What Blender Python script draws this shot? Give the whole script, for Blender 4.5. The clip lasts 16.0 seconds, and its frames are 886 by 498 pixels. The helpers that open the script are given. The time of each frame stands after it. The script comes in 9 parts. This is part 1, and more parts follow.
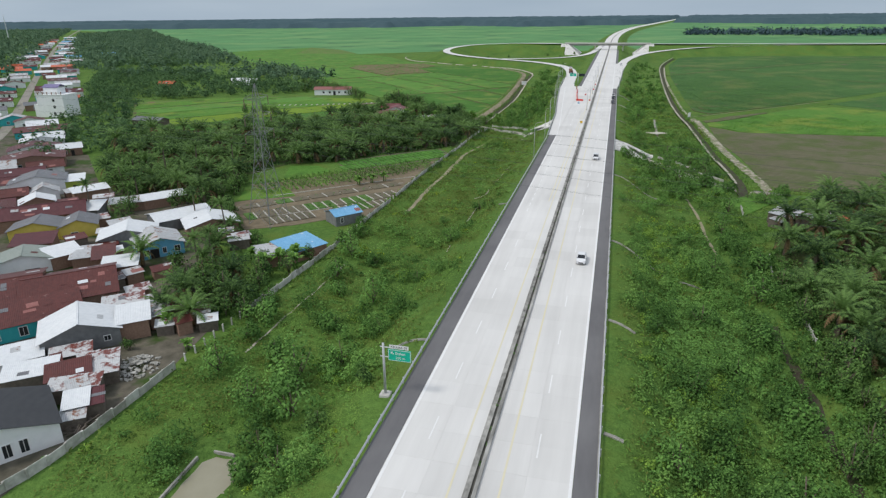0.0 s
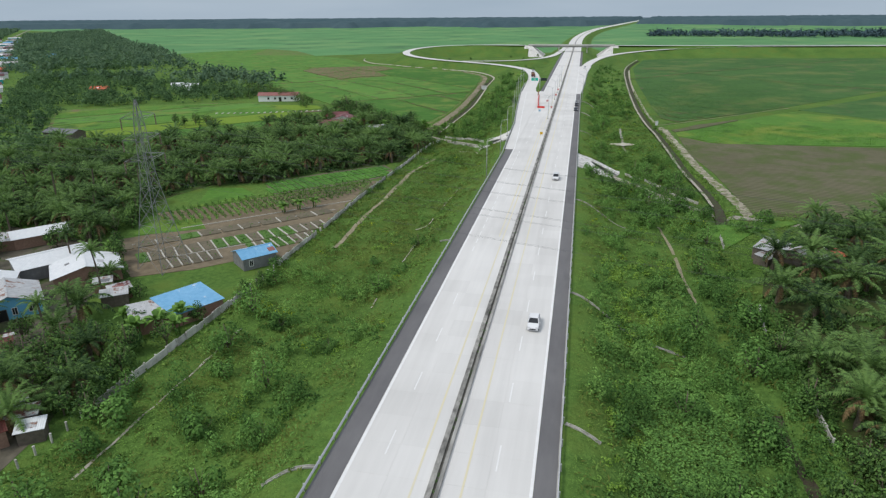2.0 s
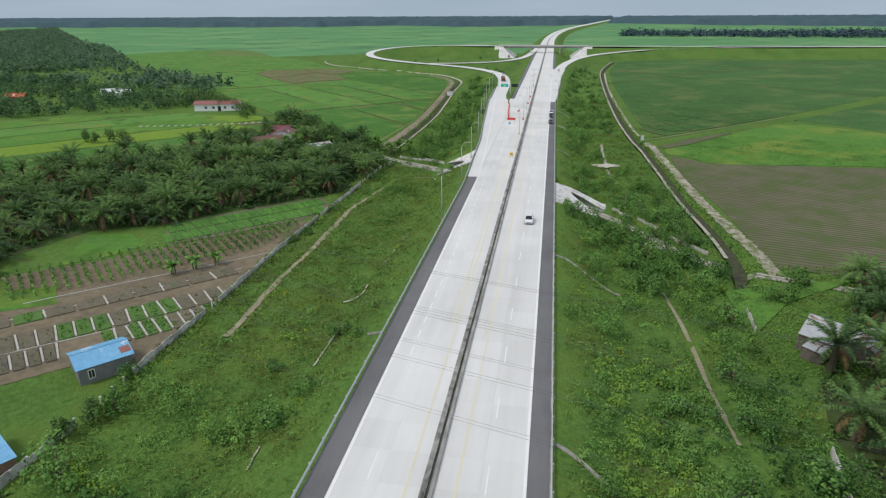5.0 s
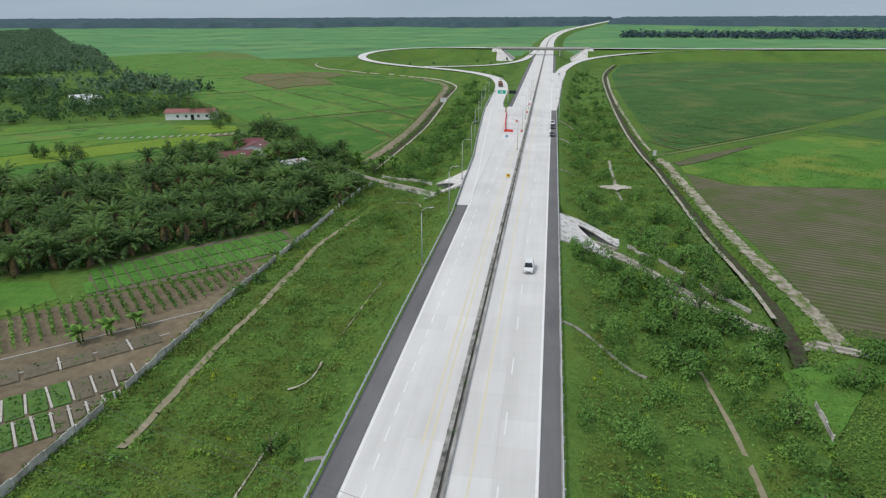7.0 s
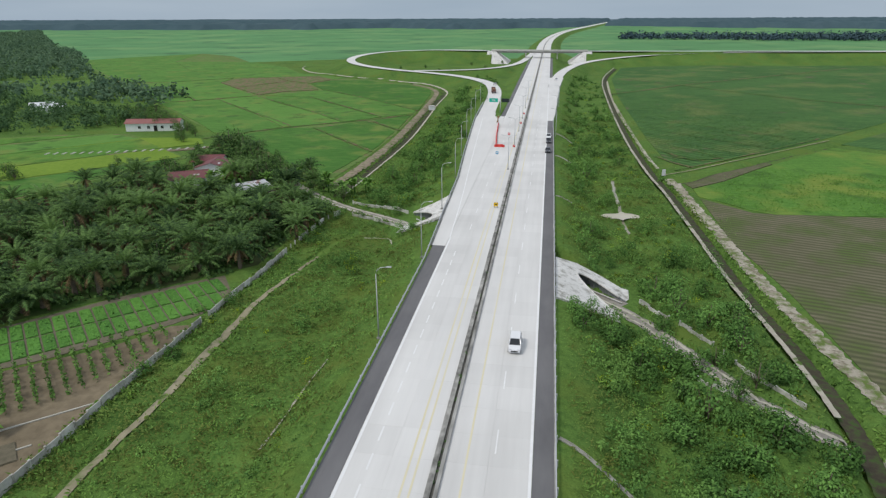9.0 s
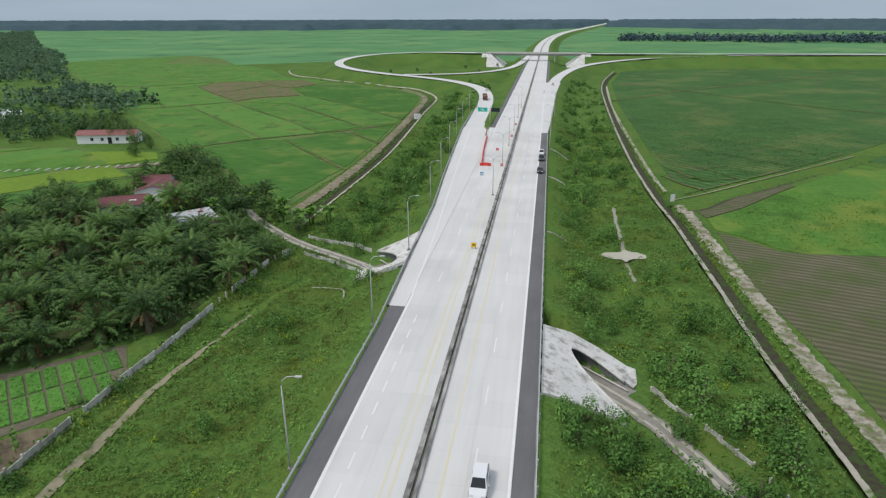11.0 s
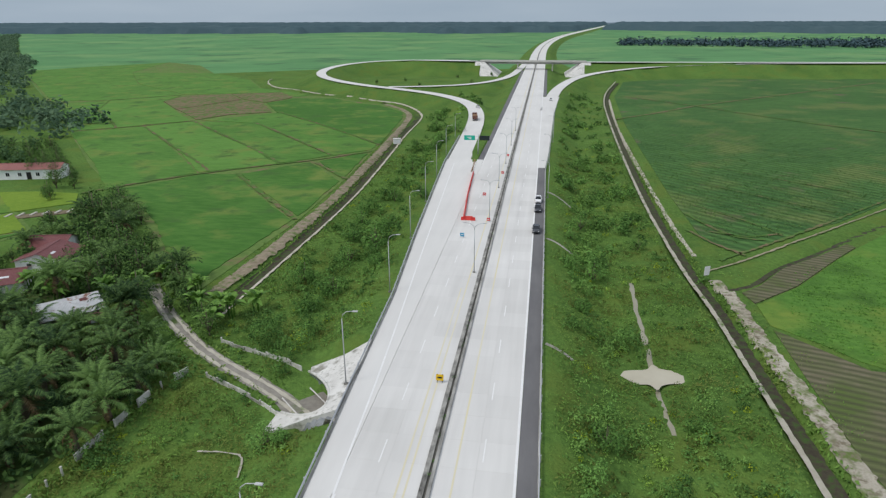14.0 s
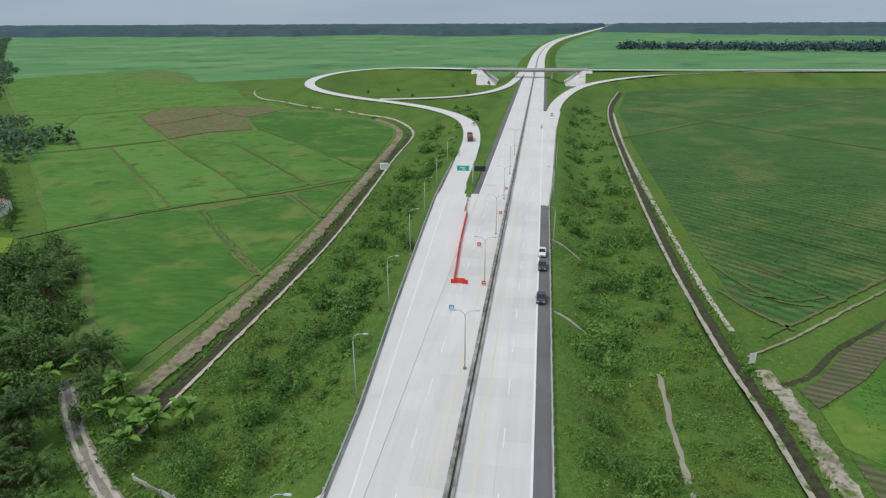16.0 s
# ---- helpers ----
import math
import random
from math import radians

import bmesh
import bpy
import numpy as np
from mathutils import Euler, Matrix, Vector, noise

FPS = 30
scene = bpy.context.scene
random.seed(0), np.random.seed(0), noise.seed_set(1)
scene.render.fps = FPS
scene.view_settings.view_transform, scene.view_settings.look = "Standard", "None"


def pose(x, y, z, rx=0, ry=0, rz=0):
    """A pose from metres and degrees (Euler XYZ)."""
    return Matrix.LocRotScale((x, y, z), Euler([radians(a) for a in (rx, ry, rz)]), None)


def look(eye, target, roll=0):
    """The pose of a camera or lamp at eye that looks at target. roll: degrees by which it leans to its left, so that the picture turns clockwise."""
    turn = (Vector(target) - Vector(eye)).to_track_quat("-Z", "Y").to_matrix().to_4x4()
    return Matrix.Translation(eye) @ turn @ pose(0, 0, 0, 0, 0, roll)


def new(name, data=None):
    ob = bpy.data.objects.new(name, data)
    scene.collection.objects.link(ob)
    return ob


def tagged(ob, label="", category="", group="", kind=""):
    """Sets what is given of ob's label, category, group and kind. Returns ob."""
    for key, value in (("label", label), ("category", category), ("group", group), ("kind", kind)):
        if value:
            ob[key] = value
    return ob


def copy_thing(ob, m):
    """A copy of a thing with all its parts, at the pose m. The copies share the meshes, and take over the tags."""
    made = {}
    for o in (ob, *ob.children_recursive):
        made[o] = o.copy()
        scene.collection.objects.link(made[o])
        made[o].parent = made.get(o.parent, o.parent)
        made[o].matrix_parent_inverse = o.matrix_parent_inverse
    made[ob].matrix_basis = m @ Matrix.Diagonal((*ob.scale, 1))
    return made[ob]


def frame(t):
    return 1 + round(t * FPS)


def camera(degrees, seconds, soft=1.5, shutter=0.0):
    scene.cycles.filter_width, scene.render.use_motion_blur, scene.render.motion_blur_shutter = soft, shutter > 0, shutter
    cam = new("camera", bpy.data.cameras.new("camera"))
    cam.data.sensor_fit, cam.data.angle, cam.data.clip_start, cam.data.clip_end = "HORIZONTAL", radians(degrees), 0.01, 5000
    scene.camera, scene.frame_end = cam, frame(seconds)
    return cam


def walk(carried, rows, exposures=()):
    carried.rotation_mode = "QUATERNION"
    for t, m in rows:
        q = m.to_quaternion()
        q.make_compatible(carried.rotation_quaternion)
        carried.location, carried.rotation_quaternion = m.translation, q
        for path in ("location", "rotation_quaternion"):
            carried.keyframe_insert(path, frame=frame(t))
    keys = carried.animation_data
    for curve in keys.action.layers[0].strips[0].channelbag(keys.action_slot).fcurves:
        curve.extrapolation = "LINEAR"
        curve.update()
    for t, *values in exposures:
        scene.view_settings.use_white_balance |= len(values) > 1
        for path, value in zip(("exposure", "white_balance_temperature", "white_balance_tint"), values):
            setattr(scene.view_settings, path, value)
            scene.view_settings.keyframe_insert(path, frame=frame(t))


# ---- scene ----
cam = camera(70.9, 16.0, soft=1.3)
METRES, EYE, TILT, LEAN, TURN = 224.0, 47.04, 0.0, 0.0, 15.18
ROWS = [
    (0.0, 0.0, 0.0, 0.0, -0.23, -20.74, 0.6),
    (0.5, 0.0094, 0.0295, -0.0002, -0.92, -20.71, 0.57),
    (1.0, 0.0187, 0.0587, -0.0003, -1.7, -20.7, 0.53),
    (1.5, 0.0279, 0.0879, -0.0003, -2.43, -20.7, 0.49),
    (2.0, 0.0367, 0.1172, -0.0003, -3.12, -20.72, 0.42),
    (2.5, 0.045, 0.1465, -0.0003, -3.81, -20.74, 0.36),
    (3.0, 0.0527, 0.1759, -0.0003, -4.45, -20.77, 0.34),
    (3.5, 0.0595, 0.2054, -0.0004, -5.07, -20.81, 0.31),
    (4.0, 0.0656, 0.2348, -0.0002, -5.36, -20.85, 0.29),
    (6.5, 0.097, 0.3845, -0.001, -5.61, -20.76, 0.25),
    (7.0, 0.1043, 0.4147, -0.0009, -5.65, -20.75, 0.24),
    (7.5, 0.1118, 0.445, -0.001, -5.7, -20.72, 0.26),
    (8.0, 0.1204, 0.4751, -0.0007, -5.74, -20.69, 0.27),
    (8.5, 0.1294, 0.5049, -0.0007, -5.8, -20.66, 0.24),
    (9.0, 0.1395, 0.5346, -0.0009, -5.84, -20.64, 0.26),
    (11.5, 0.1897, 0.6844, -0.0005, -5.93, -20.54, 0.18),
    (12.0, 0.1984, 0.7154, 0.0011, -5.96, -20.51, 0.19),
    (12.5, 0.2064, 0.7456, 0.0037, -5.99, -20.48, 0.17),
    (13.0, 0.2139, 0.7767, 0.0073, -6.04, -20.46, 0.15),
    (13.5, 0.2211, 0.808, 0.0113, -6.08, -20.43, 0.17),
    (14.0, 0.2278, 0.839, 0.0155, -6.15, -20.42, 0.18),
    (14.5, 0.2345, 0.87, 0.0199, -6.21, -20.38, 0.18),
    (15.0, 0.2409, 0.9014, 0.0244, -6.28, -20.35, 0.22),
    (15.5, 0.2473, 0.9326, 0.0295, -6.31, -20.32, 0.27),
    (16.0, 0.2524, 0.9638, 0.0354, -6.37, -20.33, 0.28),
]
walk(cam, [(t, pose(0, 0, EYE, TILT, LEAN, TURN) @ pose(METRES * x, METRES * y, METRES * z, 90 + pitch, roll, yaw)) for t, x, y, z, yaw, pitch, roll in ROWS],
     exposures=[(0, 0.09), (4, 0.07), (8, 0.0), (12, 0.0), (16, -0.04)])

# ---------------------------------------------------------------- light
SUN_EL, SUN_ROT = 55.0, 235.0
world = bpy.data.worlds.new("overcast_sky")
scene.world = world
world.use_nodes = True
wn, wl = world.node_tree.nodes, world.node_tree.links
wn.clear()
w_out = wn.new("ShaderNodeOutputWorld")
w_bg = wn.new("ShaderNodeBackground")
w_sky = wn.new("ShaderNodeTexSky")
w_sky.sky_type = "NISHITA"
w_sky.sun_disc = False
w_sky.sun_elevation = radians(SUN_EL)
w_sky.sun_rotation = radians(SUN_ROT)
w_sky.dust_density = 4.0
w_mix = wn.new("ShaderNodeMixRGB")
w_mix.inputs[0].default_value = 0.8
# broken cloud cover, long flat banks
w_tc = wn.new("ShaderNodeTexCoord")
w_map = wn.new("ShaderNodeMapping")
w_map.inputs["Scale"].default_value = (1.6, 1.6, 9.0)
w_noise = wn.new("ShaderNodeTexNoise")
w_noise.inputs["Scale"].default_value = 1.5
w_noise.inputs["Detail"].default_value = 5.0
w_ramp = wn.new("ShaderNodeValToRGB")
w_ramp.color_ramp.elements[0].position = 0.36
w_ramp.color_ramp.elements[0].color = (4.2, 4.9, 5.9, 1)
w_ramp.color_ramp.elements[1].position = 0.66
w_ramp.color_ramp.elements[1].color = (7.4, 7.9, 8.6, 1)
wl.new(w_tc.outputs["Generated"], w_map.inputs["Vector"])
wl.new(w_map.outputs[0], w_noise.inputs["Vector"])
wl.new(w_noise.outputs["Fac"], w_ramp.inputs[0])
wl.new(w_sky.outputs[0], w_mix.inputs[1])
wl.new(w_ramp.outputs[0], w_mix.inputs[2])
# a blue-grey bank of rain cloud low over the horizon
w_sep = wn.new("ShaderNodeSeparateXYZ")
wl.new(w_tc.outputs["Generated"], w_sep.inputs[0])
w_low = wn.new("ShaderNodeMapRange")
w_low.interpolation_type = "SMOOTHSTEP"
w_low.inputs["From Min"].default_value, w_low.inputs["From Max"].default_value = 0.0, 0.16
w_low.inputs["To Min"].default_value, w_low.inputs["To Max"].default_value = 0.8, 0.0
wl.new(w_sep.outputs["Z"], w_low.inputs["Value"])
w_bank = wn.new("ShaderNodeMixRGB")
w_bank.inputs[2].default_value = (2.9, 3.7, 4.5, 1)
wl.new(w_low.outputs[0], w_bank.inputs[0])
wl.new(w_mix.outputs[0], w_bank.inputs[1])
wl.new(w_bank.outputs[0], w_bg.inputs[0])
w_bg.inputs[1].default_value = 0.11
wl.new(w_bg.outputs[0], w_out.inputs[0])

sun = new("sun", bpy.data.lights.new("sun", "SUN"))
sun.data.energy = 1.5
sun.data.angle = radians(13)
sun.data.color = (1.0, 0.96, 0.9)
# the sky's sun_rotation turns clockwise from +y
sun.matrix_world = look((0, 0, 0), (-math.sin(radians(SUN_ROT)) * math.cos(radians(SUN_EL)),
                                    -math.cos(radians(SUN_ROT)) * math.cos(radians(SUN_EL)), -math.sin(radians(SUN_EL))))


# ---------------------------------------------------------------- materials
def material(name, dark, light, scale=1.0, rough=0.9, bump=0.2, bump_scale=None, big=0.08, big_amount=0.35,
             metal=0.0, pieces=0.0, islands=0.0, spec=0.3, rows=None, stretch=None, seethrough=0.0, world_space=True, tint=None):
    """A surface that varies at two scales between a dark and a light colour. rows: (turn in degrees, spacing, dark colour, amount)."""
    m = bpy.data.materials.new(name)
    m.use_nodes = True
    n, l = m.node_tree.nodes, m.node_tree.links
    b = n["Principled BSDF"]
    b.inputs["Roughness"].default_value = rough
    b.inputs["Metallic"].default_value = metal
    b.inputs["Specular IOR Level"].default_value = spec
    if world_space:
        src = n.new("ShaderNodeNewGeometry").outputs["Position"]
    else:
        src = n.new("ShaderNodeTexCoord").outputs["Object"]
    base = src
    if stretch:
        mp = n.new("ShaderNodeMapping")
        mp.inputs["Rotation"].default_value = (0, 0, radians(stretch[0]))
        mp.inputs["Scale"].default_value = stretch[1]
        l.new(src, mp.inputs["Vector"])
        src = mp.outputs[0]
    fine = n.new("ShaderNodeTexNoise")
    fine.inputs["Scale"].default_value = scale
    fine.inputs["Detail"].default_value = 6.0
    fine.inputs["Roughness"].default_value = 0.62
    l.new(src, fine.inputs["Vector"])
    wide = n.new("ShaderNodeTexNoise")
    wide.inputs["Scale"].default_value = big
    wide.inputs["Detail"].default_value = 4.0
    l.new(base, wide.inputs["Vector"])
    add = n.new("ShaderNodeMix")
    add.data_type = "FLOAT"
    add.inputs[0].default_value = big_amount
    l.new(fine.outputs["Fac"], add.inputs[2])
    l.new(wide.outputs["Fac"], add.inputs[3])
    fac = add.outputs[0]
    for amount, kind in ((pieces, "object"), (islands, "island")):
        if amount:
            rnd = n.new("ShaderNodeObjectInfo").outputs["Random"] if kind == "object" else n.new("ShaderNodeNewGeometry").outputs["Random Per Island"]
            sc = n.new("ShaderNodeMath")
            sc.operation = "MULTIPLY_ADD"
            sc.inputs[1].default_value = amount
            sc.inputs[2].default_value = -amount / 2
            l.new(rnd, sc.inputs[0])
            ad = n.new("ShaderNodeMath")
            ad.operation = "ADD"
            l.new(fac, ad.inputs[0])
            l.new(sc.outputs[0], ad.inputs[1])
            fac = ad.outputs[0]
    ramp = n.new("ShaderNodeValToRGB")
    ramp.color_ramp.elements[0].position = 0.3
    ramp.color_ramp.elements[0].color = (*dark, 1)
    ramp.color_ramp.elements[1].position = 0.7
    ramp.color_ramp.elements[1].color = (*light, 1)
    l.new(fac, ramp.inputs[0])
    colour = ramp.outputs[0]
    # patches of other colours: (colour, scale, threshold, softness)
    for tint in ([tint] if isinstance(tint, tuple) else tint or []):
        tn = n.new("ShaderNodeTexNoise")
        tn.inputs["Scale"].default_value = tint[1]
        tn.inputs["Detail"].default_value = 5.0
        tn.inputs["Roughness"].default_value = 0.6
        l.new(base, tn.inputs["Vector"])
        tr = n.new("ShaderNodeMapRange")
        tr.inputs["From Min"].default_value = tint[2] - tint[3]
        tr.inputs["From Max"].default_value = tint[2] + tint[3]
        l.new(tn.outputs["Fac"], tr.inputs["Value"])
        tm = n.new("ShaderNodeMixRGB")
        l.new(tr.outputs[0], tm.inputs[0])
        l.new(colour, tm.inputs[1])
        tm.inputs[2].default_value = (*tint[0], 1)
        colour = tm.outputs[0]
    if rows:
        turn, spacing, row_colour, amount = rows
        mp = n.new("ShaderNodeMapping")
        mp.inputs["Rotation"].default_value = (0, 0, radians(-turn))
        l.new(base, mp.inputs["Vector"])
        wv = n.new("ShaderNodeTexWave")
        wv.wave_type, wv.bands_direction = "BANDS", "Y"
        wv.inputs["Scale"].default_value = 0.314 / spacing
        wv.inputs["Distortion"].default_value = 1.6
        wv.inputs["Detail"].default_value = 2.0
        wv.inputs["Detail Scale"].default_value = 0.35
        l.new(mp.outputs[0], wv.inputs["Vector"])
        mr = n.new("ShaderNodeMath")
        mr.operation = "MULTIPLY"
        mr.inputs[1].default_value = amount
        l.new(wv.outputs["Fac"], mr.inputs[0])
        mx = n.new("ShaderNodeMixRGB")
        l.new(mr.outputs[0], mx.inputs[0])
        l.new(colour, mx.inputs[1])
        mx.inputs[2].default_value = (*row_colour, 1)
        colour = mx.outputs[0]
    l.new(colour, b.inputs["Base Color"])
    if bump:
        bt = fine.outputs["Fac"]
        if bump_scale:
            bn = n.new("ShaderNodeTexNoise")
            bn.inputs["Scale"].default_value = bump_scale
            bn.inputs["Detail"].default_value = 4.0
            l.new(src, bn.inputs["Vector"])
            bt = bn.outputs["Fac"]
        bp = n.new("ShaderNodeBump")
        bp.inputs["Strength"].default_value = bump
        bp.inputs["Distance"].default_value = 0.3 if scale < 3 else 0.05
        l.new(bt, bp.inputs["Height"])
        l.new(bp.outputs[0], b.inputs["Normal"])
    if seethrough:
        tr = n.new("ShaderNodeBsdfTranslucent")
        l.new(colour, tr.inputs["Color"])
        ms = n.new("ShaderNodeMixShader")
        ms.inputs[0].default_value = seethrough
        l.new(b.outputs[0], ms.inputs[1])
        l.new(tr.outputs[0], ms.inputs[2])
        l.new(ms.outputs[0], n["Material Output"].inputs["Surface"])
    return m


def corrugated(name, dark, light, pitch=0.25, rust=None, rust_amount=0.0, metal=0.0, rough=0.5):
    """Sheet metal with ribs down the slope (object x runs along the ridge) and patches of rust."""
    m = material(name, dark, light, scale=1.2, rough=rough, bump=0, big=0.25, metal=metal, world_space=False)
    n, l = m.node_tree.nodes, m.node_tree.links
    b = n["Principled BSDF"]
    tc = n.new("ShaderNodeTexCoord")
    wv = n.new("ShaderNodeTexWave")
    wv.bands_direction = "X"
    wv.inputs["Scale"].default_value = 0.314 / pitch
    l.new(tc.outputs["Object"], wv.inputs["Vector"])
    bp = n.new("ShaderNodeBump")
    bp.inputs["Strength"].default_value = 0.6
    bp.inputs["Distance"].default_value = 0.05
    l.new(wv.outputs["Fac"], bp.inputs["Height"])
    l.new(bp.outputs[0], b.inputs["Normal"])
    if rust:
        ns = n.new("ShaderNodeTexNoise")
        ns.inputs["Scale"].default_value = 0.45
        ns.inputs["Detail"].default_value = 8.0
        ns.inputs["Roughness"].default_value = 0.7
        l.new(tc.outputs["Object"], ns.inputs["Vector"])
        rp = n.new("ShaderNodeValToRGB")
        rp.color_ramp.elements[0].position = 0.62 - 0.3 * rust_amount
        rp.color_ramp.elements[1].position = 0.68 - 0.25 * rust_amount
        l.new(ns.outputs["Fac"], rp.inputs[0])
        mx = n.new("ShaderNodeMixRGB")
        l.new(rp.outputs[0], mx.inputs[0])
        old = b.inputs["Base Color"].links[0].from_socket
        l.new(old, mx.inputs[1])
        mx.inputs[2].default_value = (*rust, 1)
        l.new(mx.outputs[0], b.inputs["Base Color"])
    return m


M = {}
M["grass"] = material("grass", (0.047, 0.100, 0.022), (0.142, 0.254, 0.056), scale=1.0, bump=1.0, bump_scale=2.6, big=0.045, big_amount=0.4, spec=0.05, tint=((0.113, 0.172, 0.036), 0.09, 0.58, 0.08))
# crop of the far fields; its blue cast is haze in the base colour
M["field"] = material("green_crop_haze", (0.076, 0.199, 0.081), (0.146, 0.338, 0.136), scale=0.06, bump=0.3, bump_scale=0.9, big=0.008, big_amount=0.5, spec=0.05, rows=(20, 14.0, (0.086, 0.149, 0.065), 0.3), stretch=(10, (0.25, 1.8, 1)), tint=[((0.170, 0.320, 0.128), 0.006, 0.55, 0.06), ((0.074, 0.178, 0.081), 0.013, 0.60, 0.05)])
M["cane"] = material("cane_crop", (0.033, 0.093, 0.031), (0.113, 0.234, 0.064), scale=0.5, bump=0.9, bump_scale=1.2, big=0.02, big_amount=0.3, spec=0.05, rows=(-45, 3.4, (0.033, 0.064, 0.023), 0.55), stretch=(45, (0.16, 1.0, 1)), tint=[((0.147, 0.204, 0.066), 0.03, 0.57, 0.06), ((0.164, 0.135, 0.090), 0.055, 0.66, 0.05)])
M["bright"] = material("young_rice", (0.065, 0.164, 0.030), (0.130, 0.265, 0.050), scale=0.55, bump=0.7, bump_scale=1.5, big=0.03, spec=0.05, rows=(10, 2.5, (0.067, 0.151, 0.033), 0.2), tint=[((0.190, 0.248, 0.050), 0.04, 0.56, 0.08), ((0.056, 0.125, 0.026), 0.07, 0.60, 0.07)])
M["rice"] = material("rice_plot", (0.056, 0.146, 0.029), (0.119, 0.250, 0.054), scale=0.5, bump=0.8, bump_scale=0.9, big=0.03, big_amount=0.4, spec=0.05, pieces=0.3, stretch=(45, (0.4, 1.2, 1)), tint=[((0.155, 0.217, 0.054), 0.06, 0.60, 0.08), ((0.064, 0.133, 0.036), 0.10, 0.62, 0.06)])
M["rice_edge"] = material("grassy_bund", (0.080, 0.150, 0.040), (0.160, 0.235, 0.066), scale=0.5, bump=0.6, big=0.05, spec=0.05, tint=((0.180, 0.150, 0.082), 0.12, 0.60, 0.06))
M["ripe"] = material("ripening_rice", (0.111, 0.198, 0.026), (0.200, 0.297, 0.045), scale=0.6, bump=0.6, bump_scale=1.5, big=0.04, spec=0.05)
M["worn"] = material("trodden_grass", (0.105, 0.100, 0.050), (0.230, 0.180, 0.105), scale=0.7, bump=0.4, big=0.06, spec=0.05, tint=((0.085, 0.165, 0.040), 0.22, 0.46, 0.06))
M["plough"] = material("ploughed_soil", (0.124, 0.116, 0.068), (0.222, 0.200, 0.136), scale=0.7, bump=0.8, bump_scale=1.5, big=0.03, big_amount=0.4, spec=0.05, rows=(-18, 1.7, (0.075, 0.082, 0.044), 0.80), stretch=(18, (0.2, 1.6, 1)), tint=((0.105, 0.145, 0.046), 0.10, 0.53, 0.09))
M["soil"] = material("bare_soil", (0.135, 0.100, 0.058), (0.240, 0.185, 0.122), scale=0.5, bump=0.4, big=0.06, spec=0.05, tint=((0.085, 0.165, 0.036), 0.35, 0.53, 0.08))
# litter and thin grass, dark because palm shade is part of the colour
M["litter"] = material("leaf_litter_shade", (0.042, 0.052, 0.022), (0.090, 0.115, 0.042), scale=0.8, bump=0.6, big=0.05, spec=0.05, tint=((0.060, 0.120, 0.028), 0.12, 0.55, 0.07))
M["mud"] = material("dark_mud", (0.034, 0.030, 0.020), (0.092, 0.078, 0.054), scale=0.8, bump=0.8, big=0.05, spec=0.2, tint=((0.050, 0.092, 0.022), 0.8, 0.55, 0.08))
M["sand"] = material("sandy_track", (0.220, 0.195, 0.140), (0.640, 0.600, 0.510), scale=0.9, bump=0.9, big=0.07, big_amount=0.4, spec=0.05, tint=[((0.120, 0.170, 0.048), 0.5, 0.53, 0.08), ((0.200, 0.175, 0.125), 0.9, 0.56, 0.07)])
M["trail"] = material("worn_path", (0.200, 0.185, 0.110), (0.360, 0.325, 0.230), scale=0.6, bump=0.4, big=0.06, spec=0.05, tint=((0.085, 0.150, 0.030), 0.25, 0.64, 0.06))
M["gravel"] = material("gravel_lane", (0.190, 0.175, 0.150), (0.350, 0.330, 0.290), scale=0.9, bump=0.4, big=0.1, spec=0.1, tint=((0.090, 0.140, 0.040), 0.2, 0.62, 0.06))
M["concrete"] = material("road_concrete", (0.540, 0.532, 0.510), (0.715, 0.706, 0.682), scale=0.45, rough=0.85, bump=0.05, big=0.05, big_amount=0.5, pieces=0.10, stretch=(0, (1.0, 0.05, 1)), spec=0.2)
M["concrete_far"] = material("road_concrete_distant", (0.590, 0.582, 0.560), (0.700, 0.692, 0.668), scale=0.35, rough=0.85, bump=0.05, big=0.05, big_amount=0.5, stretch=(0, (1.0, 0.12, 1)), spec=0.2)
M["asphalt"] = material("shoulder_asphalt", (0.120, 0.118, 0.122), (0.180, 0.178, 0.180), scale=0.9, rough=0.9, bump=0.15, bump_scale=14.0, big=0.08, big_amount=0.6, stretch=(0, (1.0, 0.2, 1)))
M["wall_concrete"] = material("cast_concrete", (0.420, 0.410, 0.380), (0.640, 0.630, 0.600), scale=0.7, rough=0.9, bump=0.2, big=0.15, big_amount=0.4)
M["stained"] = material("stained_concrete", (0.020, 0.020, 0.017), (0.480, 0.470, 0.435), scale=0.8, rough=0.95, bump=0.3, big=0.25, big_amount=0.4, stretch=(0, (1.5, 0.8, 1)))
# silt of the median drain; also the painted shade in the side underpass
M["drain"] = material("drain_silt_and_shade", (0.022, 0.022, 0.018), (0.170, 0.165, 0.145), scale=0.9, bump=0.4, big=0.2, stretch=(0, (1.2, 0.5, 1)))
M["white_paint"] = material("white_road_paint", (0.700, 0.700, 0.690), (0.820, 0.820, 0.810), scale=2.0, bump=0, big=0.3)
M["yellow_paint"] = material("faded_yellow_paint", (0.650, 0.630, 0.540), (0.690, 0.610, 0.350), scale=0.06, bump=0, big=0.02, big_amount=0.6)
M["steel"] = material("galvanised_steel", (0.420, 0.430, 0.440), (0.580, 0.590, 0.600), scale=3.0, rough=0.5, bump=0, metal=0.35, big=0.4, spec=0.5)
M["fence"] = material("precast_fence", (0.310, 0.302, 0.268), (0.660, 0.650, 0.610), scale=1.0, bump=0.25, big=0.25, pieces=0.3)
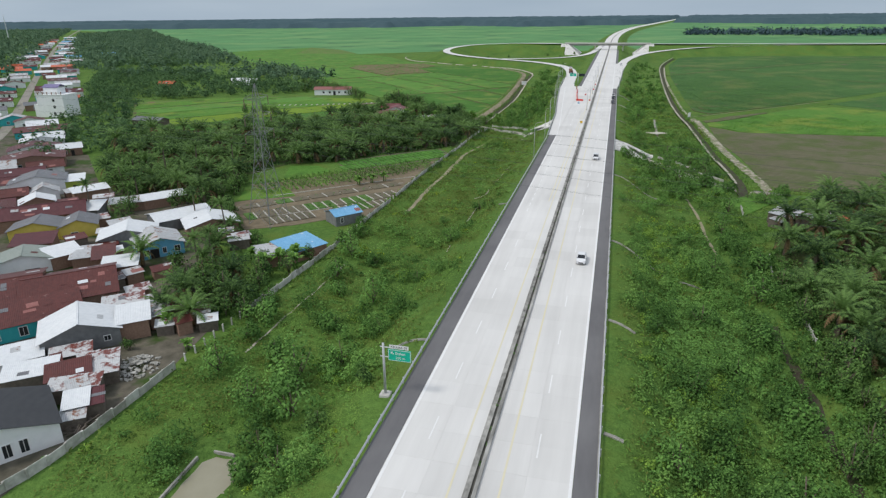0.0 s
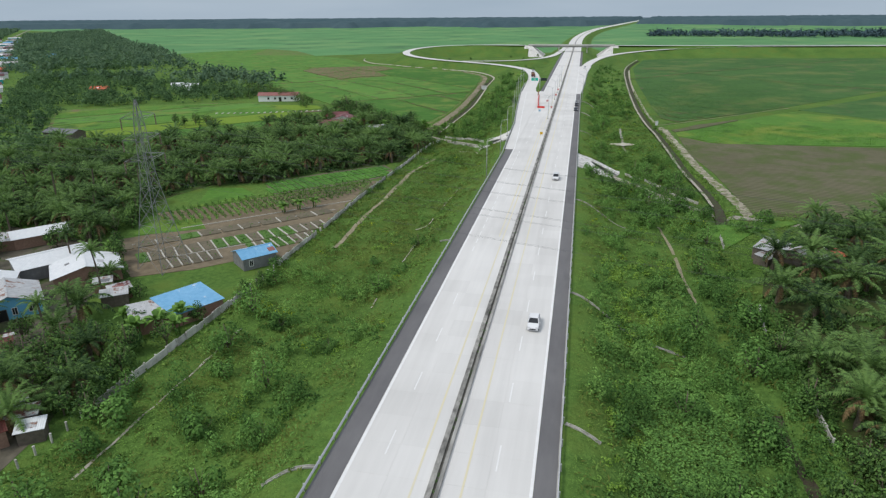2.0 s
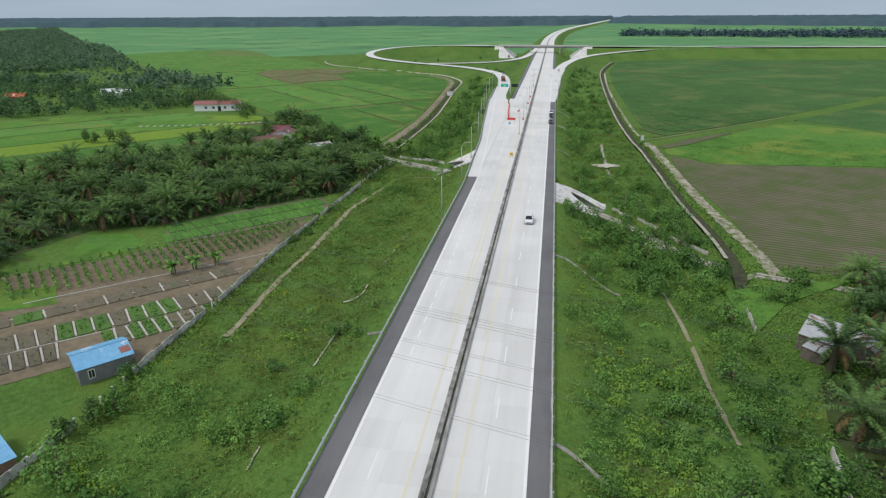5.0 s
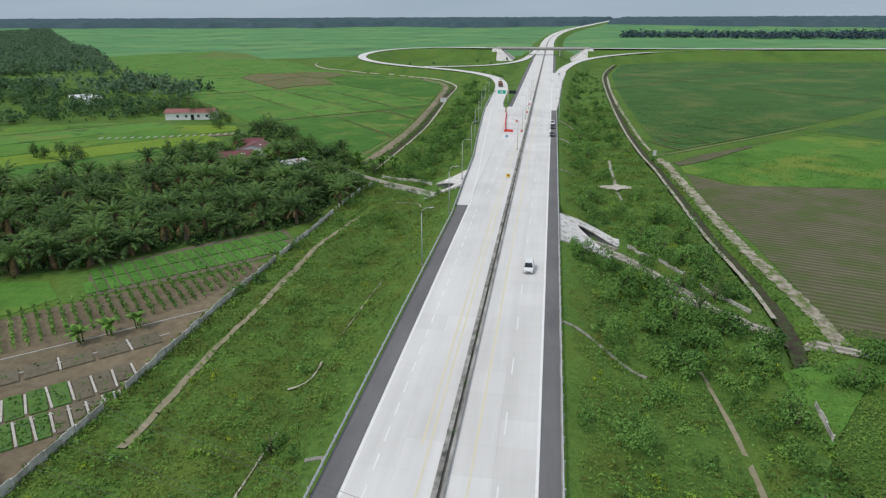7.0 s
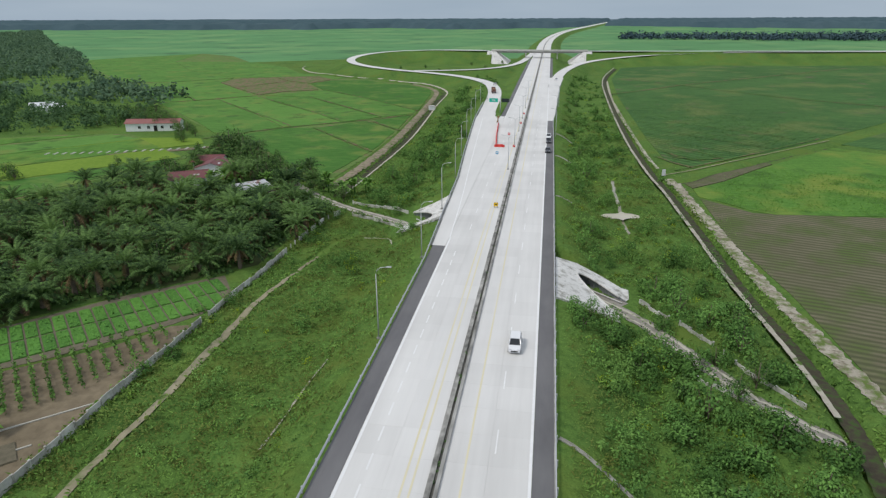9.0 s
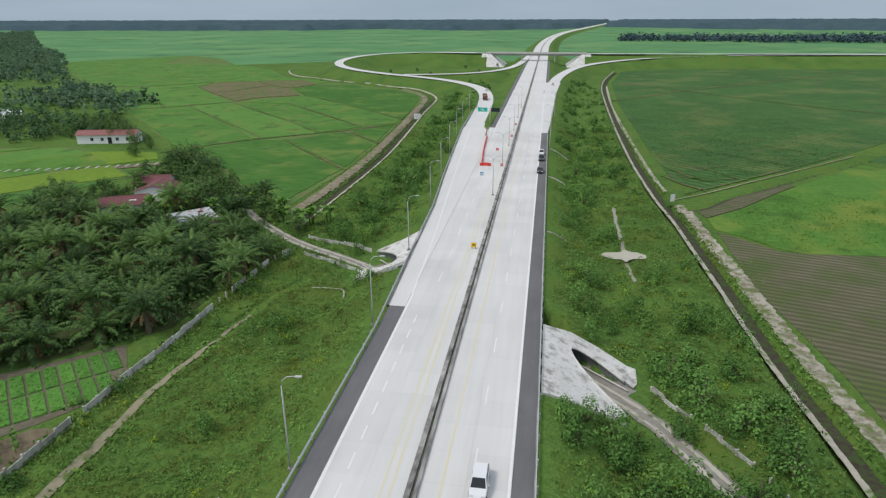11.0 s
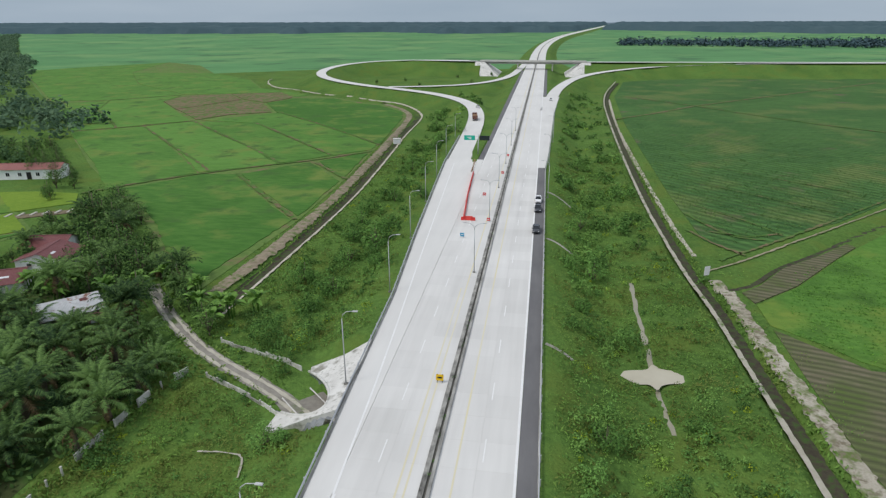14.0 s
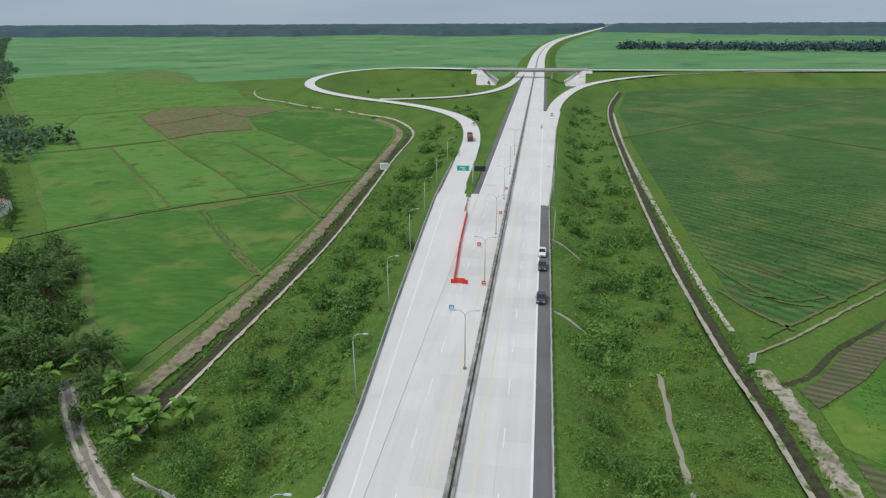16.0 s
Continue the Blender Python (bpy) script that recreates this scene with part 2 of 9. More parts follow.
M["leaf"] = material("shrub_leaf", (0.055, 0.127, 0.030), (0.255, 0.450, 0.108), scale=0.22, bump=0, big=0.05, big_amount=0.5, islands=0.20, seethrough=0.14, rough=0.8, spec=0.06)
M["blade"] = material("grass_blade", (0.073, 0.153, 0.030), (0.221, 0.383, 0.082), scale=0.3, bump=0, big=0.06, big_amount=0.5, islands=0.20, seethrough=0.2, rough=0.8, spec=0.06, tint=((0.179, 0.234, 0.060), 0.07, 0.58, 0.08))
M["leaf_dark"] = material("tree_leaf", (0.028, 0.066, 0.022), (0.138, 0.252, 0.064), scale=0.15, bump=0, big=0.04, big_amount=0.5, islands=0.45, seethrough=0.14, rough=0.8, spec=0.06)
M["leaf_lime"] = material("bright_leaf", (0.140, 0.230, 0.018), (0.360, 0.450, 0.045), scale=0.3, bump=0, islands=0.5, seethrough=0.3, rough=0.8, spec=0.06)
M["frond"] = material("palm_frond", (0.029, 0.065, 0.025), (0.179, 0.304, 0.087), scale=0.2, bump=0, islands=0.4, pieces=0.3, seethrough=0.35, rough=0.7, spec=0.12)
M["dry_frond"] = material("dead_palm_frond", (0.085, 0.060, 0.030), (0.230, 0.165, 0.085), scale=0.3, bump=0, islands=0.4, rough=0.9, spec=0.05)
M["bark"] = material("palm_bark", (0.070, 0.055, 0.038), (0.190, 0.160, 0.120), scale=4.0, bump=0.6)
M["water"] = material("muddy_water", (0.270, 0.250, 0.170), (0.340, 0.320, 0.230), scale=0.3, rough=0.25, bump=0.03, spec=0.5)
M["milky"] = material("milky_water", (0.420, 0.385, 0.290), (0.520, 0.485, 0.380), scale=0.3, rough=0.3, bump=0.03, spec=0.4)
M["glass"] = material("dark_window", (0.015, 0.018, 0.020), (0.035, 0.040, 0.045), scale=0.5, rough=0.12, bump=0, spec=0.5)
M["white_wall"] = material("white_plaster", (0.720, 0.735, 0.740), (0.870, 0.875, 0.870), scale=0.6, bump=0.1, big=0.2)
M["grey_wall"] = material("grey_block_wall", (0.130, 0.135, 0.138), (0.260, 0.262, 0.260), scale=0.9, bump=0.2, big=0.3)
M["blue_wall"] = material("sky_blue_plaster", (0.120, 0.370, 0.560), (0.170, 0.470, 0.660), scale=0.8, bump=0.1)
M["teal_wall"] = material("teal_plaster", (0.030, 0.330, 0.350), (0.060, 0.430, 0.440), scale=0.8, bump=0.1)
M["yellow_wall"] = material("yellow_plaster", (0.600, 0.470, 0.080), (0.720, 0.580, 0.150), scale=0.8, bump=0.1)
M["brick_wall"] = material("bare_brick", (0.200, 0.120, 0.085), (0.340, 0.220, 0.160), scale=3.0, bump=0.3)
M["wood"] = material("weathered_plank", (0.090, 0.075, 0.060), (0.200, 0.170, 0.140), scale=2.0, bump=0.3)
M["apron"] = material("slope_concrete", (0.520, 0.510, 0.480), (0.740, 0.730, 0.700), scale=0.6, bump=0.15, big=0.12, big_amount=0.45, tint=[((0.270, 0.262, 0.225), 0.45, 0.60, 0.07), ((0.380, 0.370, 0.330), 1.6, 0.62, 0.05)])
# darker concrete for the girders: the deck's shade painted in
M["shaded_grey"] = material("shaded_concrete", (0.300, 0.295, 0.280), (0.460, 0.450, 0.430), scale=0.6, bump=0.1)
M["pipe_steel"] = material("corrugated_pipe_steel", (0.190, 0.205, 0.212), (0.330, 0.350, 0.360), scale=1.5, rough=0.55, bump=0, metal=0.3)
M["lamp_grey"] = material("lamp_head_grey", (0.45, 0.46, 0.47), (0.6, 0.61, 0.62), scale=2.0, rough=0.5, bump=0)
M["sign_green"] = material("sign_green", (0.008, 0.420, 0.290), (0.012, 0.480, 0.340), scale=1.0, rough=0.45, bump=0)
M["sign_dark"] = material("display_black", (0.012, 0.020, 0.020), (0.022, 0.034, 0.032), scale=1.0, rough=0.4, bump=0)
M["black"] = material("black_paint", (0.012, 0.012, 0.012), (0.025, 0.025, 0.025), scale=1.0, rough=0.6, bump=0)
M["barrier_red"] = material("red_plastic", (0.560, 0.035, 0.030), (0.700, 0.070, 0.055), scale=1.2, rough=0.45, bump=0, pieces=0.4)
M["trestle"] = material("brown_timber", (0.240, 0.140, 0.080), (0.420, 0.270, 0.160), scale=3.0, bump=0.2)
M["yellow"] = material("warning_yellow", (0.700, 0.430, 0.010), (0.800, 0.540, 0.020), scale=2.0, rough=0.5, bump=0)
M["arrow_blue"] = material("arrow_blue", (0.030, 0.250, 0.420), (0.050, 0.330, 0.520), scale=2.0, rough=0.5, bump=0)
M["pylon_steel"] = material("dull_galvanised_angle", (0.200, 0.205, 0.205), (0.330, 0.335, 0.335), scale=2.0, rough=0.6, bump=0, metal=0.2)
M["insulator"] = material("insulator_porcelain", (0.120, 0.070, 0.060), (0.200, 0.120, 0.100), scale=2.0, rough=0.3, bump=0)
M["cable"] = material("aluminium_cable", (0.060, 0.062, 0.065), (0.100, 0.102, 0.105), scale=1.0, rough=0.6, bump=0)
M["leaf_wall"] = material("lime_plaster", (0.300, 0.380, 0.060), (0.400, 0.480, 0.100), scale=0.8, bump=0.1)
# trodden earth, darkened to stand for shadows between the houses
M["yard"] = material("trodden_yard_shade", (0.060, 0.058, 0.042), (0.180, 0.160, 0.125), scale=0.5, bump=0.3, big=0.08, spec=0.1, tint=((0.050, 0.085, 0.022), 0.12, 0.54, 0.05))
M["garden"] = material("garden_earth", (0.112, 0.088, 0.054), (0.238, 0.192, 0.125), scale=0.7, bump=0.4, big=0.06)
M["bed_soil"] = material("bed_earth", (0.095, 0.085, 0.055), (0.185, 0.160, 0.110), scale=1.2, bump=0.4, big=0.2)
M["young_bed"] = material("bed_green", (0.050, 0.115, 0.025), (0.110, 0.210, 0.045), scale=1.5, bump=0.5, big=0.2)
M["seedling"] = material("seedling_green", (0.050, 0.150, 0.022), (0.110, 0.275, 0.042), scale=1.5, bump=0.5, big=0.2, pieces=0.3)
M["mulch"] = material("dry_mulch", (0.360, 0.350, 0.300), (0.560, 0.540, 0.480), scale=1.5, bump=0.3)
M["leaf_garden"] = material("garden_leaf", (0.050, 0.140, 0.022), (0.130, 0.280, 0.045), scale=0.5, bump=0, islands=0.5, seethrough=0.25, rough=0.7, spec=0.15)
M["banana_leaf"] = material("banana_leaf", (0.095, 0.200, 0.036), (0.220, 0.400, 0.080), scale=0.5, bump=0, islands=0.5, seethrough=0.2, rough=0.6, spec=0.2)
M["paint_white"] = material("white_car_paint", (0.700, 0.710, 0.720), (0.780, 0.785, 0.790), scale=0.5, rough=0.2, bump=0, spec=0.5)
M["paint_dark"] = material("dark_car_paint", (0.035, 0.038, 0.044), (0.055, 0.058, 0.065), scale=0.5, rough=0.2, bump=0, spec=0.5)
M["car_glass"] = material("car_glass", (0.012, 0.014, 0.016), (0.022, 0.025, 0.028), scale=0.5, rough=0.06, bump=0, spec=0.6)
M["tyre"] = material("tyre_rubber", (0.014, 0.014, 0.014), (0.030, 0.030, 0.030), scale=3, rough=0.9, bump=0)
M["lorry_brown"] = material("brown_lorry_paint", (0.110, 0.050, 0.038), (0.190, 0.090, 0.065), scale=1.5, rough=0.5, bump=0)
M["leaf_olive"] = material("dry_weed", (0.072, 0.105, 0.024), (0.197, 0.235, 0.060), scale=0.25, bump=0, islands=0.30, seethrough=0.3, rough=0.8, spec=0.06)
M["silt"] = material("pale_silt", (0.300, 0.280, 0.220), (0.500, 0.475, 0.400), scale=0.7, bump=0.3, spec=0.05, tint=((0.085, 0.150, 0.032), 0.35, 0.60, 0.05))
M["pale_lip"] = material("dry_pale_silt", (0.340, 0.315, 0.250), (0.560, 0.530, 0.450), scale=0.7, bump=0.3, spec=0.05, tint=((0.100, 0.160, 0.040), 0.3, 0.64, 0.05))
M["bank"] = material("dirt_bank", (0.150, 0.122, 0.080), (0.370, 0.315, 0.235), scale=0.7, bump=0.9, spec=0.05, tint=((0.085, 0.150, 0.032), 0.45, 0.59, 0.08))
M["leaf_mid"] = material("deep_shrub_leaf", (0.042, 0.104, 0.028), (0.204, 0.397, 0.093), scale=0.22, bump=0, big=0.05, big_amount=0.5, islands=0.26, seethrough=0.14, rough=0.8, spec=0.06)
M["stained_pale"] = material("weathered_kerb", (0.200, 0.195, 0.170), (0.480, 0.470, 0.430), scale=1.0, rough=0.95, bump=0.3, big=0.3)
# distant woods: aerial haze is put into these blue-grey base colours
M["far_forest_haze"] = material("distant_forest_haze", (0.048, 0.088, 0.104), (0.082, 0.126, 0.140), scale=0.02, bump=0, big=0.003, big_amount=0.5, spec=0.02)
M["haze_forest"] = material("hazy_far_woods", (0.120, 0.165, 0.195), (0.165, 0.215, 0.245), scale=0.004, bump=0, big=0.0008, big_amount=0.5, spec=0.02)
M["roof_white"] = corrugated("bright_zinc_sheet", (0.600, 0.630, 0.650), (0.760, 0.780, 0.790), rough=0.55)
M["roof_zinc"] = corrugated("dull_zinc_sheet", (0.330, 0.345, 0.355), (0.560, 0.570, 0.575), rust=(0.22, 0.10, 0.06), rust_amount=0.25)
M["roof_rust"] = corrugated("rusted_red_sheet", (0.066, 0.019, 0.016), (0.135, 0.036, 0.029), rust=(0.30, 0.20, 0.17), rust_amount=-0.05)
M["roof_maroon"] = corrugated("maroon_sheet", (0.066, 0.019, 0.022), (0.120, 0.033, 0.036))
M["roof_dark"] = corrugated("charcoal_sheet", (0.034, 0.036, 0.040), (0.056, 0.058, 0.062))
M["roof_grey"] = corrugated("grey_sheet", (0.120, 0.125, 0.135), (0.200, 0.205, 0.215))
M["roof_green"] = corrugated("grey_green_sheet", (0.200, 0.240, 0.210), (0.300, 0.335, 0.300))
M["roof_blue"] = corrugated("blue_sheet", (0.110, 0.330, 0.560), (0.230, 0.480, 0.700), rust=(0.62, 0.66, 0.70), rust_amount=0.05)
M["roof_orange"] = corrugated("orange_tile_sheet", (0.480, 0.095, 0.045), (0.600, 0.150, 0.070))
M["roof_patch"] = corrugated("patched_rusty_sheet", (0.420, 0.430, 0.435), (0.620, 0.625, 0.625), rust=(0.17, 0.05, 0.04), rust_amount=0.45)
M["roof_orange2"] = corrugated("dull_red_sheet", (0.230, 0.090, 0.080), (0.330, 0.140, 0.120))
M["roof_wine"] = corrugated("wine_red_sheet", (0.130, 0.042, 0.044), (0.210, 0.075, 0.072))
M["roof_violet"] = corrugated("violet_sheet", (0.150, 0.130, 0.260), (0.230, 0.200, 0.360))
# woodland leaves: paler and bluer with distance, haze mixed into the leaf colour
M["leaf_wood_haze"] = material("hazed_woodland_leaf", (0.040, 0.090, 0.041), (0.152, 0.261, 0.107), scale=0.12, bump=0, big=0.03, big_amount=0.5, islands=0.25, seethrough=0.35, rough=0.8, spec=0.05)
M["leaf_far_haze"] = material("hazed_far_woodland_leaf", (0.069, 0.134, 0.084), (0.169, 0.262, 0.145), scale=0.06, bump=0, big=0.02, big_amount=0.5, islands=0.25, seethrough=0.3, rough=0.8, spec=0.05)
M["crop_leaf"] = material("crop_leaf", (0.068, 0.180, 0.028), (0.170, 0.351, 0.059), scale=0.2, bump=0, big=0.03, big_amount=0.5, islands=0.5, seethrough=0.35, rough=0.8, spec=0.05)
M["cane_leaf"] = material("cane_leaf", (0.057, 0.126, 0.037), (0.157, 0.268, 0.078), scale=0.2, bump=0, big=0.03, big_amount=0.5, islands=0.5, seethrough=0.35, rough=0.8, spec=0.05)
M["kerb_grime"] = material("algae_on_kerb", (0.060, 0.060, 0.052), (0.520, 0.510, 0.480), scale=0.9, bump=0.2, big=0.15, big_amount=0.4, stretch=(0, (1.2, 0.25, 1)))
M["leaf_deep"] = material("dark_shrub_leaf", (0.027, 0.069, 0.020), (0.144, 0.295, 0.067), scale=0.22, bump=0, big=0.05, big_amount=0.5, islands=0.26, seethrough=0.14, rough=0.8, spec=0.06)
M["leaf_fresh"] = material("fresh_shrub_leaf", (0.104, 0.207, 0.030), (0.312, 0.487, 0.091), scale=0.22, bump=0, big=0.05, big_amount=0.5, islands=0.26, seethrough=0.14, rough=0.8, spec=0.06)


# ---------------------------------------------------------------- mesh helpers
def mesh_object(name, me, mats, parent=None, label="", category="", group="", kind=""):
    ob = new(name, me)
    for m in (mats if isinstance(mats, (list, tuple)) else [mats]):
        if me.materials.find(m.name) < 0 or isinstance(mats, (list, tuple)):
            me.materials.append(m)
    if parent is not None:
        ob.parent = parent
    return tagged(ob, label, category, group, kind)


def part(name, bm, mat, parent=None, label="", smooth=False, **tags):
    """One mesh object out of a bmesh, under a thing or a part."""
    me = bpy.data.meshes.new(name)
    bmesh.ops.recalc_face_normals(bm, faces=bm.faces)
    bm.to_mesh(me)
    bm.free()
    if smooth:
        me.shade_smooth()
    return mesh_object(name, me, mat, parent, label, **tags)


def thing(name, m, label, category, group=""):
    ob = new(name)
    ob.matrix_basis = m
    ob.empty_display_size = 0.5
    return tagged(ob, label, category, group)


def raw_mesh(name, verts, faces, smooth=False, normals=None):
    """A mesh from arrays: verts (n, 3), faces (m, 3 or 4), and the leaning of the surface at each vert where it is given."""
    verts, faces = np.asarray(verts, np.float32), np.asarray(faces, np.int32)
    me = bpy.data.meshes.new(name)
    me.vertices.add(len(verts))
    me.vertices.foreach_set("co", verts.ravel())
    k = faces.shape[1]
    me.loops.add(faces.size)
    me.loops.foreach_set("vertex_index", faces.ravel())
    me.polygons.add(len(faces))
    me.polygons.foreach_set("loop_start", np.arange(0, faces.size, k, dtype=np.int32))
    me.polygons.foreach_set("loop_total", np.full(len(faces), k, np.int32))
    me.update(calc_edges=True)
    me.validate()
    if smooth or normals is not None:
        me.shade_smooth()
    else:
        me.shade_flat()
    if normals is not None:
        lean = me.attributes.new("custom_normal", "FLOAT_VECTOR", "POINT")
        lean.data.foreach_set("vector", np.asarray(normals, np.float32).ravel())
    return me


def box(bm, sx, sy, sz, m=None, bevel=0.0):
    """A box of that size standing on its own base's middle, moved by m."""
    out = bmesh.ops.create_cube(bm, size=1.0)["verts"]
    bmesh.ops.transform(bm, matrix=(m or Matrix()) @ Matrix.Translation((0, 0, sz / 2)) @ Matrix.Diagonal((sx, sy, sz, 1)), verts=out)
    if bevel:
        edges = list({e for v in out for e in v.link_edges})
        bmesh.ops.bevel(bm, geom=edges, offset=bevel, segments=2, affect="EDGES")
    return out


def tube(bm, points, radii, sides=6, closed=False, cap=True):
    """A tapered tube along points."""
    rings = []
    pts = [Vector(p) for p in points]
    for i, p in enumerate(pts):
        way = (pts[min(i + 1, len(pts) - 1)] - pts[max(i - 1, 0)]).normalized()
        side = way.cross(Vector((0.31, 0.17, 1) if abs(way.z) < 0.9 else (1, 0.1, 0))).normalized()
        up = side.cross(way)
        r = radii[i] if isinstance(radii, (list, tuple)) else radii
        rings.append([bm.verts.new(p + r * (math.cos(a) * side + math.sin(a) * up)) for a in (2 * math.pi * k / sides for k in range(sides))])
    for a, b in zip(rings, rings[1:]):
        for k in range(sides):
            bm.faces.new((a[k], a[(k + 1) % sides], b[(k + 1) % sides], b[k]))
    if cap:
        bm.faces.new(rings[0][::-1])
        bm.faces.new(rings[-1])


def resample(points, step):
    """A polyline, rounded at its corners, with points about step apart."""
    p = np.asarray(points, float)
    for _ in range(2):
        q = np.empty((2 * len(p) - 2, p.shape[1]))
        q[0::2], q[1::2] = 0.75 * p[:-1] + 0.25 * p[1:], 0.25 * p[:-1] + 0.75 * p[1:]
        p = np.vstack((p[:1], q, p[-1:]))
    s = np.concatenate(([0], np.cumsum(np.linalg.norm(np.diff(p[:, :2], axis=0), axis=1))))
    u = np.linspace(0, s[-1], max(2, int(s[-1] / step) + 1))
    return np.stack([np.interp(u, s, p[:, k]) for k in range(p.shape[1])], 1)


def sides_of(p):
    d = np.gradient(p[:, :2], axis=0)
    d /= np.linalg.norm(d, axis=1)[:, None] + 1e-9
    return np.stack((-d[:, 1], d[:, 0]), 1)


def away(x, y, line, width=60.0):
    """The distance from each place to a polyline (n, 2+), and the value of its third column there; far past width it is only a bound."""
    best = np.full(x.shape, 1e9)
    val = np.zeros(x.shape)
    line = np.asarray(line, float)
    near = (x > line[:, 0].min() - width) & (x < line[:, 0].max() + width) & (y > line[:, 1].min() - width) & (y < line[:, 1].max() + width)
    if not near.any():
        return best, val
    px, py = x[near], y[near]
    b, v = np.full(px.shape, 1e9), np.zeros(px.shape)
    for p, q in zip(line, line[1:]):
        d = q[:2] - p[:2]
        u = np.clip(((px - p[0]) * d[0] + (py - p[1]) * d[1]) / (d @ d + 1e-9), 0, 1)
        r = np.hypot(px - p[0] - u * d[0], py - p[1] - u * d[1])
        hit = r < b
        b = np.where(hit, r, b)
        if line.shape[1] > 2:
            v = np.where(hit, p[2] + u * (q[2] - p[2]), v)
    best[near], val[near] = b, v
    return best, val


def smooth_step(a, b, v):
    u = np.clip((v - a) / (b - a), 0, 1)
    return u * u * (3 - 2 * u)


def inside(x, y, poly):
    """Which places lie inside a polygon."""
    ok = np.zeros(x.shape, bool)
    for (x0, y0), (x1, y1) in zip(poly, poly[1:] + poly[:1]):
        cross = ((y0 > y) != (y1 > y)) & (x < (x1 - x0) * (y - y0) / (y1 - y0 + 1e-12) + x0)
        ok ^= cross
    return ok


def wavy(x, y, seed, size):
    """Smooth uneven values between 0 and 1 over the plan."""
    rs = np.random.RandomState(seed)
    out = np.zeros(np.shape(x))
    for octave in range(4):
        f = 2 ** octave / size
        for _ in range(3):
            a, ph = rs.uniform(0, 2 * math.pi), rs.uniform(0, 2 * math.pi)
            out = out + np.sin((x * math.cos(a) + y * math.sin(a)) * f * 2 * math.pi + ph) / 2 ** octave
    return np.clip(0.5 + out / 7.0, 0, 1)


# ---------------------------------------------------------------- the plan
ROAD_Z, LAND_Z = 3.2, -1.8
MEDIAN_L, MEDIAN_R = -10.75, -9.85
RIGHT_EDGE, LEFT_EDGE = 1.65, -22.8
# the outer edge of the paving on the exit side, which widens into the exit lane
EXIT_EDGE = np.array([(-400, -22.8), (232, -22.8), (266, -24.3), (295, -25.4), (328, -28.0), (378, -31.4), (406, -33.2), (454, -34.6)])
ENTRY_EDGE = np.array([(-400, 1.65), (400, 1.65), (425, 2.9), (536, 5.9), (600, 9.5), (664, 13.7)])


def middle(y):
    """The line of the median, which bends away past the interchange."""
    y = np.asarray(y, float)
    u = np.clip(y - 1050, 0, 1150)
    return -10.3 + 6.0e-5 * u * u + np.clip(y - 2200, 0, None) * 0.138


def left_edge(y):
    return np.interp(y, EXIT_EDGE[:, 0], EXIT_EDGE[:, 1])


def right_edge(y):
    return np.interp(y, ENTRY_EDGE[:, 0], ENTRY_EDGE[:, 1])


EXIT_RAMP = resample([(-28.3, 400, 3.2), (-30.0, 454, 3.2), (-32.8, 515, 3.2), (-42.0, 565, 3.3), (-66, 603, 3.6), (-96, 626, 4.0), (-125, 642, 4.4), (-160, 670, 5.2),
                      (-185, 705, 6.2), (-196, 750, 7.5), (-190, 800, 8.6), (-165, 838, 9.4), (-120, 846, 10.0), (-76, 838, 10.2)], 6)
LOOP_RAMP = resample([(-110, 640, 4.2), (-85, 650, 3.8), (-58, 668, 3.5), (-38, 705, 3.3), (-28, 760, 3.2), (-24, 850, 3.2), (-21, 940, 3.2)], 6)
ENTRY_RAMP = resample([(2.0, 540, 3.2), (5, 610, 3.2), (10.5, 665, 3.3), (25, 735, 4.0), (52, 785, 5.0), (100, 822, 7.0), (180, 838, 9.0), (270, 846, 9.6), (420, 856, 9.8)], 6)
OVERPASS = resample([(-130, 838, 10.2), (-70, 830, 10.2), (-10, 826, 10.2), (60, 828, 10.2), (180, 842, 10.0), (420, 866, 9.8), (900, 905, 6.0), (1500, 950, 3.0)], 8)
LANE = resample([(-79, 303), (-70, 293), (-62, 285.5), (-53, 278), (-39, 270.3), (-31, 264.6), (-10, 246.5), (14.4, 225.5), (21, 213.5), (27, 203), (31.3, 196.5), (35, 193.2), (41, 189.6), (60, 184)], 2)
PIPE = np.array([(14.8, 224.4), (-10.5, 248.0), (-35.6, 270.9)])
DITCH_LEFT = resample([(-60, 291), (-59.5, 315), (-58.8, 350), (-59.0, 378), (-60.8, 408), (-63.8, 452), (-66.4, 483), (-67.6, 525), (-70, 548), (-81, 575), (-96, 598), (-112, 605), (-138, 628), (-161, 637), (-193, 665.5), (-216, 678), (-242, 722), (-249, 750)], 4)
DITCH_RIGHT = resample([(36, 182), (38.3, 196), (38, 213), (35.6, 241), (35.3, 267), (34.6, 286), (34, 311), (32.4, 325), (31.2, 389), (34.6, 527), (40, 650), (60, 760)], 4)
DITCH_CROSS = resample([(37, 318.5), (41, 320.2), (45.3, 322.7), (53.4, 333.8), (64.2, 343), (74, 353), (86.7, 365.7), (103, 380), (150, 424), (210, 484)], 4)
CHANNEL_RIGHT = resample([(19.5, 268), (19.4, 274), (19.3, 288), (19.3, 306), (20, 320)], 2)
CHANNEL_NEAR = resample([(22, 180), (23.4, 171), (23.5, 144), (25, 128), (29, 100), (29.2, 78), (29.5, 60), (30, 30)], 3)
BANK_POINTS = [(-64, 300), (-62.8, 322), (-62.3, 350), (-62.4, 373), (-64, 403), (-66, 440), (-69, 480), (-71.5, 520), (-75, 548), (-86, 572), (-100, 590)]
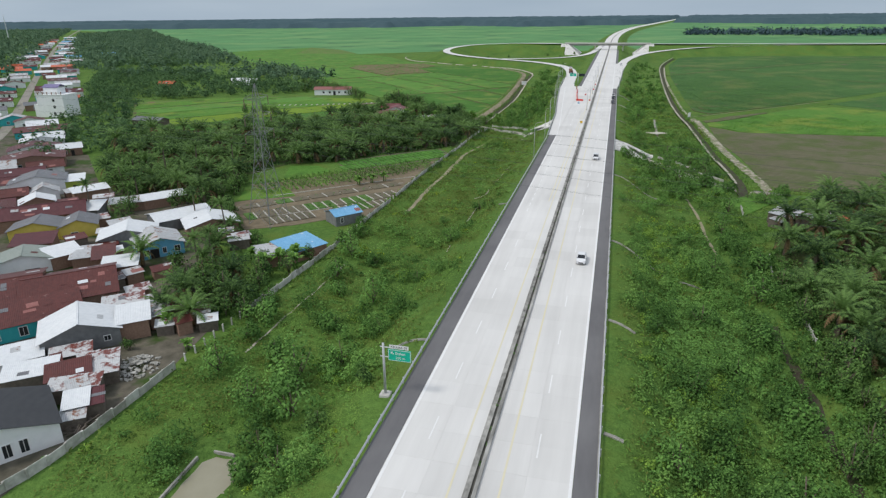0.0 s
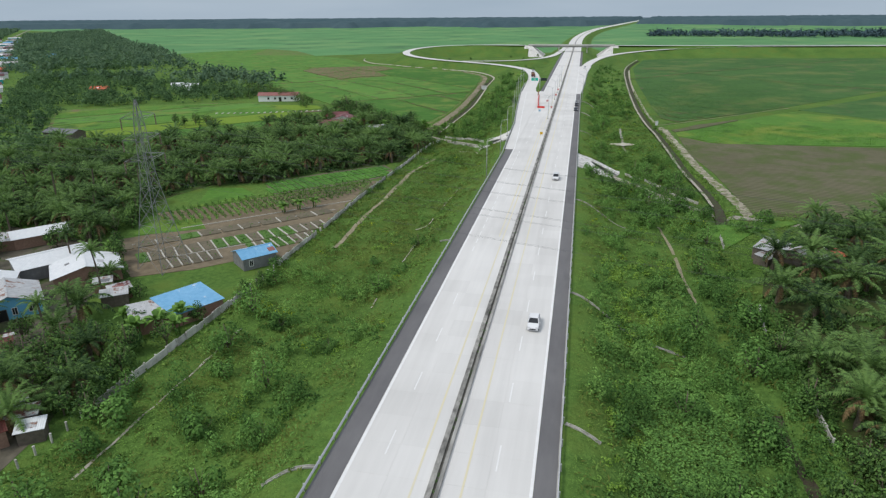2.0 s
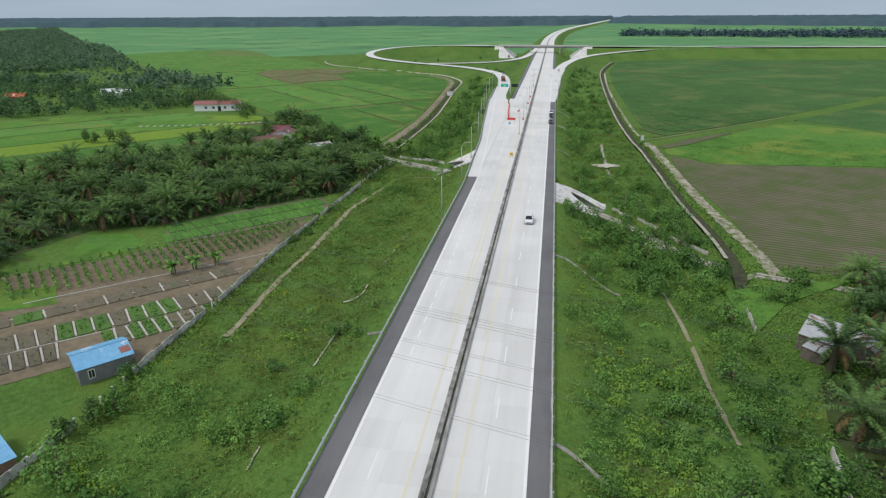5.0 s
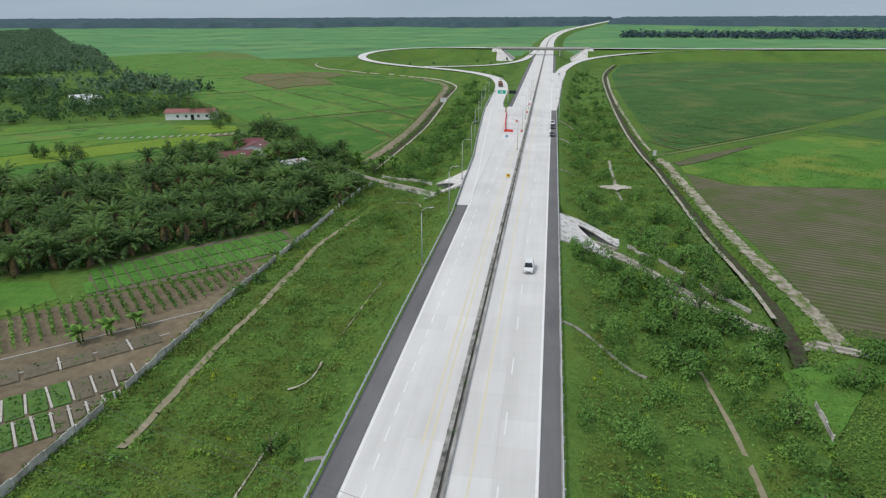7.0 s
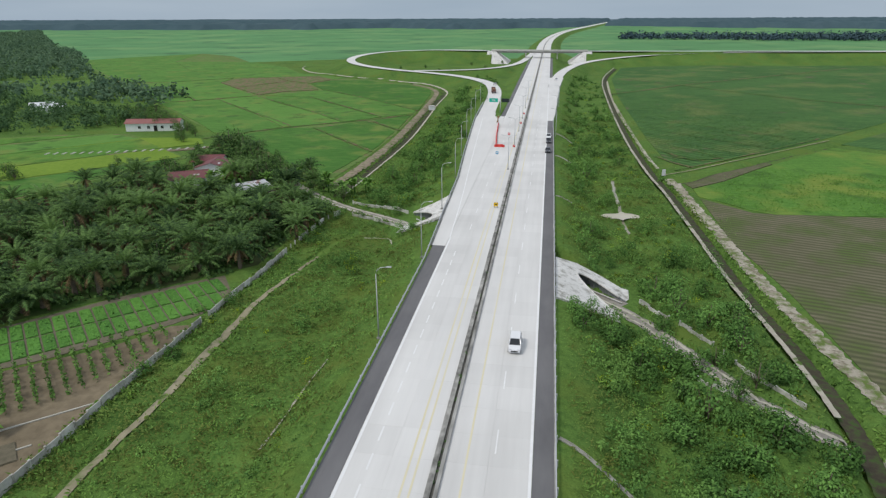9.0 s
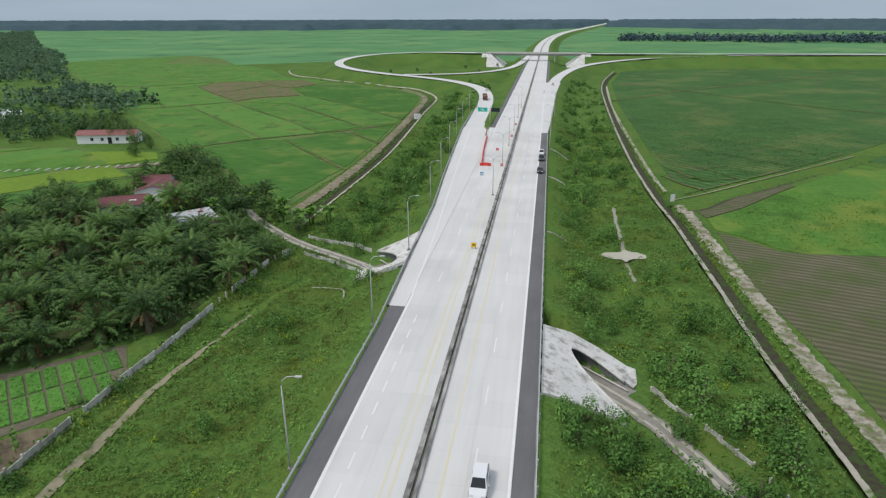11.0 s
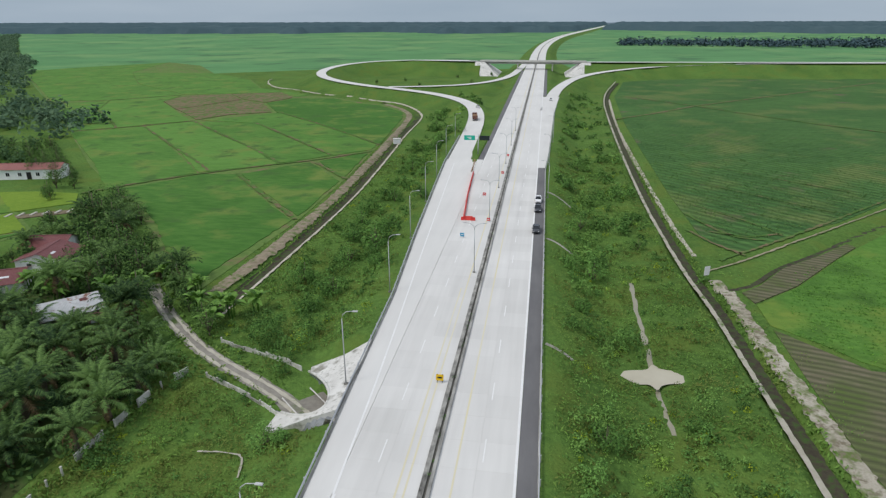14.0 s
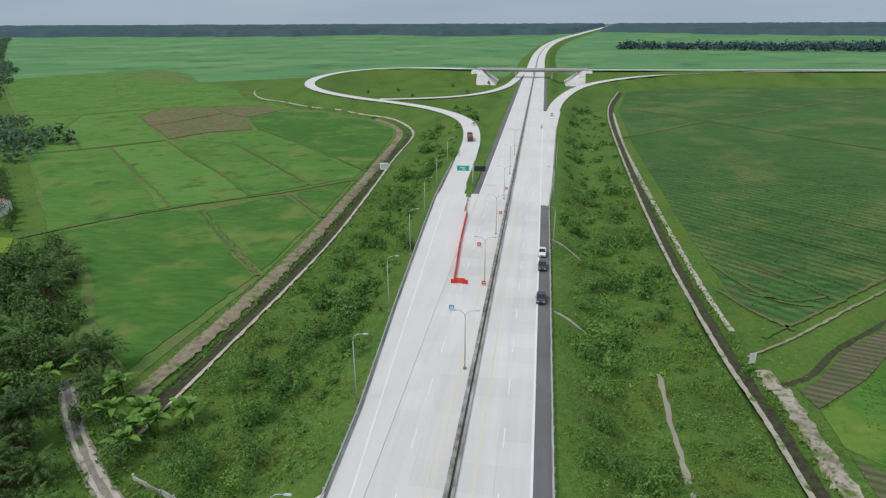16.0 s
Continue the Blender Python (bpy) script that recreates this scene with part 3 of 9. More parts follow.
SAND_POINTS = [(45.2, 190), (45.0, 200), (43.8, 214), (42.4, 228), (41.0, 245), (40.5, 258), (40.3, 270), (39.8, 282), (38.9, 297), (38.9, 314), (37.6, 323)]


def land(x, y):
    """The height of the land."""
    x, y = np.asarray(x, float), np.asarray(y, float)
    shape = x.shape
    x, y = x.ravel(), y.ravel()
    z = np.full(x.shape, LAND_Z)
    wild = smooth_step(-58, -50, x) * (1 - smooth_step(30, 36, x)) * (1 - smooth_step(600, 900, y))
    z = z + wild * (1.1 * (wavy(x, y, 3, 26) - 0.5) + 0.5 * (wavy(x, y, 4, 7) - 0.5))
    # embankments
    m = middle(y)
    wide_l, wide_r = m - (left_edge(y)), right_edge(y) - m
    wide_l = np.where(y > 440, 12.4, wide_l)
    wide_r = np.where(y > 600, 12.2, wide_r)
    d = np.where(x < m, m - x - wide_l, x - m - wide_r)
    top = ROAD_Z - 0.25
    bank = top - (top - LAND_Z) * smooth_step(0.8, 13.0, d) - 0.01 * d
    z = np.maximum(z, np.where(d < 14.0, bank, -9))
    z = np.where(d < 0.8, top, z)
    for ramp in (EXIT_RAMP, LOOP_RAMP, ENTRY_RAMP, OVERPASS):
        r, v = away(x, y, ramp, 40)
        reach = 2.0 * (v - LAND_Z)
        bank = v - 0.4 - (v - 0.4 - LAND_Z) * np.clip((r - 6.5) / np.maximum(reach, 1), 0, 1)
        ok = (r < 40)
        if ramp is OVERPASS:
            ok = ok & ((x < -62) | (x > 36))
        if ramp is ENTRY_RAMP or ramp is LOOP_RAMP:
            bank = bank - 0.2
        z = np.where(ok, np.maximum(z, bank), z)
    # the bank banked up against the near wing of the left mouth
    wing = (x > -35.2) & (x < -23.6) & (y > 246) & (y < 258.4)
    z = np.where(wing, np.maximum(z, np.maximum(2.75 + 0.46 * (x + 24.6), LAND_Z) - 0.10 * np.clip(257.5 - y, 0, 99)), z)
    # the lane runs through under the road
    r, _ = away(x, y, LANE, 20)
    z = np.where((r < 12) & ((x < -35) | (x > 14.5)), np.minimum(z, LAND_Z - 0.1 + np.clip((r - 3.4) * 1.6, 0, 9)), z)
    # the concrete slopes at the mouths of the underpass
    right = (x > 1.7) & (x < 16.5) & (y > 217.5) & (y < 239)
    z = np.where(right, np.minimum(z, np.maximum(2.75 - 0.385 * (x - 2.0), LAND_Z - 0.1)), z)
    left = (x < -23.6) & (x > -36.5) & (y > 256) & (y < 279.5)
    z = np.where(left, np.minimum(z, np.maximum(2.75 + 0.46 * (x + 24.6), LAND_Z - 0.1)), z)
    # nothing stands inside the mouths of the pipe
    r, _ = away(x, y, PIPE, 20)
    z = np.where((r < 8) & (((x < -20.5) & (y > 258.6)) | (x > -2.0)), np.minimum(z, LAND_Z - 0.1 + np.clip((r - np.where(x < -20, 4.4, 3.9)) * 3.5, 0, 9)), z)
    for ditch, wide, deep in ((DITCH_LEFT, 2.5, 1.2), (DITCH_RIGHT + np.array([1.2, 0.0]), 2.6, 2.0), (DITCH_CROSS, 2.0, 0.8), (CHANNEL_RIGHT, 1.2, 0.4), (CHANNEL_NEAR, 1.8, 0.8)):
        r, _ = away(x, y, ditch, 15)
        z = z - deep * (1 - smooth_step(0.25 * wide, wide, r))
    pond = smooth_step(0, 1.2, 5.2 - np.hypot((x - 18.8) * 0.95, (y - 282.5) * 1.9))
    z = np.where(pond > 0, np.minimum(z, LAND_Z + 0.3 - 1.0 * pond), z)
    pond = smooth_step(0, 1.5, 3.2 - np.abs(x + 41)) * smooth_step(0, 1.5, 52 - y) * smooth_step(36, 38, y)
    z = np.where(pond > 0, np.minimum(z, LAND_Z + 0.2 - 1.0 * pond), z)
    return z.reshape(shape)


def steps(start, stop, first, grow):
    out, s = [start], first
    while abs(out[-1] - start) < abs(stop - start):
        out.append(out[-1] + math.copysign(s, stop - start))
        s *= grow
    return out[1:]


gx = np.array(sorted(steps(-76, -5200, 1.4, 1.075) + list(np.arange(-76, 56, 1.35)) + steps(55, 5200, 1.4, 1.075)))
gy = np.array(sorted(steps(16, -400, 2.0, 1.15) + list(np.arange(16, 420, 1.9)) + steps(419, 5200, 1.8, 1.035)))
GX, GY = np.meshgrid(gx, gy)
GZ = land(GX, GY)
nx, ny = len(gx), len(gy)
ids = np.arange(nx * ny).reshape(ny, nx)
quads = np.stack((ids[:-1, :-1], ids[:-1, 1:], ids[1:, 1:], ids[1:, :-1]), -1).reshape(-1, 4)
ground = mesh_object("ground", raw_mesh("ground", np.stack((GX, GY, GZ), -1).reshape(-1, 3), quads, True), M["grass"],
                     label="flat green land with grassy road embankments and ditches", category="ground", kind="structure")


def height(x, y):
    return land(np.array([x]), np.array([y]))[0]


def ribbon(name, line, width, mat, lift=0.06, label="", category="", across=3, parent=None, ragged=0.0, seed=1, z=None, kind="structure"):
    """A strip that follows the land (or its own third column) along a line."""
    p = np.asarray(line, float)
    n = sides_of(p)
    rs = np.random.RandomState(seed)
    verts = []
    for k in range(across + 1):
        u = k / across - 0.5
        w = width * (1 + ragged * rs.uniform(-1, 1, len(p))) if k in (0, across) else width
        q = p[:, :2] + n * (u * w)[:, None] if ragged and k in (0, across) else p[:, :2] + n * (u * width)
        zz = p[:, 2] if z == "line" else (np.full(len(p), z) if z is not None else land(q[:, 0], q[:, 1]))
        verts.append(np.column_stack((q, zz + lift)))
    v = np.stack(verts, 1)
    ids = np.arange(v.shape[0] * v.shape[1]).reshape(v.shape[:2])
    f = np.stack((ids[:-1, :-1], ids[1:, :-1], ids[1:, 1:], ids[:-1, 1:]), -1).reshape(-1, 4)
    return mesh_object(name, raw_mesh(name, v.reshape(-1, 3), f[:, ::-1], True), mat, parent, label, category, kind=kind)


def plot(name, poly, mat, lift=0.10, label="", category="field"):
    """A flat plot of farmland laid on the land."""
    bm = bmesh.new()
    top = [bm.verts.new((x, y, LAND_Z + lift)) for x, y in poly]
    low = [bm.verts.new((x, y, LAND_Z - 0.3)) for x, y in poly]
    bm.faces.new(top)
    for i in range(len(poly)):
        j = (i + 1) % len(poly)
        bm.faces.new((top[i], low[i], low[j], top[j]))
    return part(name, bm, mat, label=label, category=category, kind="structure")


# farmland
plot("field", [(-68, 296), (-65, 350), (-66.5, 400), (-71, 470), (-74.5, 535), (-80, 560), (-100, 588), (-116, 596), (-141, 620), (-164, 630), (-220, 670), (-262, 740), (-330, 800), (-400, 900), (-470, 950), (-522, 862), (-548, 800), (-330, 575), (-278, 519), (-226, 465), (-168, 402), (-126, 362), (-105, 341), (-88, 318)], M["rice_edge"],
     label="flat wet land with grassy bunds between rice plots")


def paddy(poly, seed, lift=0.3, mat="rice", label="standing crop of young green rice"):
    """A plot of rice set in from its bunds, with a ragged edge."""
    r = np.random.RandomState(seed)
    p = np.array(poly, float)
    mid = p.mean(0)
    d = np.hypot(*(p - mid).T)[:, None]
    p = mid + (p - mid) * (1 - 1.0 / d)
    q = np.vstack([a + (b - a) * np.linspace(0, 1, max(2, int(np.hypot(*(b - a)) / 2.5)), endpoint=False)[:, None] for a, b in zip(p, np.roll(p, -1, 0))])
    q = q + r.uniform(-0.35, 0.35, q.shape)
    return plot("field", [tuple(v) for v in q], M[mat], lift, label)


PADDIES = [[(-140, 372), (-121, 397), (-163, 447), (-203, 489), (-229, 468), (-168, 404)], [(-121, 397), (-99, 415), (-122, 443), (-150, 470), (-186, 508), (-203, 489), (-163, 447)],
           [(-99, 415), (-83, 432), (-121, 475), (-150, 507), (-186, 508), (-148, 470)], [(-83, 432), (-70, 446), (-70, 457), (-87, 477), (-118, 511), (-153, 545), (-185, 512), (-150, 507), (-121, 475)],
           [(-70, 459), (-73, 500), (-76, 535), (-81, 557), (-101, 584), (-118, 593), (-143, 616), (-170, 612), (-179, 585), (-156, 546), (-118, 511), (-87, 477)],
           [(-138, 370), (-126, 364), (-105, 343), (-88, 322), (-70, 306), (-66, 349), (-74, 358), (-91, 379), (-107, 398), (-119, 397)], [(-66, 352), (-66.5, 393), (-83, 415), (-88, 421), (-106, 398), (-91, 379)], [(-67, 397), (-70, 440), (-75, 436), (-86, 422), (-82, 416)],
           [(-230, 470), (-214, 482), (-268, 542), (-290, 583), (-316, 560), (-278, 521)], [(-214, 482), (-188, 509), (-221, 548), (-251, 583), (-258, 618), (-290, 584), (-268, 542)],
           [(-258, 622), (-226, 632), (-194, 648), (-172, 620), (-165, 632), (-222, 672), (-264, 742), (-330, 800), (-420, 800), (-340, 690)], [(-258, 622), (-340, 690), (-420, 800), (-470, 946), (-522, 862), (-546, 800), (-328, 576), (-291, 586)]]
for k, poly in enumerate(PADDIES):
    paddy(poly, 300 + k, 0.24 + 0.02 * (k % 5))
plot("field", [(-4000, 4800), (-4000, 3300), (-1380, 1730), (-820, 1105), (-640, 900), (-345, 590), (-550, 802), (-472, 948), (-400, 900), (-330, 800), (-180, 900), (-60, 880), (-28, 900), (-28, 1050), (-24, 1300), (-10, 1600), (15, 1900), (51, 2200), (161, 3000), (410, 4800)], M["field"], lift=0.05,
     label="wide flat green fields reaching to the far woods")
plot("field", [(41, 349), (47, 340.5), (56, 349), (70, 361.5), (80, 369), (112.6, 402), (262, 562), (420, 820), (180, 808), (105, 790), (66, 760), (48, 650), (42, 530), (40.2, 390)], M["cane"], label="dark green cane field with long rows")
plot("field", [(114, 390), (160, 344), (900, 420), (1200, 880), (900, 880), (440, 835), (274, 556)], M["cane"], lift=0.07, label="dark green cane field with long rows")
plot("field", [(30, 890), (900, 930), (4000, 1400), (4000, 4800), (446, 4800), (198, 3000), (87, 2200), (51, 1900), (26, 1600), (12, 1300), (9, 1050)], M["field"], lift=0.05, label="wide flat green fields past the interchange, paled as haze")
plot("field", [(46.5, 194), (150, 170), (420, 230), (420, 330), (115, 290), (53, 289), (42.4, 301.5), (41.8, 265), (45, 237)], M["plough"], label="ploughed brown field with thin green rows")
plot("field", [(42.6, 311.5), (42.4, 303), (48.8, 297), (52.7, 291.8), (58, 288.4), (114, 293), (420, 332), (420, 372), (160, 340), (108, 382), (76, 348.4), (68.8, 340.2), (53.8, 321.8)], M["bright"], lift=0.14, label="bright green young crop")
plot("field", [(41.4, 317), (46, 321.2), (54.2, 332.2), (65, 341.4), (74.8, 351.2), (75.8, 348.8), (68.6, 340.6), (53.6, 322.3), (42.5, 312.2)], M["plough"], lift=0.22, label="small bare ploughed corner plot")
OUTFIELD = [(-282, 325), (-216, 365), (-181, 372), (-130, 330), (-150, 268), (-165, 243), (-198, 241), (-236, 268)]
plot("field", OUTFIELD, M["rice_edge"], label="grassy land beside the palms")
way, out = np.array([0.67, 0.74]), np.array([0.74, -0.67])
s = np.linspace(-140, 140, 281)
for k, (o0, o1, mat) in enumerate(((2, 24, "bright"), (28, 48, "rice"), (49, 74, "bright"), (75, 96, "ripe"), (97, 122, "rice"), (123, 150, "bright"))):
    ends = []
    for o in (o0, o1):
        line = np.array([-240, 355]) + out * o + s[:, None] * way
        hit = line[inside(line[:, 0], line[:, 1], OUTFIELD)]
        if len(hit) > 4:
            ends += [tuple(hit[0]), tuple(hit[-1])]
    if len(ends) == 4:
        paddy([ends[0], ends[1], ends[3], ends[2]], 340 + k, 0.26, mat, "long strip of young rice beside the palms")
for k, poly in enumerate(([(-252, 584), (-253, 616), (-226, 630), (-203, 601), (-221, 548)], [(-226, 630), (-194, 646), (-172, 615), (-180, 586), (-203, 601)], [(-221, 549), (-203, 600), (-181, 585), (-157, 546), (-178, 532), (-187, 512)])):
    paddy(poly, 320 + k, 0.42, "soil", "bare brown plot among the rice")
plot("field", [(-192, 352), (-180.7, 361.5), (-160, 366), (-145, 366), (-138, 356), (-157, 338), (-190, 331)], M["ripe"], lift=0.2, label="yellow-green paddy plot")
# bunds
for k, (line, w) in enumerate((([(-144, 366), (-131, 385), (-117.5, 399), (-104, 411), (-88.4, 422.5), (-75, 437.5), (-68, 445)], 1.3), ([(-230, 468.7), (-205, 490), (-187, 509.4)], 1.2), ([(-202, 488), (-164, 448), (-125, 408), (-119, 400)], 1.2), ([(-186, 508), (-148, 469), (-121, 442), (-99, 417)], 1.3),
                ([(-150, 507), (-121, 476), (-84, 434)], 1.3), ([(-107, 398.5), (-90.5, 378.4), (-72.7, 357.7), (-66, 350)], 1.2), ([(-85, 419), (-65.5, 396)], 1.3), ([(-269, 542), (-222, 493), (-214, 482)], 1.1), ([(-153, 546), (-118, 511), (-87, 477), (-69, 457)], 1.0), ([(-315, 561), (-291, 585), (-258, 621)], 1.1))):
    ribbon("track", resample(line, 1.5), w, M["worn"], lift=0.34 + 0.012 * k, label="narrow earth bund between rice plots", category="track", across=2, ragged=0.6, seed=k)
for line, w in (([(36.3, 327), (44.1, 333.1), (53.2, 341.4), (63.8, 351.7), (75, 361.8), (112, 397)], 0.55),):
    ribbon("track", resample(line, 1.2), w, M["trail"], lift=0.3, label="faint trodden path along the cane field", category="track", across=2, ragged=0.6)
for line, w in (([(38.3, 357), (42.1, 347.6), (48.2, 339)], 0.9), ([(44.9, 380.6), (50.4, 373.9), (57.6, 364.1), (61.5, 355.2)], 0.6), ([(49.3, 411.7), (64.9, 396.1), (82.7, 378.5)], 0.6), ([(62, 435), (77, 419.5), (97, 403)], 0.6), ([(41.5, 335), (49.8, 342.4), (60.6, 352.4), (77.9, 369), (110, 401)], 0.8)):
    ribbon("track", resample(line, 1.2), w, M["worn"], lift=0.3, label="rough earth strip between cane rows", category="track", across=1, ragged=0.7)
ribbon("track", resample([(38.6, 546), (65, 573), (92, 608), (180, 690), (270, 775)], 3), 1.8, M["soil"], lift=0.3, label="farm track between cane fields", category="track", ragged=0.3)
for line, w in (([(55.5, 653), (91, 611), (125, 561), (158, 523), (230, 470)], 1.6), ([(41, 372), (44, 362), (49, 352), (56, 351)], 1.1), ([(44, 356), (52, 352), (62, 357)], 0.9)):
    ribbon("track", resample(line, 2), w, M["worn"], lift=0.3, label="rough earth strip between cane rows", category="track", across=1, ragged=0.4)
ribbon("track", resample([(36.4, 337), (35.7, 351), (35.4, 374), (35.6, 402), (36.4, 485), (38.2, 545), (44, 650)], 1.2), 1.0, M["pale_lip"], lift=0.17, label="overgrown earth track beside the ditch", category="track", ragged=0.3)
ribbon("track", resample(SAND_POINTS, 0.8), 2.9, M["sand"], lift=0.17, label="pale sandy track beside the ditch", category="track", across=5, ragged=0.22)
ribbon("track", resample(BANK_POINTS, 1.2), 3.2, M["bank"], lift=0.22, label="worn dirt bank beside the ditch", category="track", ragged=0.2)
ribbon("ditch_bed", DITCH_LEFT, 2.8, M["mud"], lift=0.2, label="muddy bed of the drainage ditch", category="ditch", across=6, ragged=0.12)
p = DITCH_RIGHT.copy()
p[:, 0] += 1.2
ribbon("ditch_bed", resample(p, 1), 2.5, M["mud"], lift=0.0, z=LAND_Z - 0.75, label="muddy bed of the drainage ditch", category="ditch", across=6, ragged=0.12)
ribbon("ditch_bed", DITCH_CROSS, 1.2, M["mud"], lift=0.15, label="muddy bed of the side ditch", category="ditch", across=1)
p = DITCH_RIGHT.copy()
p[:, 0] -= 0.5
ribbon("ditch_kerb", resample(p[4:], 1.2), 0.85, M["silt"], lift=0.0, z=LAND_Z + 0.2, label="pale silty water along the drainage ditch", category="ditch", across=2, ragged=0.2)
p = DITCH_LEFT.copy()
p[:, :2] -= sides_of(p) * 2.3
ribbon("ditch_kerb", resample(p, 1.5), 1.1, M["pale_lip"], lift=0.3, label="pale silt edge of the drainage ditch", category="ditch", across=2, ragged=0.35)
ribbon("lane", LANE[:34], 2.9, M["gravel"], lift=0.12, label="gravel village lane running under the motorway", category="lane", ragged=0.12)
ribbon("lane", LANE[33:], 3.0, M["gravel"], lift=0.12, label="gravel village lane running under the motorway", category="lane", ragged=0.12)
for piece in (LANE[:34], LANE[33:]):
    for k in (-0.75, 0.75):
        q = piece.copy()
        q[:, :2] += sides_of(q) * k
        ribbon("wheel_track", resample(q, 1.2), 0.6, M["pale_lip"], lift=0.16, label="pale wheel track worn into the gravel lane", category="lane", across=1, ragged=0.4)
ribbon("footpath", resample([(-50.5, 150), (-50.7, 170), (-50.3, 184), (-50.9, 202), (-51.2, 218), (-50.4, 230)], 2), 1.2, M["trail"], lift=0.14, label="worn footpath through the grass", category="path", ragged=0.15)
ribbon("footpath", resample([(-50.4, 229.6), (-50, 234), (-48.6, 243)], 1), 0.75, M["trail"], lift=0.14, label="faint footpath fading out in the grass", category="path", ragged=0.5)
ribbon("footpath", resample([(-52.2, 74), (-51.6, 87), (-51.3, 100), (-51, 110)], 2), 0.35, M["silt"], lift=0.07, label="overgrown footpath through the grass", category="path", ragged=0.5)
ribbon("channel_water", CHANNEL_RIGHT, 0.8, M["water"], lift=0.14, label="narrow channel of muddy water", category="water", across=1, ragged=0.5)
ribbon("channel_water", CHANNEL_NEAR[26:], 1.5, M["mud"], lift=0.2, label="overgrown muddy stream", category="water", across=1, ragged=0.3)
ribbon("old_drain", resample([(-32.4, 179.5), (-31.8, 184), (-31.7, 192.6), (-30.7, 199)], 1.0), 0.4, M["silt"], lift=0.2, label="broken pale concrete drain in the grass", category="drain", across=1, ragged=0.6)
ribbon("old_drain", resample([(-41.5, 254.6), (-38, 255.0), (-35.2, 254.6), (-34.6, 252.5), (-33.8, 250.3)], 0.8), 0.3, M["silt"], lift=0.3, label="broken pale concrete drain in the grass", category="drain", across=1, ragged=0.5)
ribbon("old_drain", resample([(-31.6, 119.4), (-32, 123.8)], 1.0), 0.4, M["silt"], lift=0.2, label="broken pale concrete drain in the grass", category="drain", across=1, ragged=0.6)
ribbon("old_drain", resample([(-32.6, 171), (-32.3, 168.3), (-32.6, 165.6), (-35.3, 164.6)], 0.8), 0.4, M["pale_lip"], lift=0.35, label="broken pale concrete drain in the grass", category="drain", across=1, ragged=0.5)
ribbon("old_drain", resample([(-32.2, 142), (-32.2, 154.4)], 1.0), 0.4, M["silt"], lift=0.2, label="broken pale concrete drain in the grass", category="drain", across=1, ragged=0.6)
ribbon("channel_water", CHANNEL_NEAR[:16], 0.7, M["trail"], lift=0.2, label="dry silted channel", category="water", across=1, ragged=0.3)
bm = bmesh.new()
shore = resample([(13.4, 283.0), (16.2, 279.9), (18.3, 280.6), (19.1, 278.4), (20.0, 280.8), (23.9, 281.4), (23.6, 283.4), (25.0, 285.3), (20.6, 284.9), (19.4, 287.0), (18.6, 284.6), (15.4, 284.2), (13.4, 283.0)], 0.5)
ring = [bm.verts.new((x, y, LAND_Z - 0.28)) for x, y in shore[:-1]]
bm.faces.new(ring)
part("pond_water", bm, M["milky"], label="small milky brown pond in the grass", category="pond", kind="structure")
bm = bmesh.new()
bm.faces.new([bm.verts.new((x, y, LAND_Z - 0.35)) for x, y in [(-44.3, 30), (-37.5, 30), (-38.0, 51.6), (-43.8, 51.6)]])
part("pond_water", bm, M["water"], label="still muddy pond beside a concrete kerb", category="pond", kind="structure")
ribbon("village_road", resample([(-200, 140), (-257, 211), (-298, 256), (-400, 360), (-528, 491), (-700, 670), (-982, 962), (-1430, 1445), (-2200, 2300)], 20), 5.0, M["gravel"], lift=0.15, label="straight village road between houses", category="road", across=1)


# ---------------------------------------------------------------- the motorway
def strip_between(name, ys, xa, xb, z, mat, parent=None, label="", category="", kind="structure", deep=0.0):
    """A paved strip between two edges given along y, with its side faces."""
    ys = np.asarray(ys, float)
    xa, xb = np.broadcast_to(xa, ys.shape), np.broadcast_to(xb, ys.shape)
    z = np.broadcast_to(z, ys.shape)
    cols = [(xa, z), (xb, z)]
    if deep:
        cols = [(xa, z - deep)] + cols + [(xb, z - deep)]
    v = np.stack([np.column_stack((x, ys, zz)) for x, zz in cols], 1)
    ids = np.arange(v.shape[0] * v.shape[1]).reshape(v.shape[:2])
    f = np.stack((ids[:-1, :-1], ids[:-1, 1:], ids[1:, 1:], ids[1:, :-1]), -1).reshape(-1, 4)
    return mesh_object(name, raw_mesh(name, v.reshape(-1, 3), f), mat, parent, label, category, kind=kind)


SLABS_FROM, SLABS_TO, SLAB = 36.0, 411.0, 5.0
road = tagged(new("road"), "pale concrete dual carriageway on a low embankment", "motorway", kind="structure")
far_y = np.concatenate((np.arange(SLABS_TO, 1050, 20), np.arange(1050, 4900, 40)))
near_y = np.arange(-220, SLABS_FROM + 1, 16)
near_y[-1] = SLABS_FROM
for ys in (near_y, far_y):
    m = middle(ys)
    strip_between("carriageway", ys, m - 9.7, m - 0.45, ROAD_Z, M["concrete_far"], road, deep=0.5)
    strip_between("carriageway", ys, m + 0.45, m + 9.55, ROAD_Z, M["concrete_far"], road, deep=0.5)
# exit lane paving and the flare of the entry lane
strip_between("exit_lane_paving", np.arange(240, 413, 4), left_edge(np.arange(240, 413, 4)) + 0.3, -20.05, ROAD_Z - 0.004, M["concrete_far"], road, deep=0.4)
strip_between("entry_lane_paving", np.arange(402, 605, 4), -0.75, right_edge(np.arange(402, 605, 4)) - 0.3, ROAD_Z - 0.004, M["concrete_far"], road, deep=0.4)
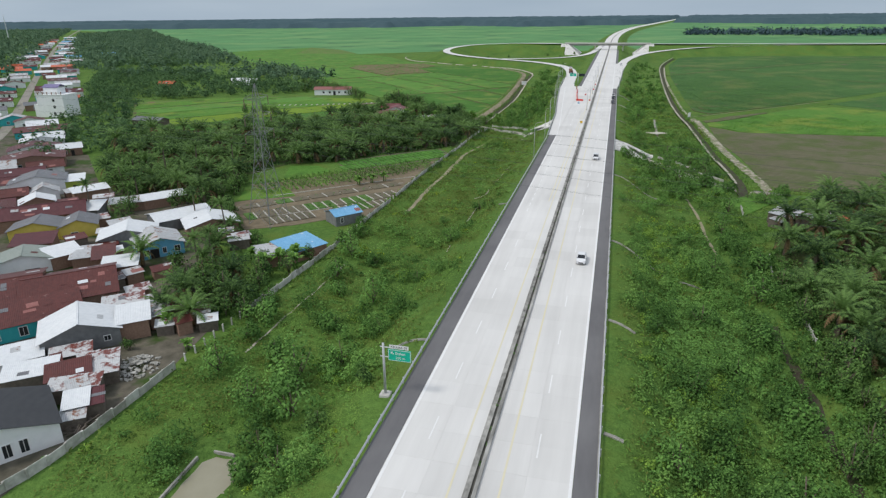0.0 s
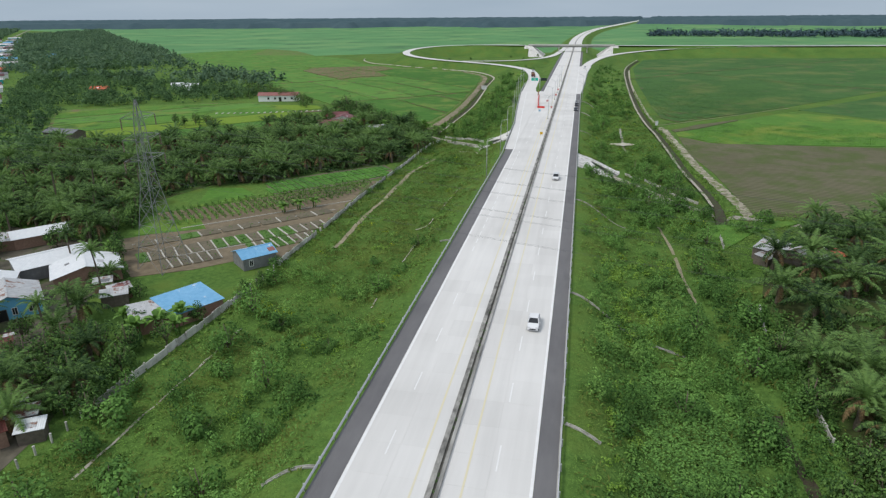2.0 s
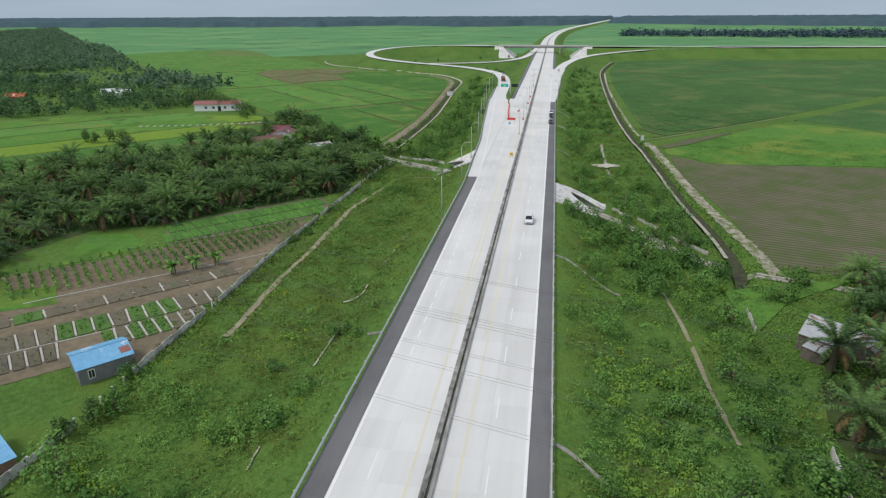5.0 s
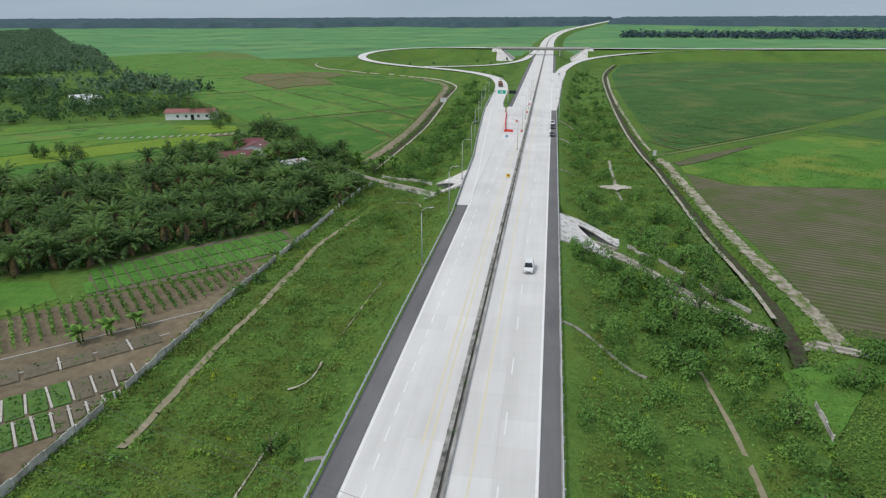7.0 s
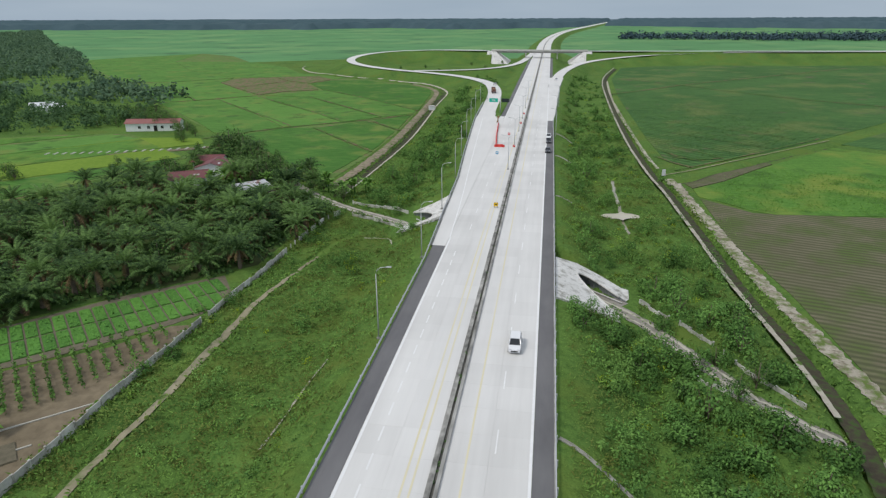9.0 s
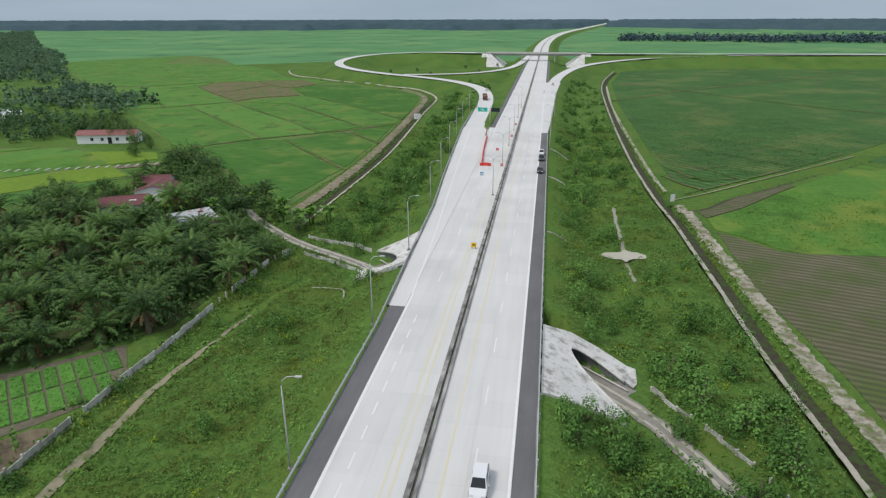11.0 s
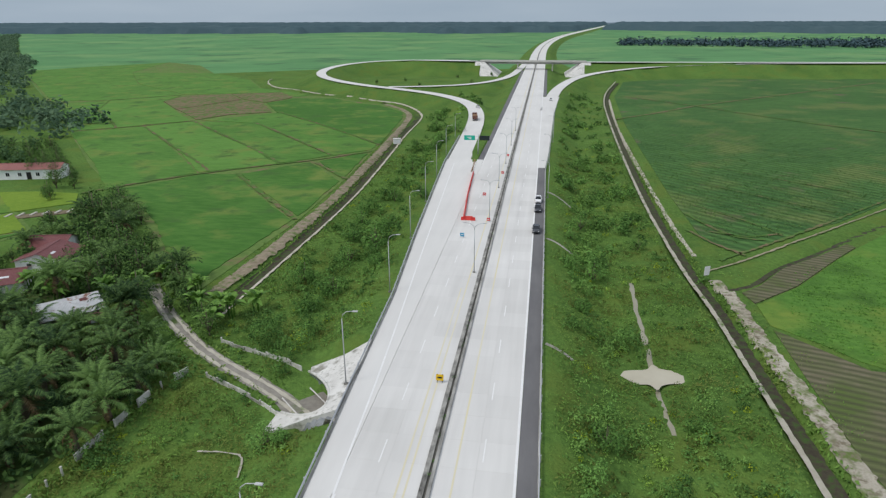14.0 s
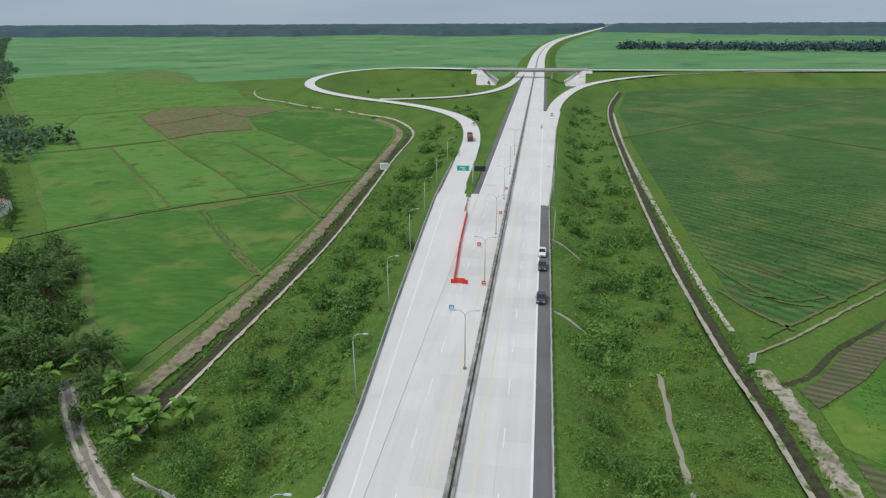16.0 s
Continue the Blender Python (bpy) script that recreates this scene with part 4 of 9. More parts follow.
# asphalt shoulders
strip_between("shoulder", np.array([-220, 240.0]), -22.6, -20.05, ROAD_Z - 0.01, M["asphalt"], road, deep=0.4)
strip_between("shoulder", np.array([-220, 402.0]), -0.72, 1.5, ROAD_Z - 0.01, M["asphalt"], road, deep=0.4)
ys = np.arange(400, 820, 10.0)
strip_between("shoulder", ys, np.interp(ys, [400, 446, 560, 620, 820], [-22.2, -21.8, -22.3, -22.4, -22.4]), -20.05, ROAD_Z - 0.01, M["asphalt"], road, deep=0.4)
ys = np.arange(605, 830, 10.0)
strip_between("shoulder", ys, -0.72, 1.5, ROAD_Z - 0.01, M["asphalt"], road, deep=0.4)
# ramps
for name, line, wide, text in (("exit_ramp", EXIT_RAMP, 8.0, "curving concrete exit ramp"), ("loop_ramp", LOOP_RAMP, 6.5, "concrete loop ramp"),
                               ("entry_ramp", ENTRY_RAMP, 7.5, "concrete entry ramp sweeping in from the crossing road")):
    ribbon(name, line, wide, M["concrete_far"], lift=0.0, z="line", label=text, category="ramp", across=1)

# the wide strip of the ramp's mouth
strip_between("gore_grass_edge", np.array([408.0, 425, 460]), np.array([-23.6, -25.6, -26.6]), np.array([-22.3, -22.3, -22.4]), ROAD_Z + 0.02, M["grass"], road)

# painted lines
def dashes(name, x, start, stop, length, period, mat, wide=0.16):
    n = int((stop - start) / period)
    y = start + period * np.arange(n)
    v, f = [], []
    for a in y:
        k = len(v)
        v += [(x - wide / 2, a, ROAD_Z + 0.012), (x + wide / 2, a, ROAD_Z + 0.012), (x + wide / 2, a + length, ROAD_Z + 0.012), (x - wide / 2, a + length, ROAD_Z + 0.012)]
        f.append((k, k + 1, k + 2, k + 3))
    mesh_object(name, raw_mesh(name, v, f), mat, road)


def line_along(name, ys, x, mat, wide=0.2):
    ys = np.asarray(ys, float)
    strip_between(name, ys, x - wide / 2, x + wide / 2, ROAD_Z + 0.012, mat, road)


long_y = np.concatenate((np.arange(-220, 1050, 30), np.arange(1050, 2600, 50)))
line_along("edge_line", long_y, middle(long_y) + 9.35, M["white_paint"], 0.3)
line_along("edge_line", np.array([-220, 245.0]), np.array([-19.75, -19.75]), M["white_paint"], 0.3)
ys = np.array([245.0, 266, 281, 311, 340, 405])
line_along("edge_line", ys, np.array([-19.9, -20.9, -21.8, -23.8, -25.6, -29.6]), M["white_paint"], 0.25)
ys = np.array([405.0, 440, 500, 800])
line_along("edge_line", ys, np.array([-19.8, -19.8, -19.8, -19.8]), M["white_paint"], 0.25)
line_along("median_line", long_y, middle(long_y) + 2.7, M["yellow_paint"], 0.22)
line_along("median_line", long_y, middle(long_y) - 2.2, M["yellow_paint"], 0.22)
line_along("median_line", np.array([150.0, 300]), np.array([-13.4, -13.4]), M["yellow_paint"], 0.22)
dashes("lane_line", -4.7, -70, 900, 4.2, 12.4, M["white_paint"])
dashes("lane_line", -16.6, 4.7, 140, 4.2, 12.4, M["white_paint"])
dashes("lane_line", -17.55, 140.6, 240, 2.6, 4.7, M["white_paint"], 0.2)
dashes("lane_line", -16.4, 250.6, 800, 4.2, 12.4, M["white_paint"])
# median: a silted drain between a stained kerb and a low concrete wall
ys = np.concatenate((np.arange(-220, 1050, 10.0), np.arange(1050, 2200, 40)))
m = middle(ys)
strip_between("median_drain", ys, m - 0.2, m + 0.2, ROAD_Z - 0.06, M["drain"], label="dark silted drain in the median", category="drain", deep=0.3)
strip_between("median_kerb", ys, m - 0.74, m - 0.16, ROAD_Z + 0.12, M["stained"], label="low concrete kerb blackened by algae", category="kerb", deep=0.5)
strip_between("median_wall", ys, m + 0.18, m + 0.56, ROAD_Z + 0.30, M["kerb_grime"], label="low pale concrete wall along the median", category="barrier", deep=0.8)


# guard rails
def guard_rail(ys, xs, turn, zs, label, rail_end=None):
    ob = thing("guard_rail", pose(float(xs[0]), float(ys[0]), float(zs[0])), label, "guard rail", "guard rails along the motorway")
    xs, ys, zs = xs - xs[0], ys - ys[0], zs - zs[0]
    prof = [(0.0, 0.40), (0.09, 0.47), (0.0, 0.55), (0.0, 0.60), (0.09, 0.68), (0.0, 0.75), (-0.03, 0.75), (-0.03, 0.40)]
    nrm = sides_of(np.column_stack((xs, ys))) * turn
    v = np.stack([np.column_stack((xs + nrm[:, 0] * a, ys + nrm[:, 1] * a, zs + b)) for a, b in prof], 1)
    ids = np.arange(v.shape[0] * v.shape[1]).reshape(v.shape[:2])
    nxt = np.roll(ids, -1, 1)
    f = np.stack((ids[:-1], nxt[:-1], nxt[1:], ids[1:]), -1).reshape(-1, 4)
    mesh_object("beam", raw_mesh("beam", v.reshape(-1, 3), f), M["steel"], ob)
    bm = bmesh.new()
    box(bm, 0.12, 0.16, 1.15, pose(0, 0, -0.42))
    first = part("post", bm, M["steel"], ob)
    me = first.data
    s = np.concatenate(([0], np.cumsum(np.hypot(np.diff(xs), np.diff(ys)))))
    count = min(int(s[-1] / 4), 150)
    for k, u in enumerate(np.linspace(0, s[-1], count)):
        o = first if k == 0 else new("post", me)
        o.parent = ob
        o.location = (float(np.interp(u, s, xs)) - 0.12 * turn * nrm[0, 0] * turn, float(np.interp(u, s, ys)), float(np.interp(u, s, zs)))
    return ob


ys = np.concatenate((np.arange(20, 240, 4.0), np.arange(240, 458, 3.0)))
guard_rail(ys, left_edge(ys), -1, np.full(len(ys), ROAD_Z - 0.05), "galvanised steel guard rail on posts along the shoulder")
ys = np.concatenate((np.arange(20, 400, 4.0), np.arange(400, 560, 4.0)))
guard_rail(ys, right_edge(ys), 1, np.full(len(ys), ROAD_Z - 0.05), "galvanised steel guard rail on posts along the verge")

# grimy kerbs beneath the rails
ys = np.arange(240, 456, 4.0)
strip_between("kerb", ys, left_edge(ys) + 0.08, left_edge(ys) + 0.42, ROAD_Z + 0.10, M["kerb_grime"], label="low concrete kerb blotched with dark algae", category="kerb", deep=0.4)
ys = np.arange(20, 405, 8.0)
strip_between("kerb", ys, right_edge(ys) - 0.20, right_edge(ys) - 0.02, ROAD_Z + 0.06, M["kerb_grime"], label="low concrete kerb blotched with dark algae", category="kerb", deep=0.4)


# ---------------------------------------------------------------- plants
def cards(c, normal, size, slim, rs, jitter=0.35):
    """Pointed leaf faces round the places c (n, 3), about square to normal (n, 3), as verts, faces and the normals of the mass that they make up."""
    n = len(c)
    mass = normal
    normal = mass + rs.normal(size=(n, 3)) * jitter
    normal /= np.linalg.norm(normal, axis=1)[:, None] + 1e-9
    r = rs.normal(size=(n, 3))
    u = np.cross(normal, r)
    u /= np.linalg.norm(u, axis=1)[:, None] + 1e-9
    v = np.cross(normal, u)
    v /= np.linalg.norm(v, axis=1)[:, None] + 1e-9
    s = np.asarray(size).reshape(-1, 1)
    a = c - u * s * 0.5
    b = c + v * s * slim * 0.5 + u * s * 0.05
    d = c + u * s * 0.5 - np.array([0, 0, 1.0]) * s * 0.12
    e = c - v * s * slim * 0.5 + u * s * 0.05
    verts = np.stack((a, b, d, e), 1).reshape(-1, 3)
    return verts, np.arange(4 * n).reshape(n, 4)[:, ::-1], np.repeat(mass, 4, axis=0)


def crown_points(centre, radius, tall, count, rs, lobes=6, core=0.55):
    """Places and outward directions on a lumpy crown: centre (n, 3), radius (n), height (n), count (n)."""
    i = np.repeat(np.arange(len(centre)), count)
    m = len(i)
    lobe_dir = rs.normal(size=(len(centre), lobes, 3))
    lobe_dir[:, :, 2] = np.abs(lobe_dir[:, :, 2]) * 0.8
    lobe_dir /= np.linalg.norm(lobe_dir, axis=2)[:, :, None]
    lobe_far = rs.uniform(0.35, 0.75, (len(centre), lobes))
    lobe_big = rs.uniform(0.28, 0.52, (len(centre), lobes))
    k = rs.randint(0, lobes, m)
    way = rs.normal(size=(m, 3))
    way[:, 2] = np.where(rs.rand(m) < 0.8, np.abs(way[:, 2]), way[:, 2])
    way /= np.linalg.norm(way, axis=1)[:, None]
    shell = rs.uniform(core, 1.0, m) ** 0.6
    q = lobe_dir[i, k] * lobe_far[i, k][:, None] + way * (lobe_big[i, k] * shell)[:, None]
    q[:, 2] = np.maximum(q[:, 2], -0.1)
    p = centre[i] + q * np.stack((radius[i], radius[i], tall[i]), 1)
    nrm = way * 0.75 + q * 0.55 + np.array([0, 0, 0.22]) + rs.normal(size=(m, 3)) * 0.10
    nrm /= np.linalg.norm(nrm, axis=1)[:, None]
    return p, nrm


def stuff(name, chunks, mat, label, category):
    v, f, m, k = [], [], [], 0
    for a, b, c in chunks:
        v.append(a)
        f.append(b + k)
        m.append(c)
        k += len(a)
    return mesh_object(name, raw_mesh(name, np.concatenate(v), np.concatenate(f), normals=np.concatenate(m)), mat, label=label, category=category, kind="stuff")


def scatter(n, x0, x1, y0, y1, rs):
    return rs.uniform(x0, x1, n), rs.uniform(y0, y1, n)


def clear_of_ways(x, y, bed=0.0):
    """True where nothing is paved, wet or walked on."""
    ok = np.ones(x.shape, bool)
    for line, w in ((LANE, 2.6 + bed), (DITCH_LEFT, 3.1), (DITCH_RIGHT, 2.4), (CHANNEL_RIGHT, 0.7), (CHANNEL_NEAR, 0.9 + 0.3 * bed), (FOOTPATH, 1.1 + bed * 0.5), (SAND_LINE, 1.4), (BANK_LINE, 1.5)):
        r, _ = away(x, y, line, 12)
        ok &= r > w
    ok &= np.hypot((x - 18.8) * 0.95, (y - 282.5) * 1.9) > 5.6 + bed
    ok &= ~((np.abs(x + 41) < 3.5 + bed) & (y < 52.5 + bed))
    for r in (EXIT_RAMP, LOOP_RAMP, ENTRY_RAMP):
        q, _ = away(x, y, r, 12)
        ok &= q > 5.6 + bed
    # the concrete aprons at both mouths of the underpass
    ok &= ~((x > 1.0) & (x < 16.5 + bed) & (y > 217.4 + 0.25 * (x - 2) - bed) & (y < 240.2 - 0.28 * (x - 2) + bed))
    ok &= ~((x < -22.5) & (x > -36.8 - bed) & (y > 257 - bed) & (y < 279.8 + bed))
    return ok


FOOTPATH = resample([(-50.5, 150), (-50.7, 170), (-50.3, 184), (-50.9, 202), (-51.2, 218), (-50, 234), (-48, 246), (-44, 258)], 4)
SAND_LINE = resample(SAND_POINTS[:-1] + [(37, 322), (36.4, 337), (35.5, 374), (35.8, 402), (38.2, 545), (44, 650)], 4)
BANK_LINE = resample(BANK_POINTS, 4)
rs = np.random.RandomState(21)


CREEPER = [(11.5, 107), (16, 110), (22, 101), (22.5, 91), (18, 83.5), (13, 86), (9.5, 97)]


def bush_want(x, y):
    """How thick the bushes stand, 0 to 1."""
    left = x < -10
    d = np.where(left, left_edge(y) - x, x - right_edge(y))
    patch = wavy(x, y, 8, 20)
    w = np.where(left, np.interp(y, [30, 105, 135, 150, 262, 274, 290, 330, 430, 500], [0.52, 0.50, 0.38, 0.32, 0.36, 0.74, 0.95, 0.92, 0.70, 0.45]),
                 np.interp(y, [30, 120, 180, 200, 260, 275, 308, 322, 420, 500], [1.05, 0.95, 0.62, 0.88, 0.80, 0.36, 0.36, 0.74, 0.62, 0.42]))
    w = w + np.where(left & (y < 135), np.interp(x, [-58, -52, -47, -40, -31, -26], [-0.05, -0.2, 0.0, 0.22, 0.16, -0.1]), 0)
    w = np.where(inside(x, y, CREEPER), 0.0, w)
    want = smooth_step(1.0 - w, 1.16 - w, patch)
    want *= smooth_step(2.5, 7.0, d)
    # the banks of the left ditch stay low
    want *= smooth_step(5.0, 10.0, away(x, y, DITCH_LEFT, 15)[0])
    return want


# low ground cover over the whole verge
chunks, olive = [], []
for side, (x0, x1), n in (("left", (-58, -23.6), 330000), ("right", (2.4, 34), 290000), ("field edge", (36.6, 45), 15000)):
    x, y = scatter(n, x0, x1, 28, 440, rs)
    near = rs.rand(n) < np.interp(y, [28, 120, 250, 440], [0.9, 0.75, 0.55, 0.36])
    keep = near & clear_of_ways(x, y) & (rs.rand(n) < np.where((x > 4) & (y < 150), np.where(x > 22, 0.2, 0.45), 1.0)) & (rs.rand(n) < 0.35 + 0.65 * smooth_step(0.38, 0.62, wavy(x, y, 12, 9)))
    d = np.where(x < -10, left_edge(y) - x, x - right_edge(y))
    keep &= (d > 0.8) & (rs.rand(n) > 0.7 * bush_want(x, y))
    x, y, d = x[keep], y[keep], d[keep]
    lump = smooth_step(0.38, 0.62, wavy(x, y, 12, 9))
    z = land(x, y) + rs.uniform(0.02, 0.5, len(x)) * np.clip(d / 6, 0.2, 1) * (0.3 + lump)
    nrm = rs.normal(size=(len(x), 3)) * 0.16 + np.array([0, 0, 1.0])
    nrm /= np.linalg.norm(nrm, axis=1)[:, None]
    size = rs.uniform(0.15, 0.34, len(x)) * np.interp(y, [28, 240, 440], [1.0, 1.1, 1.9]) * np.clip(d / 4, 0.5, 1)
    dry = rs.rand(len(x)) < 0.55 * smooth_step(0.5, 0.72, wavy(x, y, 44, 30)) + np.where(x < -10, np.maximum(np.interp(y, [110, 150, 255, 280], [0, 0.85, 0.85, 0.1]), np.where((x < -43) & (y < 110), 0.6, 0)), 0) * smooth_step(0.36, 0.56, wavy(x, y, 45, 14))
    p3 = np.column_stack((x, y, z))
    chunks.append(cards(p3[~dry], nrm[~dry], size[~dry], 0.55, rs))
    olive.append(cards(p3[dry], nrm[dry], size[dry], 0.5, rs))
stuff("grass_cover", chunks, M["blade"], "thick low grass and creepers on the embankment", "grass")
stuff("dry_weeds", olive, M["leaf_olive"], "olive patches of drier weeds on the embankment", "weeds")

# the overgrown clearing beyond the right verge
x, y = scatter(24000, 33, 62, 152, 196, rs)
keep = clear_of_ways(x, y) & (rs.rand(len(x)) < 0.4 + 0.6 * wavy(x, y, 12, 9))
x, y = x[keep], y[keep]
nrm = rs.normal(size=(len(x), 3)) * 0.2 + np.array([0, 0, 1.0])
nrm /= np.linalg.norm(nrm, axis=1)[:, None]
z = land(x, y) + rs.uniform(0.02, 0.45, len(x))
stuff("clearing_grass", [cards(np.column_stack((x, y, z)), nrm, rs.uniform(0.22, 0.5, len(x)), 0.55, rs)], M["blade"], "rough grass and weeds in a clearing", "grass")

# standing crops in the nearest plots, thinning out with distance
def crop(name, poly, n, tall, mat, label, seed, turn, gap, fade):
    r = np.random.RandomState(seed)
    xs, ys = [q[0] for q in poly], [q[1] for q in poly]
    x, y = scatter(n, min(xs), max(xs), min(ys), max(ys), r)
    # pull the plants towards their rows
    c, s = math.cos(radians(turn)), math.sin(radians(turn))
    v = -x * s + y * c
    pull = (np.round(v / gap) * gap - v) * 0.5
    x, y = x - pull * s, y + pull * c
    keep = inside(x, y, poly) & (r.rand(n) < 0.3 + 0.7 * smooth_step(0.35, 0.6, wavy(x, y, seed, 9))) & (r.rand(n) < np.interp(y, [fade[0], fade[1]], [1, 0])) & (r.rand(n) < np.interp(np.abs(x), [100, 150], [1, 0.1]))
    x, y = x[keep], y[keep]
    nm = r.normal(size=(len(x), 3)) * 0.35 + np.array([0, 0, 1.0])
    nm /= np.linalg.norm(nm, axis=1)[:, None]
    p = np.column_stack((x, y, LAND_Z + 0.16 + tall * r.uniform(0.0, 0.8, len(x))))
    stuff(name, [cards(p, nm, r.uniform(0.35, 0.7, len(x)), 0.35, r, 0.15)], M[mat], label, "crop")


crop("crop_rows", [(45, 300), (53, 291), (114, 292), (150, 300), (120, 330), (72, 345), (54, 328)], 17000, 0.25, "crop_leaf", "low leafy crop growing in rows", 61, -14, 1.3, (330, 350))
crop("crop_rows", [(44, 345), (60, 355), (93, 383), (150, 440), (150, 560), (44, 560), (41, 390)], 74000, 0.5, "cane_leaf", "young cane growing in rows", 62, -43, 2.4, (400, 560))

# ragged grass along ditches, walls and tracks
WALL_LINE = resample([(-60, 44), (-59.4, 67), (-58.9, 89), (-57.6, 116), (-57.4, 150), (-57.6, 188), (-56.4, 219), (-55.6, 254), (-55, 267)], 3)
tufts = []
for line, off, n in ((SAND_LINE, -2.0, 1200), (DITCH_RIGHT, -2.3, 1800), (DITCH_RIGHT, 2.7, 1500), (DITCH_RIGHT, 3.3, 2600), (BANK_LINE, 2.2, 900), (BANK_LINE, -2.3, 500), (DITCH_LEFT, 3.9, 1100), (FOOTPATH, 1.15, 500), (FOOTPATH, -1.15, 500), (WALL_LINE[30:], 0.7, 900), (WALL_LINE[30:], -0.7, 1100), (WALL_LINE, 1.4, 900), (LANE, 1.7, 1100), (LANE, -1.7, 1100)):
    i = rs.randint(0, len(line) - 1, n)
    u = rs.rand(n)[:, None]
    q = line[i, :2] * (1 - u) + line[i + 1, :2] * u + sides_of(line)[i] * -(off + rs.normal(size=n) * 0.45)[:, None]
    q = q[(q[:, 1] < 470) & ~((q[:, 0] > -36) & (q[:, 0] < 16) & (q[:, 1] > 216) & (q[:, 1] < 282))]
    nm = rs.normal(size=(len(q), 3)) * 0.6 + np.array([0, 0, 0.7])
    nm /= np.linalg.norm(nm, axis=1)[:, None]
    tufts.append(cards(np.column_stack((q, land(q[:, 0], q[:, 1]) + 0.42)), nm, rs.uniform(0.3, 0.9, len(q)), 0.45, rs))
stuff("edge_grass", tufts, M["blade"], "ragged grass hanging over ditch and track edges", "grass")

# a smooth mat of creepers among the bushes of the right bank
x, y = scatter(9000, 9, 23, 83, 111, rs)
keep = inside(x + 0.8 * np.sin(y), y + 0.8 * np.sin(1.3 * x), CREEPER)
x, y = x[keep], y[keep]
z = land(x, y) + 0.7 + 0.25 * wavy(x, y, 71, 5) + rs.uniform(-0.1, 0.1, len(x))
nrm = rs.normal(size=(len(x), 3)) * 0.15 + np.array([0, 0, 1.0])
nrm /= np.linalg.norm(nrm, axis=1)[:, None]
stuff("creeper_mat", [cards(np.column_stack((x, y, z)), nrm, rs.uniform(0.22, 0.42, len(x)), 0.8, rs)], M["leaf_mid"], "smooth mat of broad-leaved creepers over low scrub", "creepers")

# upright grass blades in tufts
x, y = scatter(105000, -58, 36, 30, 330, rs)
d = np.where(x < -10, left_edge(y) - x, x - right_edge(y))
keep = (d > 1.6) & clear_of_ways(x, y) & (wavy(x, y, 31, 14) > np.where((x < -10) & (y > 130) & (y < 270), 0.36, 0.5))
x, y = x[keep], y[keep]
nrm = rs.normal(size=(len(x), 3)) * 0.5 + np.array([0, 0, 0.9])
nrm[:, 2] = np.abs(nrm[:, 2])
nrm /= np.linalg.norm(nrm, axis=1)[:, None]
tuft_v, tuft_f, tuft_n = cards(np.column_stack((x, y, land(x, y) + 0.3)), nrm, rs.uniform(0.45, 0.9, len(x)), 0.24, rs, 0.2)
n = len(tuft_f) // 2
stuff("tall_grass", [(tuft_v[:4 * n], tuft_f[:n], tuft_n[:4 * n])], M["blade"], "tufts of tall wild grass", "grass")
stuff("tall_grass", [(tuft_v[4 * n:], tuft_f[n:] - 4 * n, tuft_n[4 * n:])], M["leaf_olive"], "dry tufts of tall wild grass", "grass")

# bushes: low mounds and taller clumps that stand up from the grass
n = 6800
x, y = scatter(n, -62, 36, 26, 640, rs)
# taller shrubs stand in clumps
cx, cy = scatter(1500, -60, 35, 28, 640, rs)
ck = rs.rand(len(cx)) < 0.10 + 0.75 * bush_want(cx, cy)
cx, cy = cx[ck], cy[ck]
per = rs.randint(2, 6, len(cx))
tx = np.repeat(cx, per) + rs.normal(size=per.sum()) * 1.5
ty = np.repeat(cy, per) + rs.normal(size=per.sum()) * 1.9
# the near right bank is overgrown all over
nx2, ny2 = scatter(2100, 4, 36, 26, 150, rs)
open_ground = inside(nx2, ny2, CREEPER)
nx2, ny2 = nx2[~open_ground], ny2[~open_ground]
x, y, n = np.concatenate((x, nx2)), np.concatenate((y, ny2)), n + len(nx2)
clump_tone = np.repeat(rs.rand(len(cx)), per)
x, y = np.concatenate((x, tx)), np.concatenate((y, ty))
high = np.arange(len(x)) >= n
tone = np.concatenate((np.clip(np.where((x[:n] > 0) & (y[:n] < 180), 0.68, 0.52) + 1.1 * (wavy(x[:n], y[:n], 19, 24) - 0.5) + 0.3 * rs.normal(size=n), 0, 1), np.clip(clump_tone * np.where(tx > 0, 0.72, 0.62) + rs.normal(size=len(tx)) * 0.08, 0, 1)))
tone = np.clip(tone - np.where((x > 8) & (y < 150), np.interp(x, [8, 20, 27], [0.10, 0.20, 0.55]) * np.interp(y, [115, 150], [1, 0.5]), 0) - np.where((x < -42) & (y < 95), 0.22, 0) - np.where((x < -10) & (y > 262), np.interp(y, [255, 268, 330, 450], [0, 0.45, 0.42, 0.1]), 0) - np.where((x > 8) & (y > 312), 0.2, 0), 0, 1)
d = np.where(x < -10, left_edge(y) - x, x - right_edge(y))
keep = (d > 2.5) & (x > -62) & (x < 36) & clear_of_ways(x, y, 0.8) & (away(x, y, DITCH_LEFT, 12)[0] > 6.0) & (high | (rs.rand(len(x)) < 0.9 * bush_want(x, y) + 0.03 * (d > 5))) & (rs.rand(len(x)) < np.interp(y, [26, 140, 300, 470, 640], [0.98, 0.85, 0.65, 0.5, 0.45]))
x, y, d, high, tone = x[keep], y[keep], d[keep], high[keep], tone[keep]
big = rs.uniform(0.6, 1.15, len(x)) * (0.7 + 0.8 * wavy(x, y, 17, 30)) * np.clip(d / 7, 0.45, 1)
radius = big * np.where(high, rs.uniform(1.6, 2.9, len(x)), rs.uniform(0.8, 1.6, len(x)))
